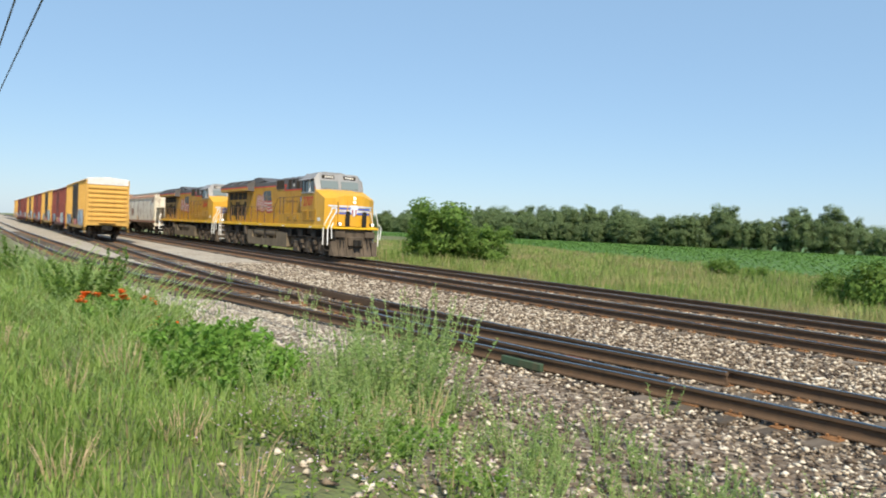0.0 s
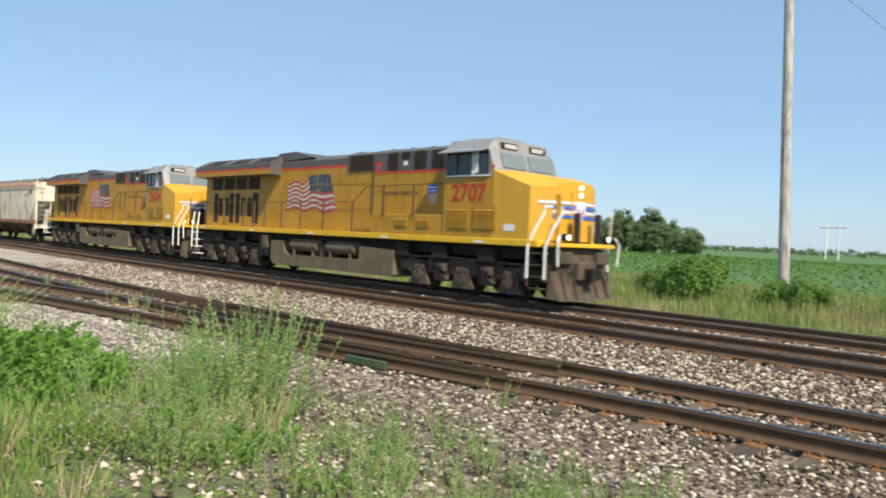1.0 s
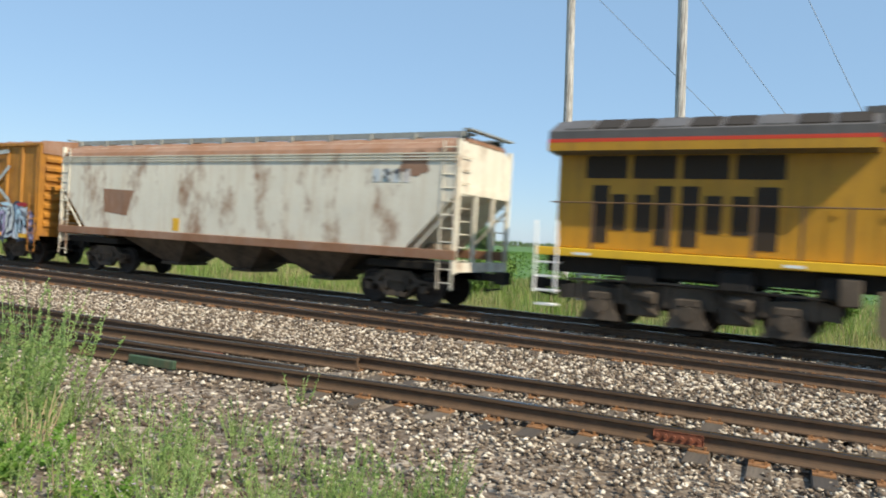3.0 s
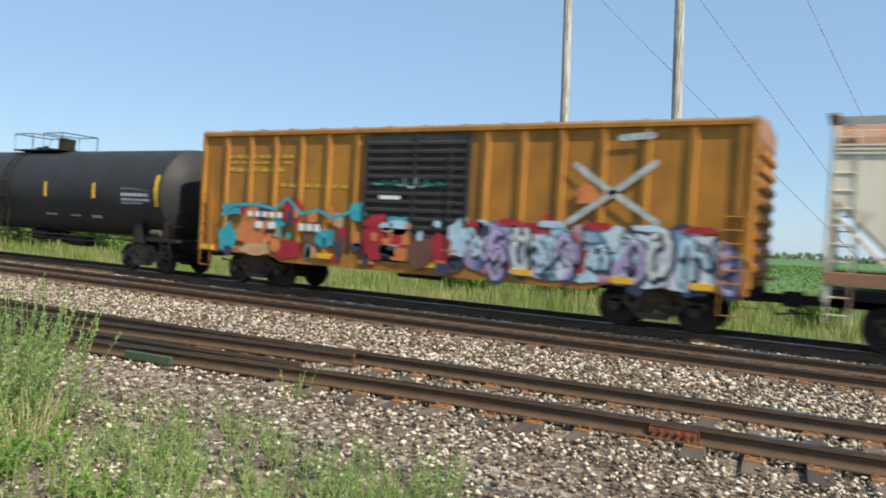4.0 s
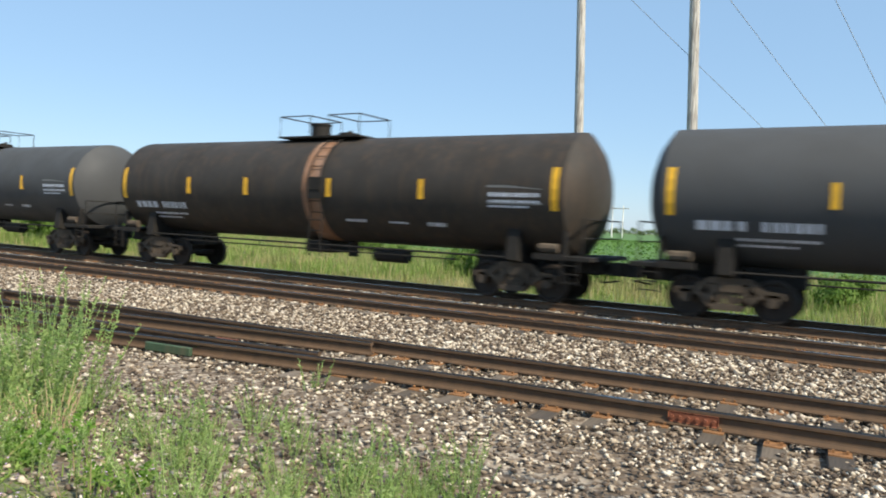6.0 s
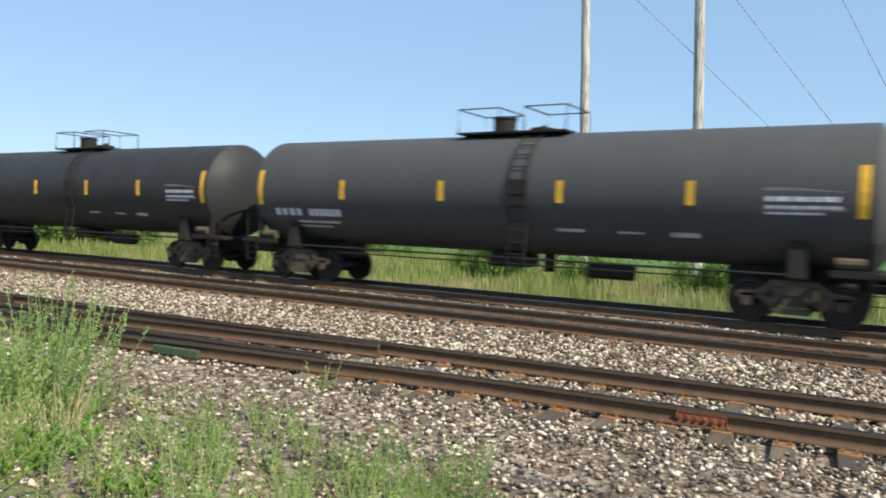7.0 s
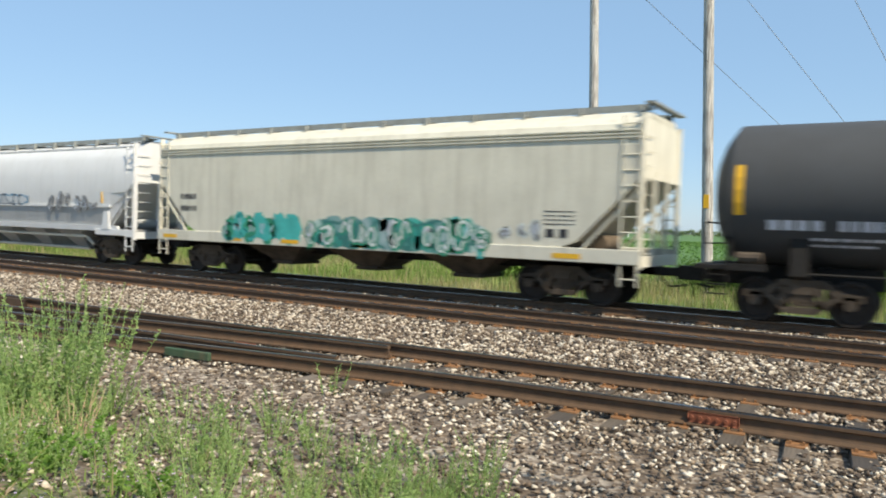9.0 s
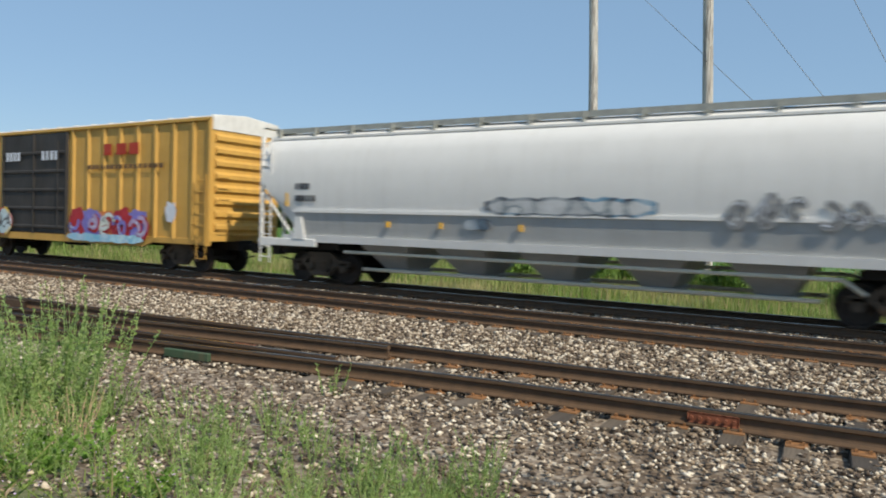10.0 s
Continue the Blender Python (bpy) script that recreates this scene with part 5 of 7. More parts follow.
        mark(6.2, 7.28, 2.26, 0.05, 9, 7)
        lb = Build()
        za, zb = 2.34, 2.80
        ya, yb = [s * (math.sqrt(R * R - (z - zc) ** 2) + 0.004) for z in (za, zb)]
        lb.add([(6.15, ya, za), (7.62, ya, za), (7.62, yb - s * 0.0, zb - 0.08), (6.7, yb, zb), (6.15, yb, zb)], [(0, 1, 2, 3, 4)])
        part("label_panel", lb, LABELGREY, T, "pale grey stencilled label panel")
        mark(1.6, 2.3, 1.75, 0.07, 5, 8)
        mark(3.1, 3.7, 1.75, 0.05, 5, 9)
        mark(4.3, 4.9, 1.72, 0.10, 4, 10)
        part("stencilling", tx, PALE, T, "small pale stencilled marks")["kind"] = "stuff"
    if stained:
        mkb = Build()
        n = 40
        for x0, x1 in ((lad - 0.5, lad + 0.15),):
            mkb.loft([[(x, (R + 0.004) * math.sin(2 * math.pi * k / n), zc + (R + 0.004) * math.cos(2 * math.pi * k / n)) for k in range(n)] for x in (x0, x1)], 0, False)
        part("rust_band", mkb, HOPPERTOP, T, "rust-brown band round the tank", True)
    add_trucks(T, (6.75, -6.75), CAR_TRUCK, WHEEL_CAR, (-0.885, 0.885))
    add_couplers(T, 8.7)
    return T


# ---- covered hopper ----
def covered_hopper(half, mats, label, rounded, bays, top=4.55, seed=0, sill_z=(1.05, 1.38), end_in=1.0):
    body, upper, low, rail_m = mats
    H = thing("covered_hopper", label, "hopper car", "hopper cars")
    slope0, slope1 = 3.0, 1.75
    b = Build()
    if rounded:
        sec = [(-0.95, 4.42), (-1.25, 4.22), (-1.46, 3.82), (-1.54, 3.2), (-1.55, 2.6), (-1.50, 2.05), (-1.42, 1.35)]
    else:
        sec = [(-1.15, top - 0.28), (-1.42, top - 0.48), (-1.50, top - 0.62), (-1.52, top - 0.9), (-1.52, 2.4), (-1.52, 1.9), (-1.52, 1.38)]
    sec = sec + [(-y, z) for y, z in sec[::-1]]
    def ring(x, cut):
        return [(x, y, max(z, cut)) for y, z in sec]
    rings = [ring(-half + 0.05, slope0), ring(-half + 0.4, slope0 - 0.35), ring(-half + end_in + 0.5, slope1 - 0.2), ring(-half + end_in + 0.9, 1.3), ring(half - end_in - 0.9, 1.3), ring(half - end_in - 0.5, slope1 - 0.2), ring(half - 0.4, slope0 - 0.35), ring(half - 0.05, slope0)]
    b.loft(rings, 0)
    part("hopper_body", b, body, H, "slab-sided hopper body" if not rounded else "smooth rounded hopper body", True)
    b = Build().prism([(-1.17, top - 0.30), (-1.0, top - 0.16), (1.0, top - 0.16), (1.17, top - 0.30)], "x", -half + 0.05, half - 0.05) if not rounded else Build().prism([(-0.97, 4.41), (-0.8, 4.49), (0.8, 4.49), (0.97, 4.41)], "x", -half + 0.05, half - 0.05)
    part("hopper_roof", b, upper, H, "roof sheet")
    if not rounded:
        b = Build()
        for z in (top - 0.62, top - 0.70, top - 0.78):
            for s in (-1, 1):
                b.box(-half + 0.1, half - 0.1, min(s * 1.515, s * 1.555), max(s * 1.515, s * 1.555), z - 0.02, z + 0.015, 0)
        part("side_ribs", b, body, H)
        b = Build()
        for s in (-1, 1):
            b.add([(-half + .1, s * 1.19, top - .29), (half - .1, s * 1.19, top - .29), (half - .1, s * 1.46, top - .47), (-half + .1, s * 1.46, top - .47), (half - .1, s * 1.526, top - .62), (-half + .1, s * 1.526, top - .62)], [(0, 1, 2, 3), (3, 2, 4, 5)])
        part("upper_side", b, upper, H)
    else:
        b = Build()
        for s in (-1, 1):
            b.prism([(s * 1.50, 2.08), (s * 1.56, 2.08), (s * 1.56, 2.16), (s * 1.50, 2.16)], "x", -half + 1.4, half - 1.4)
            b.prism([(s * 1.40, 1.22), (s * 1.50, 1.22), (s * 1.52, 1.42), (s * 1.42, 1.42)], "x", -half + 1.0, half - 1.0)
            b.prism([(s * 1.18, 4.26), (s * 1.24, 4.26), (s * 1.24, 4.32), (s * 1.18, 4.32)], "x", -half + 0.2, half - 0.2)
        part("side_seam", b, body, H)
        # sheet over the tucked-in side; its shade is put into the low colour
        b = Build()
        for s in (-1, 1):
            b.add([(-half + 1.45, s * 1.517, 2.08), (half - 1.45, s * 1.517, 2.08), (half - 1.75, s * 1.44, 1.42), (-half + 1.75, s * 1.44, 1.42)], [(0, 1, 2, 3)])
        part("lower_side", b, low, H, "lower side greyed as if shaded")
        b = Build()
        for s in (-1, 1):
            b.tube([(-half + 3.2, s * 1.3, 0.98), (half - 3.2, s * 1.3, 0.98), (half - 2.8, s * 1.25, 0.7)], 0.045, 8)
            b.tube([(-half + 3.6, s * 0.9, 0.5), (half - 3.6, s * 0.9, 0.5)], 0.05, 8)
        part("outlet_pipe", b, HOPPERCREAM, H, "pale grey unloading pipe")
    # side sill
    for s in (-1, 1):
        b = Build()
        if not rounded:
            b.box(-half, half, min(s * 1.44, s * 1.56), max(s * 1.44, s * 1.56), sill_z[0], sill_z[1], 0, 0.012)
        else:
            for e in (-1, 1):
                e_sill = Build()
                e_sill.box(min(e * (half - 2.3), e * half), max(e * (half - 2.3), e * half), min(s * 1.42, s * 1.54), max(s * 1.42, s * 1.54), 1.08, 1.30, 0, 0.012)
                e_sill.prism([(e * (half - 1.9), 1.3), (e * (half - 1.4), 1.3), (e * (half - 1.5), 1.95), (e * (half - 1.75), 1.95)], "y", s * 1.50, s * 1.56)
                part("end_sill", e_sill, body, H)
        if not rounded:
            part("side_sill", b, upper if seed == 1 else body, H)
    # outlets
    for i in range(bays):
        x = (-half + 3.3) + (2 * half - 6.6) * (i + 0.5) / bays
        w = (2 * half - 6.6) / bays * (0.36 if rounded else 0.5)
        b = Build()
        b.add([(x - w, -1.4, 1.35), (x + w, -1.4, 1.35), (x + w, 1.4, 1.35), (x - w, 1.4, 1.35), (x - 0.35, -0.55, 0.52), (x + 0.35, -0.55, 0.52), (x + 0.35, 0.55, 0.52), (x - 0.35, 0.55, 0.52)],
              [(0, 1, 5, 4), (1, 2, 6, 5), (2, 3, 7, 6), (3, 0, 4, 7), (4, 5, 6, 7), (0, 3, 2, 1)])
        b.box(x - 0.42, x + 0.42, -0.65, 0.65, 0.44, 0.54, 0, 0.01)
        part("discharge_bay", b, TRUCKGREY if not rounded else HOPPERLOW_SHADED, H, "sloping discharge bay")
    b = Build()
    if not rounded:
        b.box(-half, half, -0.3, 0.3, 0.80, 1.12, 0, 0.02)
    for s in (-1, 1):
        b.box(min(s * (half - 3.0), s * half), max(s * (half - 3.0), s * half), -0.3, 0.3, 0.80, 1.12, 0, 0.02)
        b.box(min(s * (half - 2.9), s * (half - .1)), max(s * (half - 2.9), s * (half - .1)), -1.2, 1.2, 1.0, 1.2, 0, 0.02)
    part("centre_sill", b, BLACK, H)
    # end slope sheets and cage
    for s in (-1, 1):
        b = Build()
        b.add([(s * (half - 0.06), -1.4, slope0), (s * (half - 0.06), 1.4, slope0), (s * (half - 2.4), 1.35, 1.2), (s * (half - 2.4), -1.35, 1.2), (s * (half - .1), -1.4, slope0 + .05), (s * (half - .1), 1.4, slope0 + .05)], [(0, 1, 2, 3), (0, 1, 5, 4)])
        # the low colour already carries the shade under the slope
        part("end_slope_sheet", b, low, H)
        b = Build()
        x = s * (half - 0.05)
        for y in (-1.46, 1.46):
            b.box(x - 0.05, x + 0.05, y - 0.06, y + 0.06, 0.95, top - 0.25, 0, 0.008)
        for y in (-0.5, 0.5):
            b.box(x - 0.04, x + 0.04, y - 0.05, y + 0.05, 1.1, 3.2)
        b.box(x - 0.06, x + 0.06, -1.5, 1.5, 1.0, 1.25)
        b.box(x - 0.03, x + 0.03, -1.46, 1.46, 3.0, 3.2)
        b.tube([(s * (half - 1.4), -1.48, 1.35), (x, -1.48, 2.75)], 0.035, 6)
        b.tube([(s * (half - 1.4), 1.48, 1.35), (x, 1.48, 2.75)], 0.035, 6)
        part("end_frame", b, body, H)
        b = Build()
        for y in (-1.53, 1.53):
            lb = Build()
            ladder(lb, x - s * 0.42, x - s * 0.02, y, 0.55, top - 0.3, 11)
            part("side_ladder", lb, body, H, "steel ladder")
        for i in range(9):
            z = 1.3 + i * 0.33
            b.cyl((x + s * 0.06, -1.4, z), (x + s * 0.06, -0.9, z), 0.014, 5)
        part("end_rungs", b, body, H, "steel rungs")
        part("brake_tank", Build().cyl((s * (half - 1.3), -0.6, 1.5), (s * (half - 1.3), 0.5, 1.5), 0.2, 12), low, H, "", True)
    # running boards and hatches
    b = Build()
    for s in (-1, 1):
        b.box(-half + 0.1, half - 0.1, min(s * 0.55, s * 0.95), max(s * 0.55, s * 0.95), top - 0.06, top - 0.02)
        b.box(-half + 0.1, half - 0.1, s * 0.95 - 0.025, s * 0.95 + 0.025, top - 0.13, top + 0.02)
        n = int(half * 2 / 1.4)
        for i in range(n + 1):
            x = -half + 0.3 + (2 * half - 0.6) * i / n
            b.box(x - 0.06, x + 0.06, min(s * 0.6, s * 1.05), max(s * 0.6, s * 1.05), top - 0.30, top)
    for s in (-1, 1):
        b.box(min(s * (half - .1), s * (half + .12)), max(s * (half - .1), s * (half + .12)), -1.3, 1.3, top, top + 0.04)
    part("running_board", b, rail_m, H, "steel roof running board")
    for i in range(int(half * 2 / 1.6)):
        x = -half + 1.0 + i * 1.6
        part("roof_hatch", Build().box(x - 0.7, x + 0.7, -0.4, 0.4, top - 0.2, top - 0.05, 0, 0.03), upper, H)
    add_trucks(H, (half - 2.05, -half + 2.05), CAR_TRUCK, WHEEL_CAR, (-0.885, 0.885))
    add_couplers(H, half + 0.25)
    return H


# ---- boxcar ----
def boxcar(half, top, mats, label, door_x, door_mat, ribs=True, group="boxcars", door_ribs=14):
    side_m, roof_m, end_m = mats
    B = thing("boxcar", label, "boxcar", group)
    hw, z0 = 1.44, 0.92
    b = Build().box(-half, half, -hw, hw, z0 + 0.15, top - 0.02, 0, 0.01)
    part("body", b, side_m, B, "sheet steel car body")
    d0, d1 = door_x
    rib = Build().prism([(-0.09, 0), (-0.05, -0.075), (0.05, -0.075), (0.09, 0)], "z", z0 + 0.15, top - 0.12).mesh("side_rib", side_m)
    for s in (-1, 1):
        for i in range(int(2 * half / 0.98) + 1):
            x = -half + 0.05 + i * 0.98
            if d0 - 0.1 < x < d1 + 0.1 or x > half:
                continue
            r = part("side_rib", rib, None, B)
            r.matrix_local = pose(x, s * hw, 0, 0, 0, 0 if s < 0 else 180)
        b = Build()
        b.box(-half, half, min(s * hw, s * (hw + .09)), max(s * hw, s * (hw + .09)), top - 0.14, top - 0.03, 0, 0.01)
        b.box(half - 0.12, half, min(s * hw, s * (hw + .09)), max(s * hw, s * (hw + .09)), z0, top - 0.1, 0, 0.01)
        b.box(-half, -half + 0.12, min(s * hw, s * (hw + .09)), max(s * hw, s * (hw + .09)), z0, top - 0.1, 0, 0.01)
        part("side_frame", b, side_m, B)
        # deep fish-belly sill under the door
        b = Build()
        b.prism([(-half + 2.6, z0 + 0.16), (-half + 3.4, z0 - 0.14), (half - 3.4, z0 - 0.14), (half - 2.6, z0 + 0.16)], "y", s * (hw - 0.02), s * (hw + 0.06))
        b.box(-half, half, min(s * (hw - .02), s * (hw + .05)), max(s * (hw - .02), s * (hw + .05)), z0 + 0.02, z0 + 0.22, 0, 0.01)
        part("side_sill", b, side_m, B)
        n = 8
        for i in range(n):
            z = z0 + 0.45 + (top - z0 - 0.9) * i / n
            h = (top - z0 - 0.9) / n
            b = Build().prism([(s * (half - 0.005), z), (s * (half + 0.09), z + h * 0.25), (s * (half + 0.09), z + h * 0.55), (s * (half - 0.005), z + h * 0.8)], "y", -1.32, 1.32)
            part("end_rib", b, end_m, B, "pressed steel end rib")
    b = Build().prism([(-hw - 0.06, top - 0.05), (hw + 0.06, top - 0.05), (hw + 0.02, top + 0.02), (0, top + 0.14), (-hw - 0.02, top + 0.02)], "x", -half - 0.02, half + 0.02)
    n = int(half * 2 / 1.1)
    for i in range(n + 1):
        x = -half + 0.05 + (2 * half - 0.1) * i / n
        b.prism([(-hw, top + 0.02), (0, top + 0.14), (hw, top + 0.02), (hw, top + 0.055), (0, top + 0.18), (-hw, top + 0.055)], "x", x - 0.03, x + 0.03)
    for s in (-1, 1):
        b.box(min(s * half, s * (half + .03)), max(s * half, s * (half + .03)), -hw, hw, top - 0.42, top - 0.04)
    part("roof", b, roof_m, B, "ribbed metal roof")
    for s in (-1, 1):
        dob = Build().box(d0, d1, min(s * hw, s * (hw + 0.06)), max(s * hw, s * (hw + 0.06)), z0 + 0.12, top - 0.18, 0, 0.01)
        for i in range(door_ribs):
            z = z0 + 0.3 + (top - z0 - 0.6) * i / door_ribs
            dob.prism([(s * (hw + 0.06), z), (s * (hw + 0.115), z + 0.05), (s * (hw + 0.115), z + 0.11), (s * (hw + 0.06), z + 0.16)], "x", d0 + 0.12, d1 - 0.12)
        for x in (d0 + 0.05, (d0 + d1) / 2, d1 - 0.05):
            dob.box(x - 0.04, x + 0.04, min(s * (hw + .06), s * (hw + .12)), max(s * (hw + .06), s * (hw + .12)), z0 + 0.12, top - 0.18)
        d = part("door", dob, door_mat, B, "ribbed sliding door")
        hdl = Build().cyl((d1 - 0.5, s * (hw + 0.16), z0 + 0.4), (d1 - 0.5, s * (hw + 0.16), top - 0.5), 0.02, 6)
        part("lock_rod", hdl, door_mat, d)
    for s in (-1, 1):
        b = Build()
        for e in (-1, 1):
            ladder(b, e * (half - 0.55), e * (half - 0.12), s * (hw + 0.12), z0 + 0.1, z0 + 1.9 if e < 0 else top - 1.9, 6)
            b.tube([(e * (half - 0.55), s * (hw + .1), z0 + .1), (e * (half - 0.55), s * (hw + .1), 0.5), (e * (half - 0.12), s * (hw + .1), 0.5), (e * (half - 0.12), s * (hw + .1), z0 + .1)], 0.018, 5)
        for i in range(6):
            z = z0 + 0.5 + i * 0.35
            b.cyl((s * (half + 0.13), -1.25, z), (s * (half + 0.13), -0.8, z), 0.014, 5)
        b.box(min(s * half, s * (half + .35)), max(s * half, s * (half + .35)), -0.6, 0.6, z0 + 0.35, z0 + 0.39)
        part("ladder", b, side_m, B, "steel grab ladder")
    b = Build().box(-half - 0.1, half + 0.1, -0.35, 0.35, 0.78, 1.1, 0, 0.02)
    for x in (-3.5, -1.2, 1.2, 3.5):
        b.box(x - 0.08, x + 0.08, -1.35, 1.35, 0.85, 1.08)
    b.cyl((-1.0, -0.7, 0.82), (0.3, -0.7, 0.82), 0.2, 12)
    part("underframe", b, BLACK, B)
    add_trucks(B, (half - 2.0, -half + 2.0), CAR_TRUCK, WHEEL_CAR, (-0.885, 0.885))
    add_couplers(B, half + 0.35)
    return B


def painted(parent, name, x0, x1, z0, z1, y, n, seed, mat, label, halo=None):
    """One spray-painted patch with a ragged, bulging outline; halo: a wider patch of another colour behind it."""
    rng = random.Random(seed)
    def outline(grow, yy):
        up, down = [], []
        m = n * 6
        for i in range(m + 1):
            u = i / m
            x = x0 - grow + (x1 - x0 + 2 * grow) * u
            bulge = abs(math.sin(u * math.pi * n)) ** 0.5
            end = min(1.0, 6 * u + 0.35, 6 * (1 - u) + 0.35)
            h = (z1 - z0) * 0.5 * end
            mid = (z0 + z1) / 2
            up.append((x, yy, mid + h * (0.74 + 0.26 * bulge) + grow * 0.8 + rng.uniform(-.02, .02)))
            down.append((x, yy, mid - h * (0.86 + 0.14 * bulge) - grow * 0.5 + rng.uniform(-.02, .02)))
        b = Build()
        for i in range(m):
            b.add([up[i], up[i + 1], down[i + 1], down[i]], [(0, 1, 2, 3)])
        return b
    if halo:
        part(name + "_halo", outline(0.10, y), halo, parent)
    part(name, outline(0.0, y - 0.004), mat, parent, label)


def ribbon(b, pts, width, y, mi=0):
    """A flat painted stroke with rounded ends along points (x, z) on a side that faces -y."""
    pts = [Vector((x, 0, z)) for x, z in pts]
    left, right = [], []
    for k, p in enumerate(pts):
        d = (pts[min(k + 1, len(pts) - 1)] - pts[max(k - 1, 0)]).normalized()
        q = Vector((-d.z, 0, d.x)) * width / 2
        left.append((p.x + q.x, y, p.z + q.z))
        right.append((p.x - q.x, y, p.z - q.z))
    n = len(pts)
    b.add(left + right, [(k, k + 1, n + k + 1, n + k) for k in range(n - 1)], mi)
    for p in (pts[0], pts[-1]):
        b.add([(p.x + width / 2 * math.cos(a), y - 0.001, p.z + width / 2 * math.sin(a)) for a in (math.pi * k / 5 for k in range(10))], [tuple(range(10))], mi)


def arc(cx, cz, rx, rz, a0, a1, n=12):
    return [(cx + rx * math.cos(radians(a0 + (a1 - a0) * k / n)), cz + rz * math.sin(radians(a0 + (a1 - a0) * k / n))) for k in range(n + 1)]


def throw_up(parent, x0, x1, z0, z1, y, shapes, fills, line, seed, width=0.2, cast=0.05):
    """A row of fat sprayed forms: each drawn as strokes with a dark outline under a coloured fill."""
    rng = random.Random(seed)
    n = len(shapes)
    step = (x1 - x0) / n
    for k, kind in enumerate(shapes):
        cx, w = x0 + step * (k + 0.5), step * 0.36
        lo, hi = z0 + rng.uniform(0, 0.1), z1 - rng.uniform(0, 0.14)
        cz, h = (lo + hi) / 2, (hi - lo) / 2 - width / 2
        w = max(0.08, w - width * 0.25)
        strokes = []
        for m in range(kind):
            a0 = rng.uniform(0, 360)
            strokes.append(arc(cx + rng.uniform(-.25, .25) * step, cz + rng.uniform(-.35, .35) * h, w * rng.uniform(0.5, 1.1), h * rng.uniform(0.4, 1.0), a0, a0 + rng.uniform(120, 300)))
        edge, fill, gleam = Build(), Build(), Build()
        for st in strokes:
            st = [(a + rng.uniform(-.02, .02), c + rng.uniform(-.02, .02)) for a, c in st]
            ribbon(edge, [(a + cast, c - cast) for a, c in st], width + 0.11, y)
            ribbon(fill, st, width, y - 0.005)
            if len(st) > 3:
                ribbon(gleam, [(a - 0.03, c + width * 0.22) for a, c in st[1:len(st) // 2]], 0.035, y - 0.009)
        g = part("sprayed_form", fill, fills[k % len(fills)], parent)
        part("sprayed_outline", edge, line, g)
        if gleam.f:
            part("sprayed_gleam", gleam, PALE, g)


def scrawl(parent, x0, x1, z0, z1, y, loops, seed, mat, width=0.05):
    """A loose sprayed scribble of joined loops."""
    rng = random.Random(seed)
    b = Build()
    ph = rng.uniform(0, 6)
    pts = []
    for i in range(loops * 14 + 1):
        u = i / (loops * 14)
        a = u * loops * 6.283 + ph
        amp = (z1 - z0) * (0.3 + 0.2 * math.sin(u * 9 + ph))
        pts.append((x0 + (x1 - x0) * u + 0.35 * (x1 - x0) / loops * math.cos(a), (z0 + z1) / 2 + amp * math.sin(a)))
    for (xa, za), (xb, zb) in zip(pts, pts[1:]):
        d = Vector((xb - xa, 0, zb - za))
        if d.length < 1e-5:
            continue
        d.normalize()
        q = Vector((-d.z, 0, d.x)) * width / 2 * rng.uniform(.7, 1.2)
        b.add([Vector((xa, y, za)) - q - d * .01, Vector((xb, y, zb)) - q + d * .01, Vector((xb, y, zb)) + q + d * .01, Vector((xa, y, za)) + q - d * .01], [(0, 1, 2, 3)])
    return part("sprayed_scrawl", b, mat, parent, "dark sprayed scrawl")


SPRAY_TEAL = spray("spray_teal", [(0.02, 0.30, 0.24), (0.05, 0.42, 0.34), (0.30, 0.5, 0.42), (0.03, 0.22, 0.2)], 1.6, (0.03, 0.16, 0.14))
SPRAY_MIX = spray("spray_mixed", [(0.28, 0.55, 0.70), (0.55, 0.62, 0.70), (0.34, 0.26, 0.48), (0.10, 0.24, 0.40), (0.45, 0.62, 0.72), (0.36, 0.05, 0.08)], 2.3)
SPRAY_SKY = spray("spray_sky", [(0.18, 0.5, 0.7), (0.4, 0.68, 0.8), (0.25, 0.5, 0.7)], 1.8, (0.3, 0.55, 0.7))
SPRAY_FLAME = spray("spray_flame", [(0.55, 0.03, 0.03), (0.75, 0.5, 0.03), (0.6, 0.05, 0.04)], 1.6, (0.3, 0.03, 0.03))
SPRAY_GREYBLUE = spray("spray_greyblue", [(0.40, 0.42, 0.43), (0.5, 0.52, 0.53), (0.36, 0.38, 0.40)], 1.5, (0.2, 0.24, 0.27))
SPRAY_DUSKBLUE = spray("spray_duskblue", [(0.10, 0.16, 0.22), (0.14, 0.28, 0.40), (0.09, 0.12, 0.15)], 1.5)
SPRAY_PALE = spray("spray_pale", [(0.55, 0.6, 0.62), (0.35, 0.52, 0.58), (0.6, 0.55, 0.5)], 1.5)
SPRAY_DUSK = plain("spray_dusty_blue", (0.42, 0.46, 0.44), 0.6, 0.0, 0.35)
SCRAWL = plain("spray_grey", (0.16, 0.16, 0.165), 0.6, 0.0, 0.4)

loco_1 = locomotive("2707", "yellow and grey diesel freight locomotive leading a train")
loco_2 = locomotive("2604", "yellow and grey diesel freight locomotive coupled second in the train")
hopper_1 = covered_hopper(8.25, (HOPPERRUST, HOPPERTOP, HOPPERDIRT_SHADE, ROOFRAIL), "off-white covered hopper car streaked with rust", False, 3, 4.62, 1, (1.30, 1.55))
hopper_2 = covered_hopper(8.35, (HOPPERCREAM, HOPPERCREAM, HOPPERDIRT_SHADE, ROOFRAIL), "cream covered hopper car with teal spray paint along the sill", False, 3, 4.68, 2)
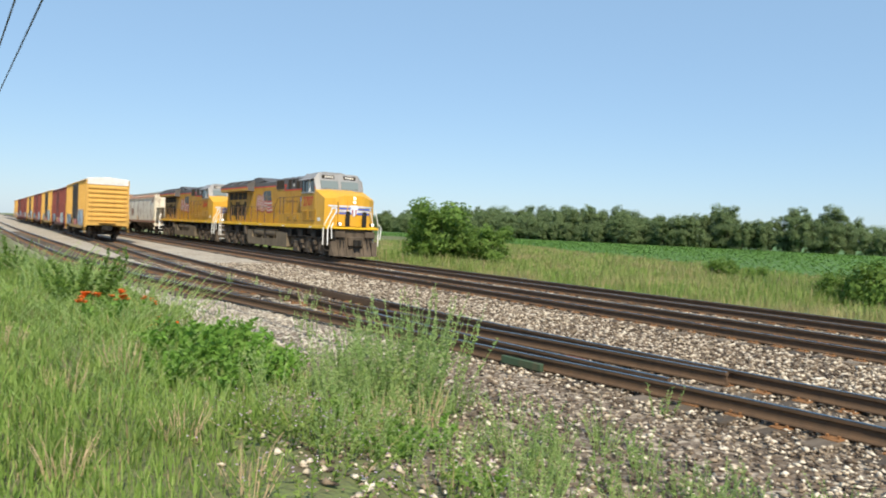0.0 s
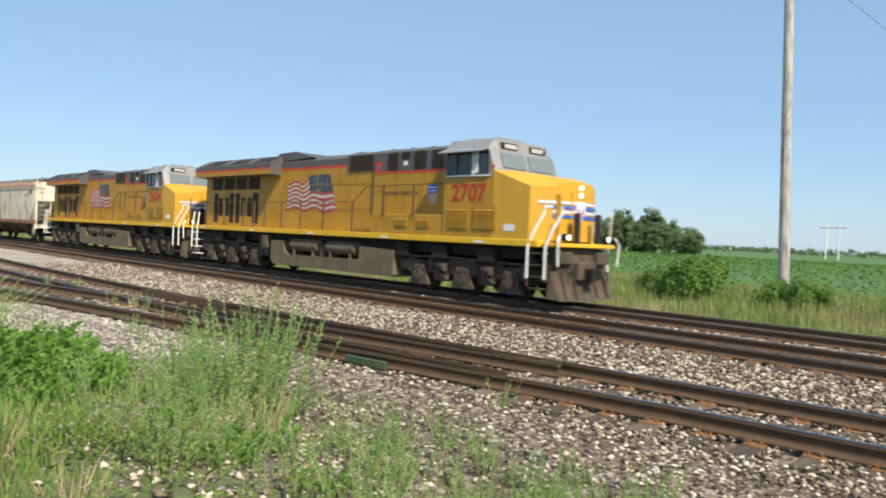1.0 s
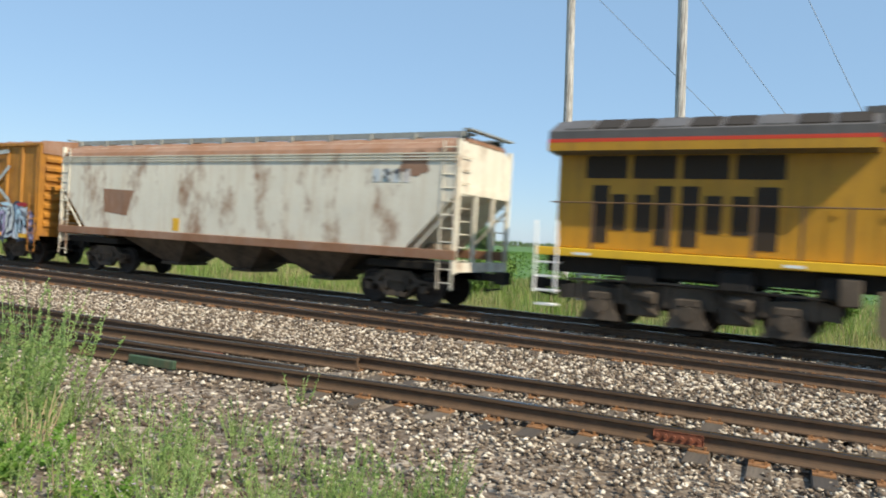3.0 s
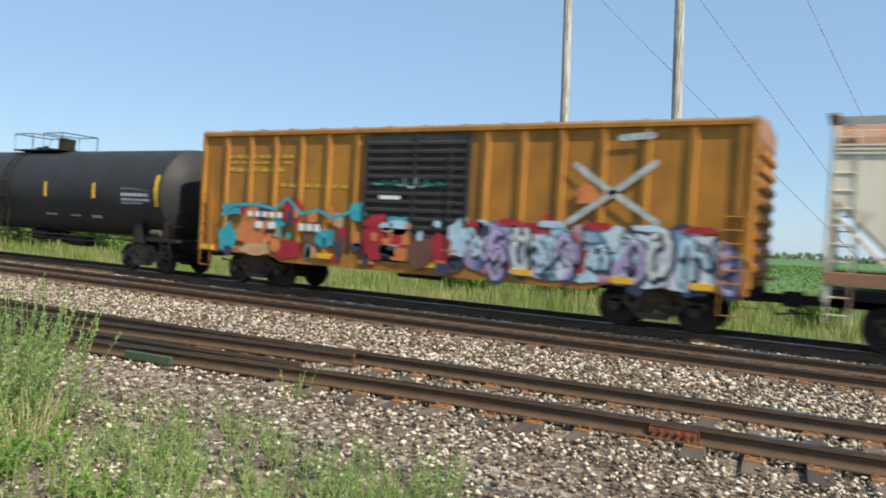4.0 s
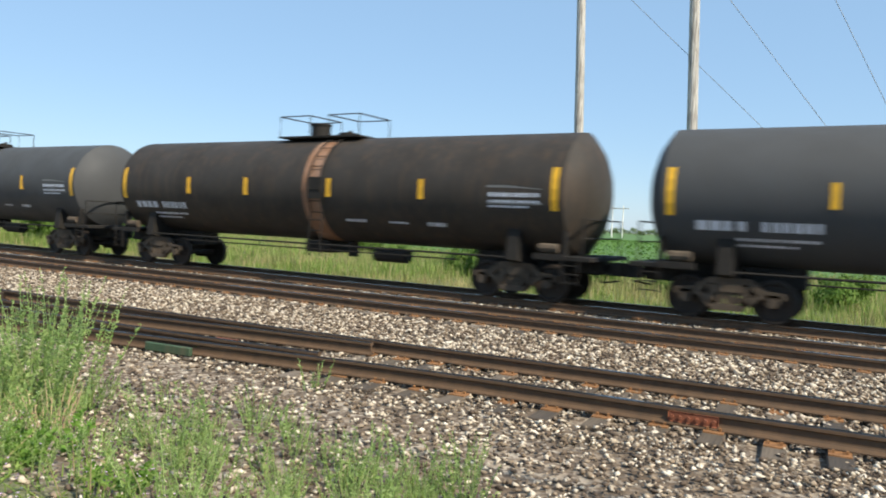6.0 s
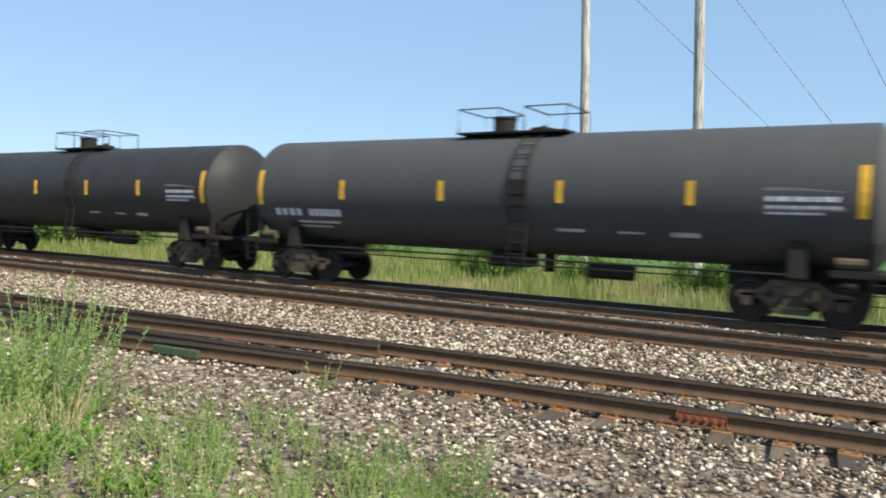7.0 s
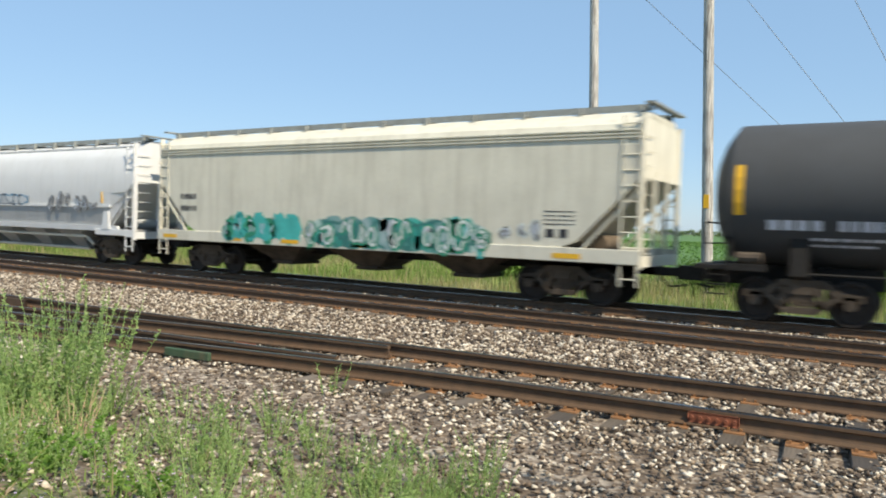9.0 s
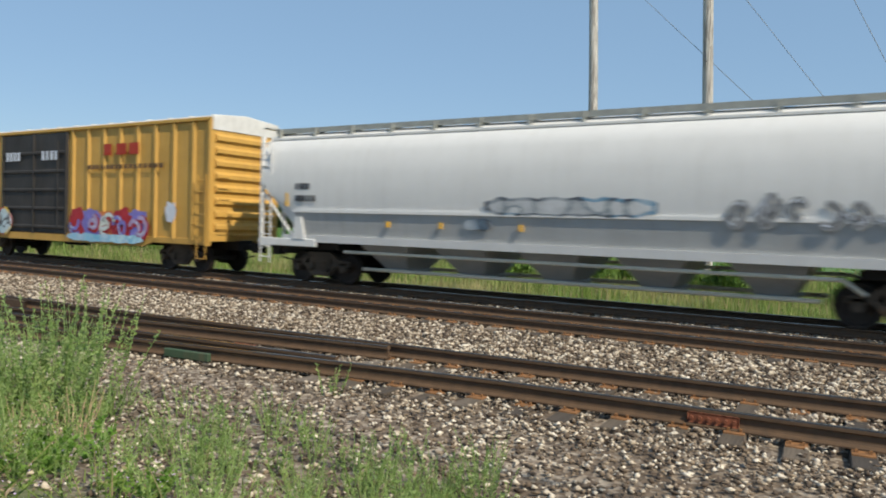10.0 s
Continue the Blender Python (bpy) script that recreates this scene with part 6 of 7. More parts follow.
hopper_3 = covered_hopper(9.5, (HOPPERWHITE, HOPPERWHITE, HOPPERLOW_SHADED, ROOFRAIL), "long smooth white covered hopper car, lower side greyed as if shaded", True, 5, 4.62, 3)
boxcar_1 = boxcar(8.0, 4.58, (BOXOCHRE, HOPPERTOP, BOXOCHRE), "ochre boxcar covered in colourful spray paint with a black door", (-1.75, 1.45), DOORBLACK)
boxcar_2 = boxcar(8.3, 5.13, (BOXYELLOW, ROOFWHITE, BOXYELLOW), "tall yellow boxcar with a black door and a blue spray-painted patch", (-4.4, 0.25), DOORBLACK, door_ribs=5)
tanks = []
for i in range(6):
    coat = (TANKBLACK, TANKGREYISH, TANKBROWN, TANKGREYISH, TANKBLACK, TANKGREYISH)[i]
    word = "black tank car with rust-brown stains" if i == 2 else "faded charcoal tank car with yellow reflective strips" if coat is TANKGREYISH else "black cylindrical tank car with yellow reflective strips"
    far_set = (-4.7, -2.15, 1.1, 4.2)
    tanks.append(tank_car(coat, word, i == 2, i, 0.7 if i in (0, 5) else -0.55, far_set if i in (2, 5) else (-4.75, -1.6, 1.9, 4.7) if i == 0 else (-4.8, -1.55, 1.72, 4.7)))

# sprayed and stencilled marks
SPRAYS = {n: plain("spray_" + n, c, 0.6, 0.0, 0.22, 3) for n, c in (("pale_blue", (0.42, 0.60, 0.70)), ("lilac", (0.40, 0.32, 0.52)), ("night_blue", (0.035, 0.05, 0.09)), ("cyan", (0.04, 0.36, 0.42)), ("orange", (0.62, 0.20, 0.06)), ("crimson", (0.38, 0.02, 0.03)), ("brown", (0.14, 0.065, 0.04)), ("peach", (0.55, 0.33, 0.18)), ("green", (0.03, 0.26, 0.15)), ("sea_green", (0.06, 0.42, 0.38)), ("milk", (0.62, 0.66, 0.62)), ("violet", (0.20, 0.18, 0.52)), ("grey", (0.30, 0.31, 0.32)))}


def patch(parent, x, z, w, h, y, seed, colour):
    g = Build()
    blob(g, x, z, w, h, y, seed)
    return part("sprayed_patch", g, SPRAYS[colour], parent)


# ochre boxcar: loose fields of colour, and a row of pale fat forms
for k, (x, z, w, h, colour) in enumerate(((-6.55, 2.25, 0.9, 0.35, "cyan"), (-6.75, 1.35, 0.8, 0.7, "cyan"), (-5.65, 1.68, 1.25, 1.3, "orange"), (-5.6, 1.1, 1.2, 0.35, "peach"), (-4.2, 2.25, 0.7, 0.7, "crimson"), (-4.35, 1.15, 1.1, 0.55, "crimson"), (-4.75, 1.75, 0.35, 0.7, "cyan"), (-3.55, 1.6, 0.5, 1.35, "brown"), (-3.0, 1.55, 0.7, 0.5, "cyan"), (-2.45, 1.65, 0.45, 1.2, "brown"), (-1.9, 2.3, 0.55, 0.55, "cyan"))):
    patch(boxcar_1, x, z, w, h, -1.522 - 0.003 * (k % 4), 60 + k, colour)
for k, (x, z, w, h, colour) in enumerate(((-1.25, 1.7, 0.7, 1.2, "crimson"), (-0.5, 1.5, 0.7, 1.0, "orange"), (0.15, 1.3, 0.8, 0.8, "brown"), (0.75, 1.5, 0.6, 0.8, "crimson"), (1.2, 1.75, 0.55, 0.9, "pale_blue"), (-0.55, 2.0, 0.7, 0.5, "cyan"))):
    patch(boxcar_1, x, z, w, h, -1.566 - 0.003 * (k % 4), 80 + k, colour)
g = Build()
ribbon(g, [(-7.0, 2.05), (-6.5, 2.38), (-5.6, 2.42), (-4.9, 2.3), (-4.4, 2.62), (-3.9, 2.2), (-3.3, 2.32), (-2.7, 2.12), (-2.0, 2.35)], 0.10, -1.538)
part("sprayed_line", g, SPRAYS["cyan"], boxcar_1, "teal sprayed line over the colours")
painted(boxcar_1, "spray_paint", 1.1, 7.85, 0.92, 2.25, -1.521, 9, 3, SPRAY_MIX, "pale blue and violet spray-painted shapes")
rs = random.Random(77)
for k in range(26):
    patch(boxcar_1, rs.uniform(1.3, 7.7), rs.uniform(0.95, 2.15), rs.uniform(0.15, 0.6), rs.uniform(0.15, 0.7), -1.5245 - 0.001 * (k % 4), 100 + k, rs.choice(("night_blue", "lilac", "night_blue", "pale_blue", "crimson", "milk")))
for k in range(30):
    patch(boxcar_1, rs.uniform(-7.0, -1.9), rs.uniform(0.95, 2.3), rs.uniform(0.08, 0.45), rs.uniform(0.08, 0.5), -1.533 - 0.001 * (k % 3), 400 + k, rs.choice(("cyan", "brown", "peach", "crimson", "orange", "night_blue")))
for k in range(24):
    patch(boxcar_1, rs.uniform(-1.6, 1.4), rs.uniform(0.95, 2.1), rs.uniform(0.1, 0.6), rs.uniform(0.06, 0.3), -1.577 - 0.001 * (k % 3), 500 + k, rs.choice(("cyan", "brown", "peach", "crimson", "orange", "night_blue", "pale_blue")))
throw_up(boxcar_1, 1.15, 7.85, 0.88, 2.2, -1.529, (2, 3, 2, 3, 2, 2, 3, 2, 3, 2), (SPRAYS["pale_blue"], SPRAYS["lilac"], SPRAYS["milk"], SPRAYS["pale_blue"], SPRAYS["lilac"]), SPRAYS["night_blue"], 5, 0.13)
for k in range(5):
    patch(boxcar_1, 2.6 + 1.1 * k, 2.22, 0.7, 0.16, -1.545, 120 + k, ("crimson", "pale_blue")[k % 2])
patch(boxcar_1, 4.5, 2.95, 0.5, 0.5, -1.523, 140, "orange")
g = Build()
for st in ([(4.2, 3.6), (4.9, 3.1), (6.1, 2.35)], [(6.0, 3.65), (5.1, 3.0), (4.1, 2.3)], [(5.2, 4.2), (5.9, 4.25)]):
    ribbon(g, st, 0.15, -1.538)
part("spray_cross", g, SPRAY_DUSK, boxcar_1, "pale blue sprayed cross")
scrawl(boxcar_1, -1.3, 1.0, 3.0, 3.25, -1.57, 7, 33, SPRAY_TEAL, 0.06)
part("white_tag", Build().box(-1.2, -0.55, -1.572, -1.566, 2.68, 2.78), WHITE, boxcar_1)
g = Build()
bars(g, -6.9, -4.2, 3.78, 0.10, -1.45, 9, 1)
bars(g, -6.8, -4.3, 3.62, 0.06, -1.45, 6, 12)
bars(g, -6.9, -4.6, 3.38, 0.12, -1.45, 7, 2)
bars(g, -4.8, -2.3, 2.95, 0.10, -1.45, 8, 3)
part("faded_paint_lettering", g, FADED, boxcar_1, "faded yellow lettering")["kind"] = "stuff"
g = Build()
bars(g, -5.9, -4.5, 2.05, 0.16, -1.56, 5, 3)
bars(g, -5.6, -4.6, 1.72, 0.2, -1.56, 2, 4)
bars(g, -3.9, -3.1, 1.72, 0.2, -1.56, 3, 5)
part("white_marks", g, WHITE, boxcar_1)
for x in (-7.6, -3.0, 0.5, 3.0, 5.4, 7.1):
    part("reflector", Build().box(x - 0.25, x + 0.25, -1.56, -1.49, 0.98, 1.12), MARKYELLOW, boxcar_1, "small yellow reflector")

for k in range(6):
    patch(hopper_2, -4.75 + 0.42 * k, 1.5 + 0.12 * (k % 2), 0.55, 0.8, -1.563 - 0.002 * (k % 2), 200 + k, ("green", "sea_green")[k % 2])
throw_up(hopper_2, -5.1, -2.6, 1.15, 2.0, -1.570, (2, 2, 3, 2, 2), (SPRAYS["green"], SPRAYS["sea_green"]), SPRAYS["sea_green"], 6, 0.17)
patch(hopper_2, -2.1, 1.55, 0.75, 0.95, -1.564, 220, "sea_green")
painted(hopper_2, "spray_paint", -1.55, 4.6, 1.08, 1.98, -1.562, 9, 7, SPRAY_TEAL, "teal and white spray-painted shapes")
rs = random.Random(31)
for k in range(16):
    patch(hopper_2, -1.4 + 0.38 * k, rs.uniform(1.2, 1.8), rs.uniform(0.12, 0.35), rs.uniform(0.25, 0.6), -1.565 - 0.001 * (k % 3), 230 + k, rs.choice(("green", "milk", "sea_green", "milk")))
throw_up(hopper_2, -1.6, 4.65, 1.08, 2.05, -1.572, (2, 2, 1, 2, 2, 2, 1, 2, 2, 2, 2), (SPRAYS["milk"],), SPRAYS["green"], 7, 0.07, 0.02)
throw_up(hopper_2, 4.75, 6.05, 1.5, 1.95, -1.524, (2, 1, 2), (SPRAYS["grey"],), SPRAYS["milk"], 8, 0.07, 0.0)
g = Build()
bars(g, -7.2, -6.4, 2.42, 0.17, -1.523, 4, 1)
bars(g, -7.2, -6.4, 2.03, 0.17, -1.523, 5, 2)
bars(g, 6.05, 6.75, 1.6, 0.2, -1.523, 2, 4)
for i in range(4):
    bars(g, 6.0, 6.8, 1.9 + i * 0.1, 0.03, -1.523, 6, 20 + i)
part("stencilling", g, GRAFDARK, hopper_2)["kind"] = "stuff"
for x in (-7.7, -4.6, -2.2, 0.5, 3.4, 6.6):
    part("reflector", Build().box(x - 0.35, x + 0.35, -1.566, -1.55, 1.12, 1.24), MARKYELLOW, hopper_2, "small yellow reflector")

g = Build()
bars(g, -8.0, -7.4, 2.75, 0.18, -1.556, 4, 1)
bars(g, -8.0, -7.2, 2.4, 0.18, -1.556, 5, 2)
part("stencilling", g, GRAFDARK, hopper_3)["kind"] = "stuff"
painted(hopper_3, "spray_paint", -1.5, 2.6, 2.16, 2.48, -1.563, 6, 8, SPRAY_GREYBLUE, "grey and blue spray-painted shapes", SPRAY_DUSKBLUE)
painted(hopper_3, "spray_patch", -2.2, -1.4, 1.72, 2.0, -1.525, 2, 18, SPRAY_DUSKBLUE, "dull blue sprayed patch")
throw_up(hopper_3, 4.0, 7.5, 1.95, 2.62, -1.572, (2, 2, 1, 2, 2, 1), (SCRAWL,), SPRAYS["grey"], 9, 0.06, 0.0)
for x in (-8.35, -4.6, -2.9, -0.6, 7.6):
    part("reflector", Build().box(x - 0.04, x + 0.04, -1.56, -1.5, 2.25 if abs(x) > 7 else 1.72, 2.65 if abs(x) > 7 else 1.88), MARKYELLOW, hopper_3, "small yellow reflector")

g = Build()
blob(g, 6.9, 3.75, 0.9, 0.7, -1.526, 3)
part("rust_patch", g, HOPPERTOP, hopper_1)
g = Build()
bars(g, 5.6, 6.9, 3.25, 0.35, -1.524, 4, 6)
part("spray_tag", g, SPRAY_PALE, hopper_1, "white sprayed tag")
g = Build()
g.prism([(-5.7, 2.1), (-4.5, 2.0), (-4.2, 2.85), (-5.8, 2.9)], "y", -1.524, -1.518)
part("brown_emblem", g, HOPPERTOP, hopper_1, "faded brown emblem")
g = Build()
g.box(-2.2, -1.9, -1.53, -1.52, 1.6, 2.0)
part("yellow_reflectors", g, MARKYELLOW, hopper_1)

for k in range(5):
    patch(boxcar_2, 1.0 + 0.9 * k, 1.5, 1.15, 1.15, -1.535 - 0.003 * (k % 2), 300 + k, ("crimson", "violet", "orange")[k % 3])
throw_up(boxcar_2, 0.5, 5.1, 1.0, 2.0, -1.556, (2, 2, 3, 2, 2), (SPRAYS["violet"], SPRAYS["lilac"], SPRAYS["milk"]), SPRAYS["crimson"], 10, 0.15)
painted(boxcar_2, "spray_base", 0.4, 5.0, 0.85, 1.15, -1.575, 5, 11, SPRAY_SKY, "sky-blue sprayed base")
painted(boxcar_2, "spray_on_door", -8.0, -3.6, 0.95, 2.0, -1.58, 5, 12, SPRAY_PALE, "sprayed shapes by the door", SPRAY_FLAME)
g = Build()
bars(g, 2.6, 4.8, 4.0, 0.4, -1.53, 3, 1)
part("red_logo", g, NUMRED, boxcar_2, "dark red painted logo shape")
g = Build()
bars(g, 1.6, 6.0, 3.5, 0.16, -1.53, 16, 2)
part("lettering", g, RAILPOST, boxcar_2, "small brown lettering")
g = Build()
bars(g, -4.0, -2.9, 3.9, 0.35, -1.58, 4, 3)
bars(g, -1.4, -0.2, 3.9, 0.35, -1.58, 4, 4)
blob(g, 6.4, 2.0, 0.6, 0.7, -1.53, 9)
part("white_marks", g, PALE, boxcar_2)

# the cars that stand on the siding
PARK = [(BOXYELLOW, ROOFWHITE), (BOXRED, ROOFWHITE), (BOXYELLOW, ROOFWHITE), (BOXRED, ROOFWHITE), (BOXYELLOW, ROOFWHITE), (BOXRED, ROOFWHITE), (BOXRED, ROOFWHITE), (BOXYELLOW, ROOFWHITE)]
park_x = -62.0
for i, (sm, rm) in enumerate(PARK):
    word = "yellow" if sm is BOXYELLOW else "dark red"
    bc = boxcar(8.2, 4.62 if i != 1 else 4.5, (sm, rm, sm), word + " boxcar with sprayed lower sides parked on the siding", (-1.9, 1.6), DOORBLACK if i % 2 == 0 else sm, group="parked boxcars")
    for x0, x1, z1, m in ((-7.0 + i % 3, -2.4, 1.9, SPRAY_DUSKBLUE), (-1.5, 2.2 + i % 2, 1.5, SPRAY_FLAME), (3.0, 6.9, 2.3 - 0.3 * (i % 2), SPRAY_PALE if i % 3 else SPRAY_MIX)):
        painted(bc, "spray_paint", x0, x1, 1.0, z1, -1.56, 4, 40 + i + int(x1), m, "spray-painted shapes")
    xc = park_x - 8.2
    ya, yb = smooth_at(C_LINE, xc - 6), smooth_at(C_LINE, xc + 6)
    bc.matrix_world = pose(xc, (ya + yb) / 2, 0, 0, 0, math.degrees(math.atan2(yb - ya, 12)))
    park_x -= 17.4

# ---- grass, weeds and stones ----
def zs_of(x, y):
    return np.array([ground_z(a, b) for a, b in zip(x, y)])


def blades(rng, x, y, z, h, w, bend=0.45):
    """Blades of grass: three-segment strips that taper and bend over."""
    n = len(x)
    a = rng.uniform(0, 6.2832, n)
    d = np.stack([np.cos(a), np.sin(a), np.zeros(n)], 1)
    s = np.stack([-np.sin(a), np.cos(a), np.zeros(n)], 1)
    p = np.stack([x, y, z], 1)
    k = bend * (0.3 + rng.random(n))
    out = []
    for u, wd in ((0.0, 1.0), (0.5, 0.8), (0.82, 0.45)):
        c = p + d * (h * k * u * u)[:, None] + np.array([0, 0, 1]) * (h * u * (1 - 0.25 * k * u))[:, None]
        out += [c - s * (w * wd / 2)[:, None], c + s * (w * wd / 2)[:, None]]
    out.append(p + d * (h * k)[:, None] + np.array([0, 0, 1]) * (h * (1 - 0.3 * k))[:, None])
    v = np.stack(out, 1).reshape(-1, 3)
    i = np.arange(n) * 7
    f = np.concatenate([np.stack([i + a0, i + b0, i + c0], 1) for a0, b0, c0 in ((0, 1, 3), (0, 3, 2), (2, 3, 5), (2, 5, 4), (4, 5, 6))])
    return v, f


def near_grass():
    rng = np.random.default_rng(11)
    n = 140000
    x = -2.2 - 30 * rng.random(n) ** 1.5
    y = rng.uniform(-20.5, -12.9, n)
    # it goes on, thinner, behind and beside the standpoint
    x[90000:] = 7 - 24 * rng.random(50000)
    y[90000:] = -17.0 - 9 * rng.random(50000) ** 1.4
    # thick on the bank, thin on the gravel
    edge = np.where(x < -9.0, -13.9 - 0.03 * (-9 - x), -13.9 - 0.55 * (x + 9.0))
    wob = np.array([noise.noise((a * 0.8, b * 0.8, 2)) for a, b in zip(x, y)])
    keep = (y + 0.9 * wob < edge) | (rng.random(n) < 0.05)
    keep &= (np.hypot(x, y + 17.68) > 1.6)
    # the thick growth thins out towards the standpoint
    keep &= (np.arange(n) >= 90000) | (rng.random(n) < (-2.2 - x) / 2.3 + 0.5 * wob)
    keep &= (rng.random(n) > (x + 6.0) / 13.0) & (rng.random(n) > (-19.0 - y) / 6.5)
    bare = np.array([noise.noise((a * 0.45, b * 0.45, 9)) for a, b in zip(x, y)])
    keep &= (bare < 0.42) | (rng.random(n) < 0.25)
    x, y, wob = x[keep], y[keep], wob[keep]
    dist = np.hypot(x, y + 17.68)
    h = (0.10 + 0.22 * rng.random(len(x)) ** 1.7) * (1 + 0.55 * wob)
    w = 0.005 + 0.0009 * dist + 0.004 * rng.random(len(x))
    v, f = blades(rng, x, y, zs_of(x, y) - 0.02, h, w)
    tagged(new("near_grass", raw_mesh("near_grass", v, f, GRASS)), "long bright green grass on the bank", "grass", kind="stuff")


near_grass()


def far_grass():
    rng = np.random.default_rng(12)
    n = 115000
    x = 12 - 130 * rng.random(n) ** 1.2
    lim = 28 + np.clip((-20 - x) * 0.42, 0, 60)
    y = 3.3 + (lim - 2.0) * rng.random(n) ** 1.35
    wob = np.array([noise.noise((a * 0.22, b * 0.22, 6)) for a, b in zip(x, y)])
    dist = np.hypot(x, y + 17.68)
    tall = np.clip((y - 3.0) / 4.0, 0.25, 1.0)
    h = (0.30 + 0.5 * rng.random(n)) * tall * (1 + 0.7 * wob)
    w = 0.007 + 0.0007 * dist
    v, f = blades(rng, x, y, zs_of(x, y) - 0.03, h, w, 0.35)
    tagged(new("verge_grass", raw_mesh("verge_grass", v, f, FARGRASS)), "tall green and straw-coloured grass beyond the tracks", "grass", kind="stuff")


far_grass()


def ballast():
    rng = np.random.default_rng(13)
    n = 205000
    x = 4 - 40 * rng.random(n) ** 1.45
    y = -15.8 + 1.0 * rng.normal(size=n) * (rng.random(n) < 0.08) + 18.6 * rng.random(n)
    x[190000:] = 4 + 12 * rng.random(15000) ** 1.6 - 1.0
    y = np.minimum(y, 2.95)
    wob = np.array([noise.noise((a * 0.5, b * 0.5, 7)) for a, b in zip(x, y)])
    # fewer stones on the trodden strip in front of the siding
    dens = np.where(y < -11.0, 0.66 + 0.5 * wob, 1.0)
    dens = np.where(y < -14.2, 0.35 + 0.4 * wob, dens)
    keep = rng.random(n) < dens
    # some tie ends of the siding lie bare
    k = np.round((x + 90) / 0.56)
    cy = np.array([smooth_at(C_LINE, a) for a in x])
    keep &= ~((np.abs(x + 90 - 0.56 * k) < 0.135) & (np.mod(k * 7, 10) < 6) & (y > cy - 1.4) & (y < cy - 0.72) & (x > -7))
    x, y = x[keep], y[keep]
    n = len(x)
    s = (0.012 + 0.022 * rng.random(n) ** 1.6) * (1 + 0.25 * (y > -8.5))
    base = np.array([[1, 0, 0], [-1, 0, 0], [0, 1, 0], [0, -1, 0], [0, 0, 1], [0, 0, -1]], dtype=float)
    v = base[None] * (0.7 + 0.6 * rng.random((n, 6, 1))) + 0.22 * rng.normal(size=(n, 6, 3))
    v *= np.stack([s * 1.55, s * 0.95, s * 0.7], 1)[:, None, :]
    a = rng.uniform(0, 6.28, n)
    ca, sa = np.cos(a)[:, None], np.sin(a)[:, None]
    vx, vy = v[:, :, 0] * ca - v[:, :, 1] * sa, v[:, :, 0] * sa + v[:, :, 1] * ca
    v = np.stack([vx + x[:, None], vy + y[:, None], v[:, :, 2] + (zs_of(x, y) + s * 0.35 + 0.015 + 0.035 * rng.random(n) * (y > -11.2))[:, None]], 2).reshape(-1, 3)
    i = np.arange(n) * 6
    f = np.concatenate([np.stack([i + p, i + q, i + r], 1) for p, q, r in ((0, 2, 4), (2, 1, 4), (1, 3, 4), (3, 0, 4), (2, 0, 5), (1, 2, 5), (3, 1, 5), (0, 3, 5))])
    tagged(new("ballast_stones", raw_mesh("ballast_stones", v, f, STONE)), "loose pale grey and brown ballast stones", "gravel", kind="stuff")


ballast()


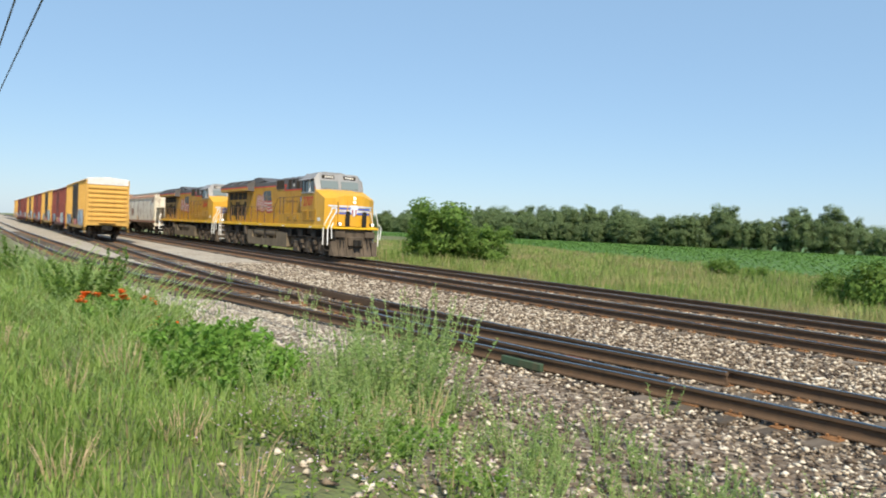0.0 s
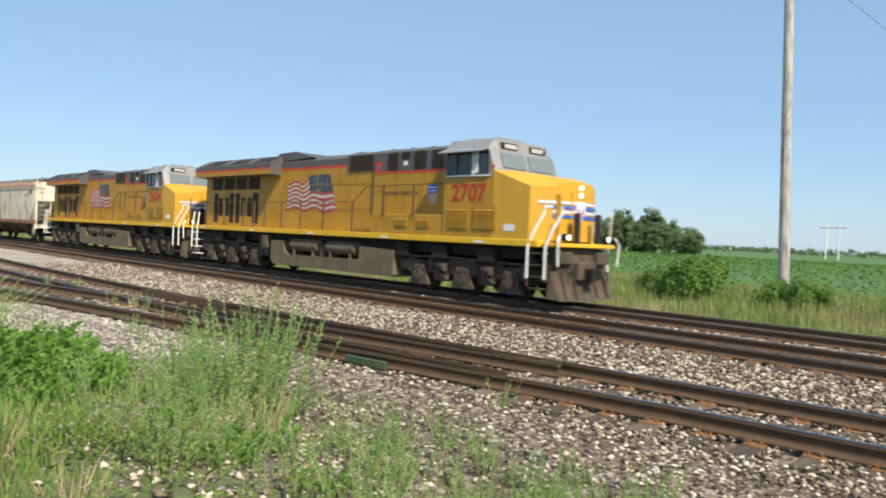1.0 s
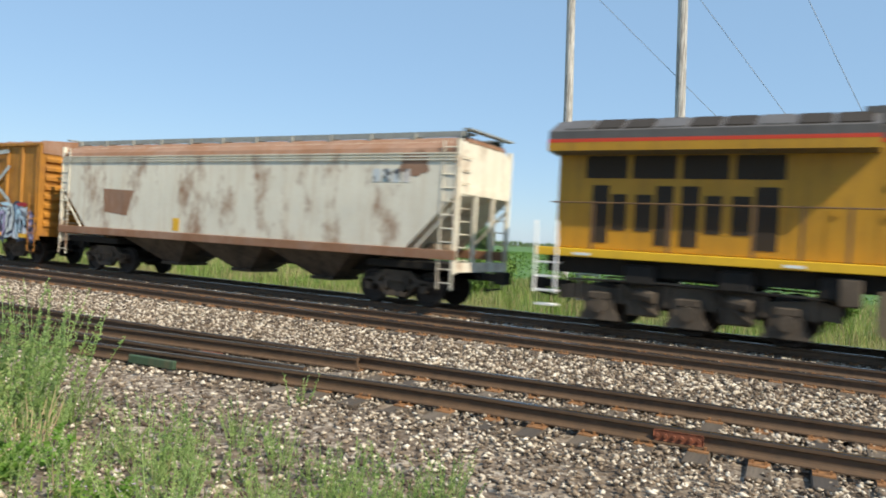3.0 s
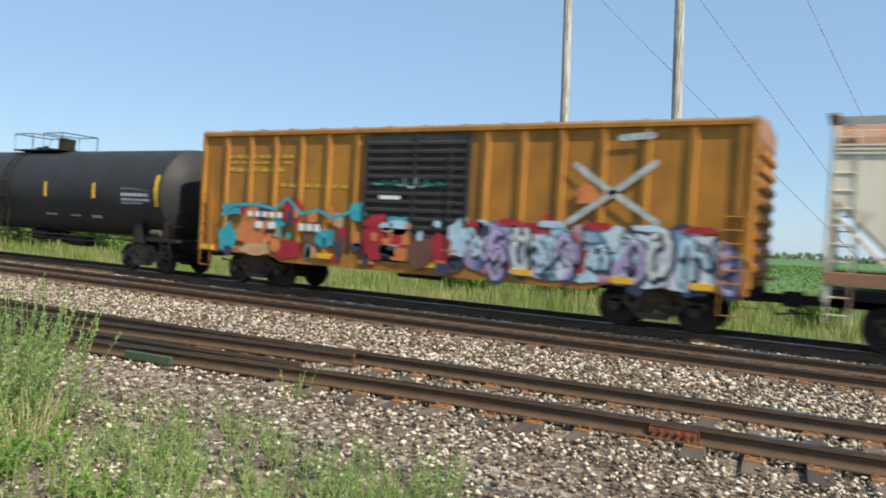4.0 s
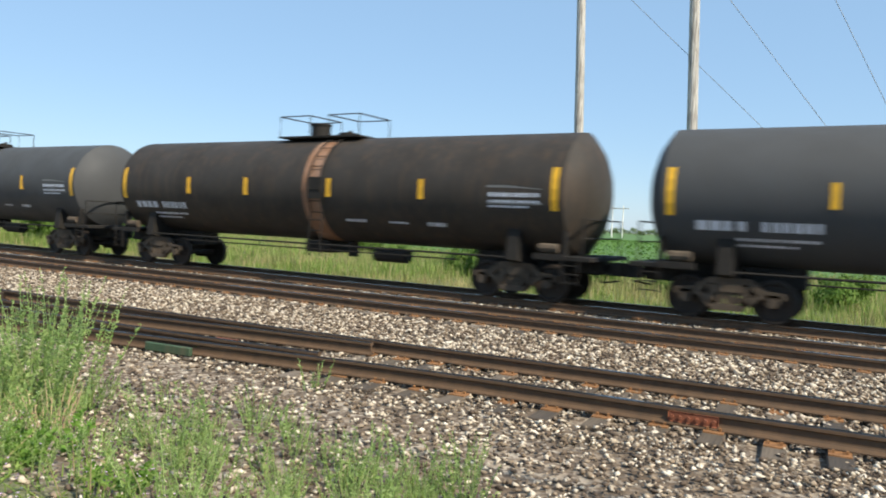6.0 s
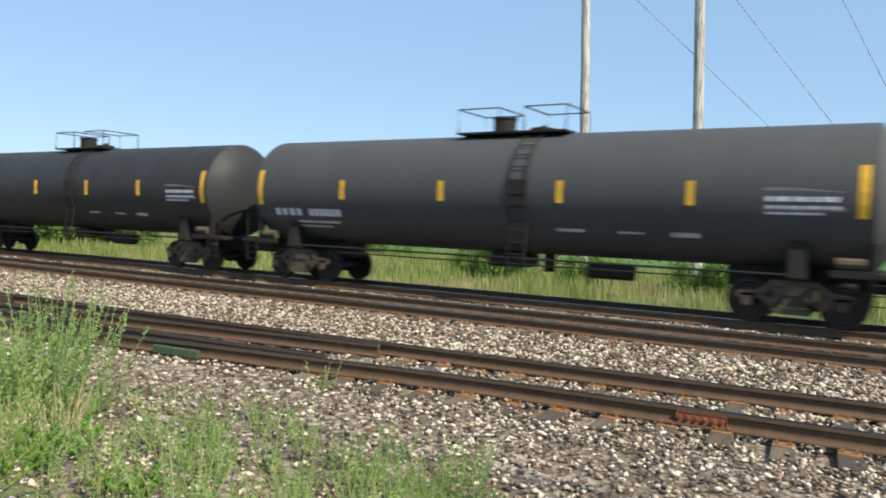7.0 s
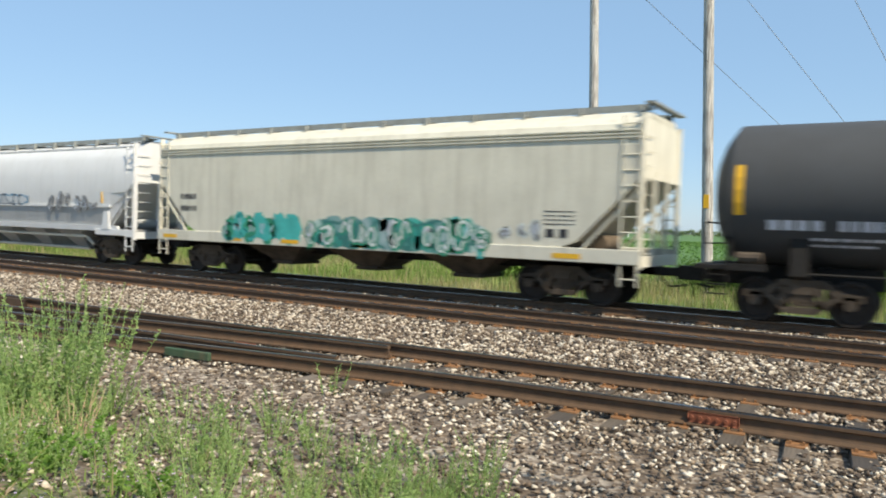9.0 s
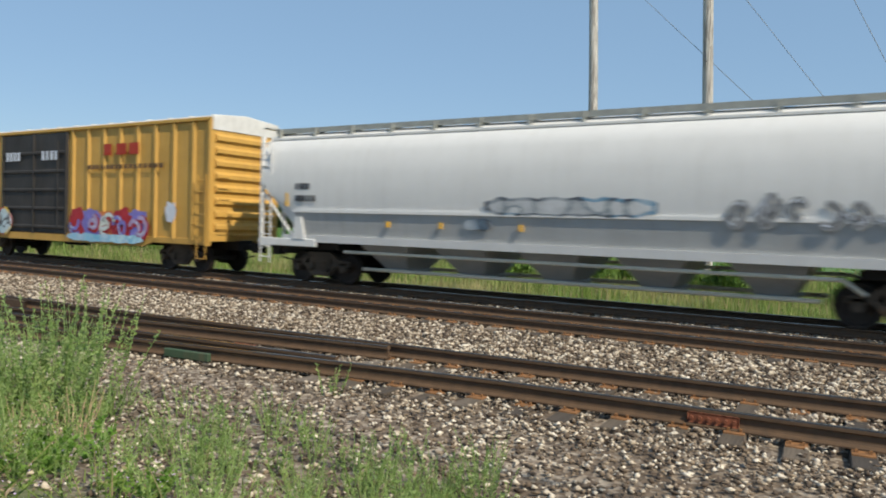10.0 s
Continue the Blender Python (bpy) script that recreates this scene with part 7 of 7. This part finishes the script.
def weed_plant(name, seed, height, stems, spread, leaf, leaves, mat, label, flowers=None, stem_mat=None):
    """A weed: thin bending stems, with narrow leaves up to the tip."""
    rng = np.random.default_rng(seed)
    t = thing(name, label, "plant", "weeds")
    sb = Build()
    cs, vs, fs, o = [], [], [], 0
    fv = Build()
    for k in range(stems):
        a, r = rng.uniform(0, 6.28), rng.random() ** 0.5
        h = height * (0.55 + 0.45 * rng.random())
        foot = Vector((math.cos(a) * r * spread * 0.45, math.sin(a) * r * spread * 0.45, 0))
        tip = foot + Vector((math.cos(a) * r * spread * 0.6 + rng.normal() * 0.06 * h, math.sin(a) * r * spread * 0.6 + rng.normal() * 0.06 * h, h))
        mid = (foot + tip) / 2 + Vector((rng.normal() * .03 * h, rng.normal() * .03 * h, 0.04 * h))
        sb.tube([foot - Vector((0, 0, 0.03)), mid, tip], [0.006, 0.0045, 0.002], 4)
        m = leaves // stems
        u = rng.random(m) ** 0.75
        pts = np.array([(1 - q) ** 2 * np.array(foot) + 2 * q * (1 - q) * np.array(mid) + q * q * np.array(tip) for q in u])
        aa = rng.uniform(0, 6.28, m)
        ax = np.stack([np.cos(aa), np.sin(aa), rng.uniform(0.1, 1.0, m)], 1)
        ax /= np.linalg.norm(ax, axis=1)[:, None]
        sd = np.cross(ax, rng.normal(size=(m, 3)))
        sd /= np.linalg.norm(sd, axis=1)[:, None]
        ln = leaf * (0.6 + 0.7 * rng.random(m)) * (1.25 - 0.6 * u)
        pts = pts + ax * (ln * 0.35)[:, None]
        w = 0.19 if leaf < 0.1 else 0.26
        q = np.stack([pts - ax * ln[:, None] * .5, pts + sd * ln[:, None] * w, pts + ax * ln[:, None] * .6, pts - sd * ln[:, None] * w], 1).reshape(-1, 3)
        i = o + np.arange(m) * 4
        vs.append(q)
        fs.append(np.concatenate([np.stack([i, i + 1, i + 2], 1), np.stack([i, i + 2, i + 3], 1)]))
        o += m * 4
        if flowers:
            fl = 0.006 if flowers is MAUVE else 0.04
            for j in range(2 if flowers is MAUVE else 5):
                b0 = tip + Vector((rng.normal() * .03, rng.normal() * .03, rng.normal() * .02))
                for p in range(5):
                    an = p * 1.2566 + j
                    fv.add([b0, b0 + Vector((math.cos(an) * fl, math.sin(an) * fl, fl * .6)), b0 + Vector((math.cos(an + .7) * fl * 1.4, math.sin(an + .7) * fl * 1.4, fl)), b0 + Vector((math.cos(an + 1.2) * fl, math.sin(an + 1.2) * fl, fl * .6))], [(0, 1, 2, 3)])
    part("stalk", sb, stem_mat or mat, t)["kind"] = "stuff"
    part("foliage", raw_mesh("foliage", np.concatenate(vs), np.concatenate(fs), mat), None, t)["kind"] = "stuff"
    if flowers:
        part("blossom", fv, flowers, t)["kind"] = "stuff"
    return t


def put(t, x, y, turn=0.0, s=1.0):
    t.matrix_world = pose(x, y, ground_z(x, y) - 0.01, 0, 0, turn)
    t.scale = (s, s, s)
    return t


def weeds():
    rng = random.Random(21)
    def scatter(src, spots):
        for x, y, s in spots:
            copy_scaled(src, pose(x, y, ground_z(x, y) - 0.01, 0, 0, rng.uniform(0, 360)), s)
    tall = put(weed_plant("tall_weed", 1, 1.5, 22, 0.75, 0.055, 1700, WEED, "tall feathery grey-green weed growing out of gravel"), -7.4, -13.45)
    scatter(tall, ((-7.1, -13.3, .95), (-7.8, -13.7, .8), (-7.0, -13.8, .75), (-7.3, -14.1, .6), (-7.55, -13.3, .85), (-7.95, -13.35, .7), (-8.2, -13.9, .6), (-7.6, -14.4, .55), (-6.9, -14.5, .5)))
    low = put(weed_plant("low_weed", 2, 0.6, 13, 0.65, 0.04, 520, WEED, "low feathery weed on gravel"), -5.9, -14.6)
    for k in range(110):
        x = rng.uniform(-8.0, -0.6)
        y = rng.uniform(-15.4, -12.6)
        if y > -13.9 - 0.32 * (x + 4.5) + 0.5 * rng.random() or (x < -6.6 and y < -14.4 and y > -15.2):
            continue
        copy_scaled(low, pose(x, y, ground_z(x, y), 0, 0, rng.uniform(0, 360)), rng.uniform(0.35, 1.0))
    for k in range(34):
        x = rng.uniform(-5.6, -2.2)
        y = rng.uniform(-13.9, -12.3)
        copy_scaled(low, pose(x, y, ground_z(x, y), 0, 0, rng.uniform(0, 360)), rng.uniform(0.3, 0.75))
    sprig = put(weed_plant("gravel_sprig", 3, 0.42, 5, 0.25, 0.05, 130, WEED, "thin sprig of weed in gravel"), -5.8, -10.95)
    scatter(sprig, ((-4.6, -12.6, .9), (-3.9, -12.9, .8), (-4.9, -12.4, .7), (-5.6, -12.9, 1.1), (-2.9, -12.6, .7), (-3.4, -13.3, 1.0), (-11.9, -11.8, .9), (-14.5, -11.2, 1.0), (-6.3, -12.7, .9), (-3.6, -12.4, .8), (-4.2, -13.4, 1.1), (-3.0, -13.4, 1.0), (-2.6, -13.0, .8), (-5.1, -13.2, 1.1), (-4.7, -13.8, 1.2), (-2.2, -13.5, .9), (-12.6, -12.5, 1.2), (-13.4, -12.4, 1.0), (-16.5, -10.9, 1.1), (-17.4, -10.7, 1.2), (-18.3, -10.9, 1.0), (-21.5, -10.6, 1.2), (-23.0, -11.0, 1.2), (-12.2, -10.8, 1.0), (-10.8, -10.9, .9), (-9.2, -12.0, 1.2), (-8.6, -12.3, 1.3), (-10.4, -12.6, 1.3)))
    broad = put(weed_plant("broadleaf_weed", 4, 0.5, 13, 0.7, 0.13, 480, BROAD, "bushy bright green broad-leaved weed"), -9.3, -15.3)
    scatter(broad, ((-8.7, -15.1, .95), (-9.9, -14.9, 1.0), (-10.4, -15.2, .9), (-8.2, -15.6, .8), (-10.8, -14.6, .8), (-9.2, -14.5, .7), (-8.3, -14.9, .8), (-5.7, -14.25, .55), (-5.2, -14.8, .5), (-11.6, -14.4, .8), (-7.3, -15.5, .6), (-7.7, -16.0, .6), (-4.4, -14.5, .4), (-9.6, -14.2, .6), (-6.6, -14.6, .5)))
    shrub = put(weed_plant("shrub_weed", 5, 1.1, 14, 0.8, 0.10, 900, BUSH, "upright dark green shrubby weed on the bank"), -14.6, -15.9)
    scatter(shrub, ((-15.0, -16.2, .8), (-22.5, -17.0, .9), (-28, -17.6, 1.0)))
    hazy = put(weed_plant("grey_weed", 7, 0.85, 24, 1.5, 0.045, 1500, WEED, "hazy grey-green weed in the verge"), -15, -14.5)
    scatter(hazy, ((-17, -14.4, 1), (-19, -14.5, 1.0), (-16.4, -15.1, .9), (-21, -14.8, 1.0), (-13.6, -15.1, .7), (-8.6, -16.2, .5), (-9.2, -15.9, .5), (-10.1, -16.3, .55), (-11.0, -15.9, .6), (-12.0, -15.6, .6), (-7.7, -16.9, .4), (-6.6, -17.1, .35), (-9.0, -17.3, .45), (-13.1, -17.0, .6), (-11.8, -16.1, .6), (-7.4, -16.2, .4), (-5.6, -16.7, .35), (-15.6, -16.9, .7), (-8.0, -17.6, .4), (-23, -15.2, 1.0), (-19, -15.5, 1.0), (-26, -15.6, 1.1), (-30, -16, 1.1), (-13.0, -16.2, .6), (-11.5, -16.6, .5), (-9.6, -16.8, .45), (-8.3, -16.4, .4), (-7.0, -16.6, .4), (-6.2, -16.0, .4), (-10.6, -17.2, .5), (-12.2, -17.4, .6), (-14.2, -17.6, .6), (-18, -16.6, .8), (-24, -16.6, .9), (-20.5, -15.7, 1.0), (-17.6, -15.5, .9), (-22, -15.9, 1.0)))
    lily = put(weed_plant("orange_flower", 6, 0.55, 7, 0.5, 0.16, 70, BROAD, "orange day lilies in bloom among grass", PETAL), -12.4, -16.0)
    scatter(lily, ((-14.6, -15.1, .7), (-11.6, -15.3, .5)))
    dry = put(weed_plant("dry_grass_tuft", 8, 0.5, 18, 0.35, 0.03, 60, DRYSTEM, "dry straw-coloured grass tuft", None, DRYSTEM), -6.45, -13.8)
    scatter(dry, ((-6.3, -14.3, .8), (-4.2, -16.3, .7), (-5.4, -16.4, .7), (-7.9, -16.4, .9), (-4.9, -17.2, .7), (-9.5, -17.4, .9), (-7.2, -17.0, .7)))
    clover = put(weed_plant("flowering_weed", 9, 0.3, 10, 0.6, 0.045, 260, GRASS, "small weed with pale mauve flowers", MAUVE), -4.6, -15.6)
    for k in range(14):
        x, y = rng.uniform(-6.5, -3.0), rng.uniform(-16.4, -14.6)
        copy_scaled(clover, pose(x, y, ground_z(x, y), 0, 0, rng.uniform(0, 360)), rng.uniform(.7, 1.1))


weeds()


# ---- ties ----
def tie_mesh(rough):
    """A wooden tie with its two steel plates and spikes."""
    rng = random.Random(rough)
    b = Build()
    b.box(-0.115, 0.115, -1.32, 1.32, -0.36, -0.192, 0, 0.012)
    for s in (-1, 1):
        b.box(-0.1, 0.1, s * 0.7525 - 0.19, s * 0.7525 + 0.19, -0.192, -0.179, 1)
        for dx in (-0.06, 0.06):
            for dy in (-0.1, 0.1):
                b.box(dx - 0.012, dx + 0.012, s * 0.7525 + dy - 0.014, s * 0.7525 + dy + 0.014, -0.18, -0.148, 1)
    return b.mesh("tie", [TIE, PLATE])


TIE_MESHES = [tie_mesh(i) for i in range(2)]


def lay_ties(track, line, xa, xb, gap, seed, sink=0.008):
    rng = random.Random(seed)
    x = xa
    while x < xb:
        y = smooth_at(line, x) if isinstance(line, list) else line
        ob = new("tie", TIE_MESHES[rng.randrange(2)])
        ob.parent = track
        sl = math.atan(smooth_at(line, x + .5) - smooth_at(line, x - .5)) if isinstance(line, list) else 0.0
        ob.matrix_local = Matrix.Translation((x, y + rng.uniform(-.06, .06), rng.uniform(-sink, 0.0))) @ Matrix.Rotation(sl + rng.uniform(-.02, .02), 4, 'Z')
        x += gap


lay_ties(track_a, 0.0, -110, 12, 0.52, 1)
lay_ties(track_b, TRACK_B, -110, 12, 0.52, 2)
lay_ties(track_c, C_LINE, -90, 8, 0.56, 3, 0.03)
lay_ties(track_d, D_LINE, -90, -19.5, 0.56, 4)

# ---- the train rolls by ----
SPEED = 24.8
CONSIST = [(loco_1, -48.0), (loco_2, -70.7), (hopper_1, -91.75), (boxcar_1, -109.35)]
CONSIST += list(zip(tanks, (-127.34, -145.80, -164.35, -183.37, -201.87, -220.35)))
CONSIST += [(hopper_2, -238.65), (hopper_3, -257.85), (boxcar_2, -277.95)]


def travelled(t):
    """The train gathers a little speed as it passes."""
    return SPEED * t + 0.4 * max(0.0, t - 4.0)


def motions():
    for car, x0 in CONSIST:
        walk(car, [(t * 0.5, pose(x0 + travelled(t * 0.5), 0, 0)) for t in range(21)])


motions()
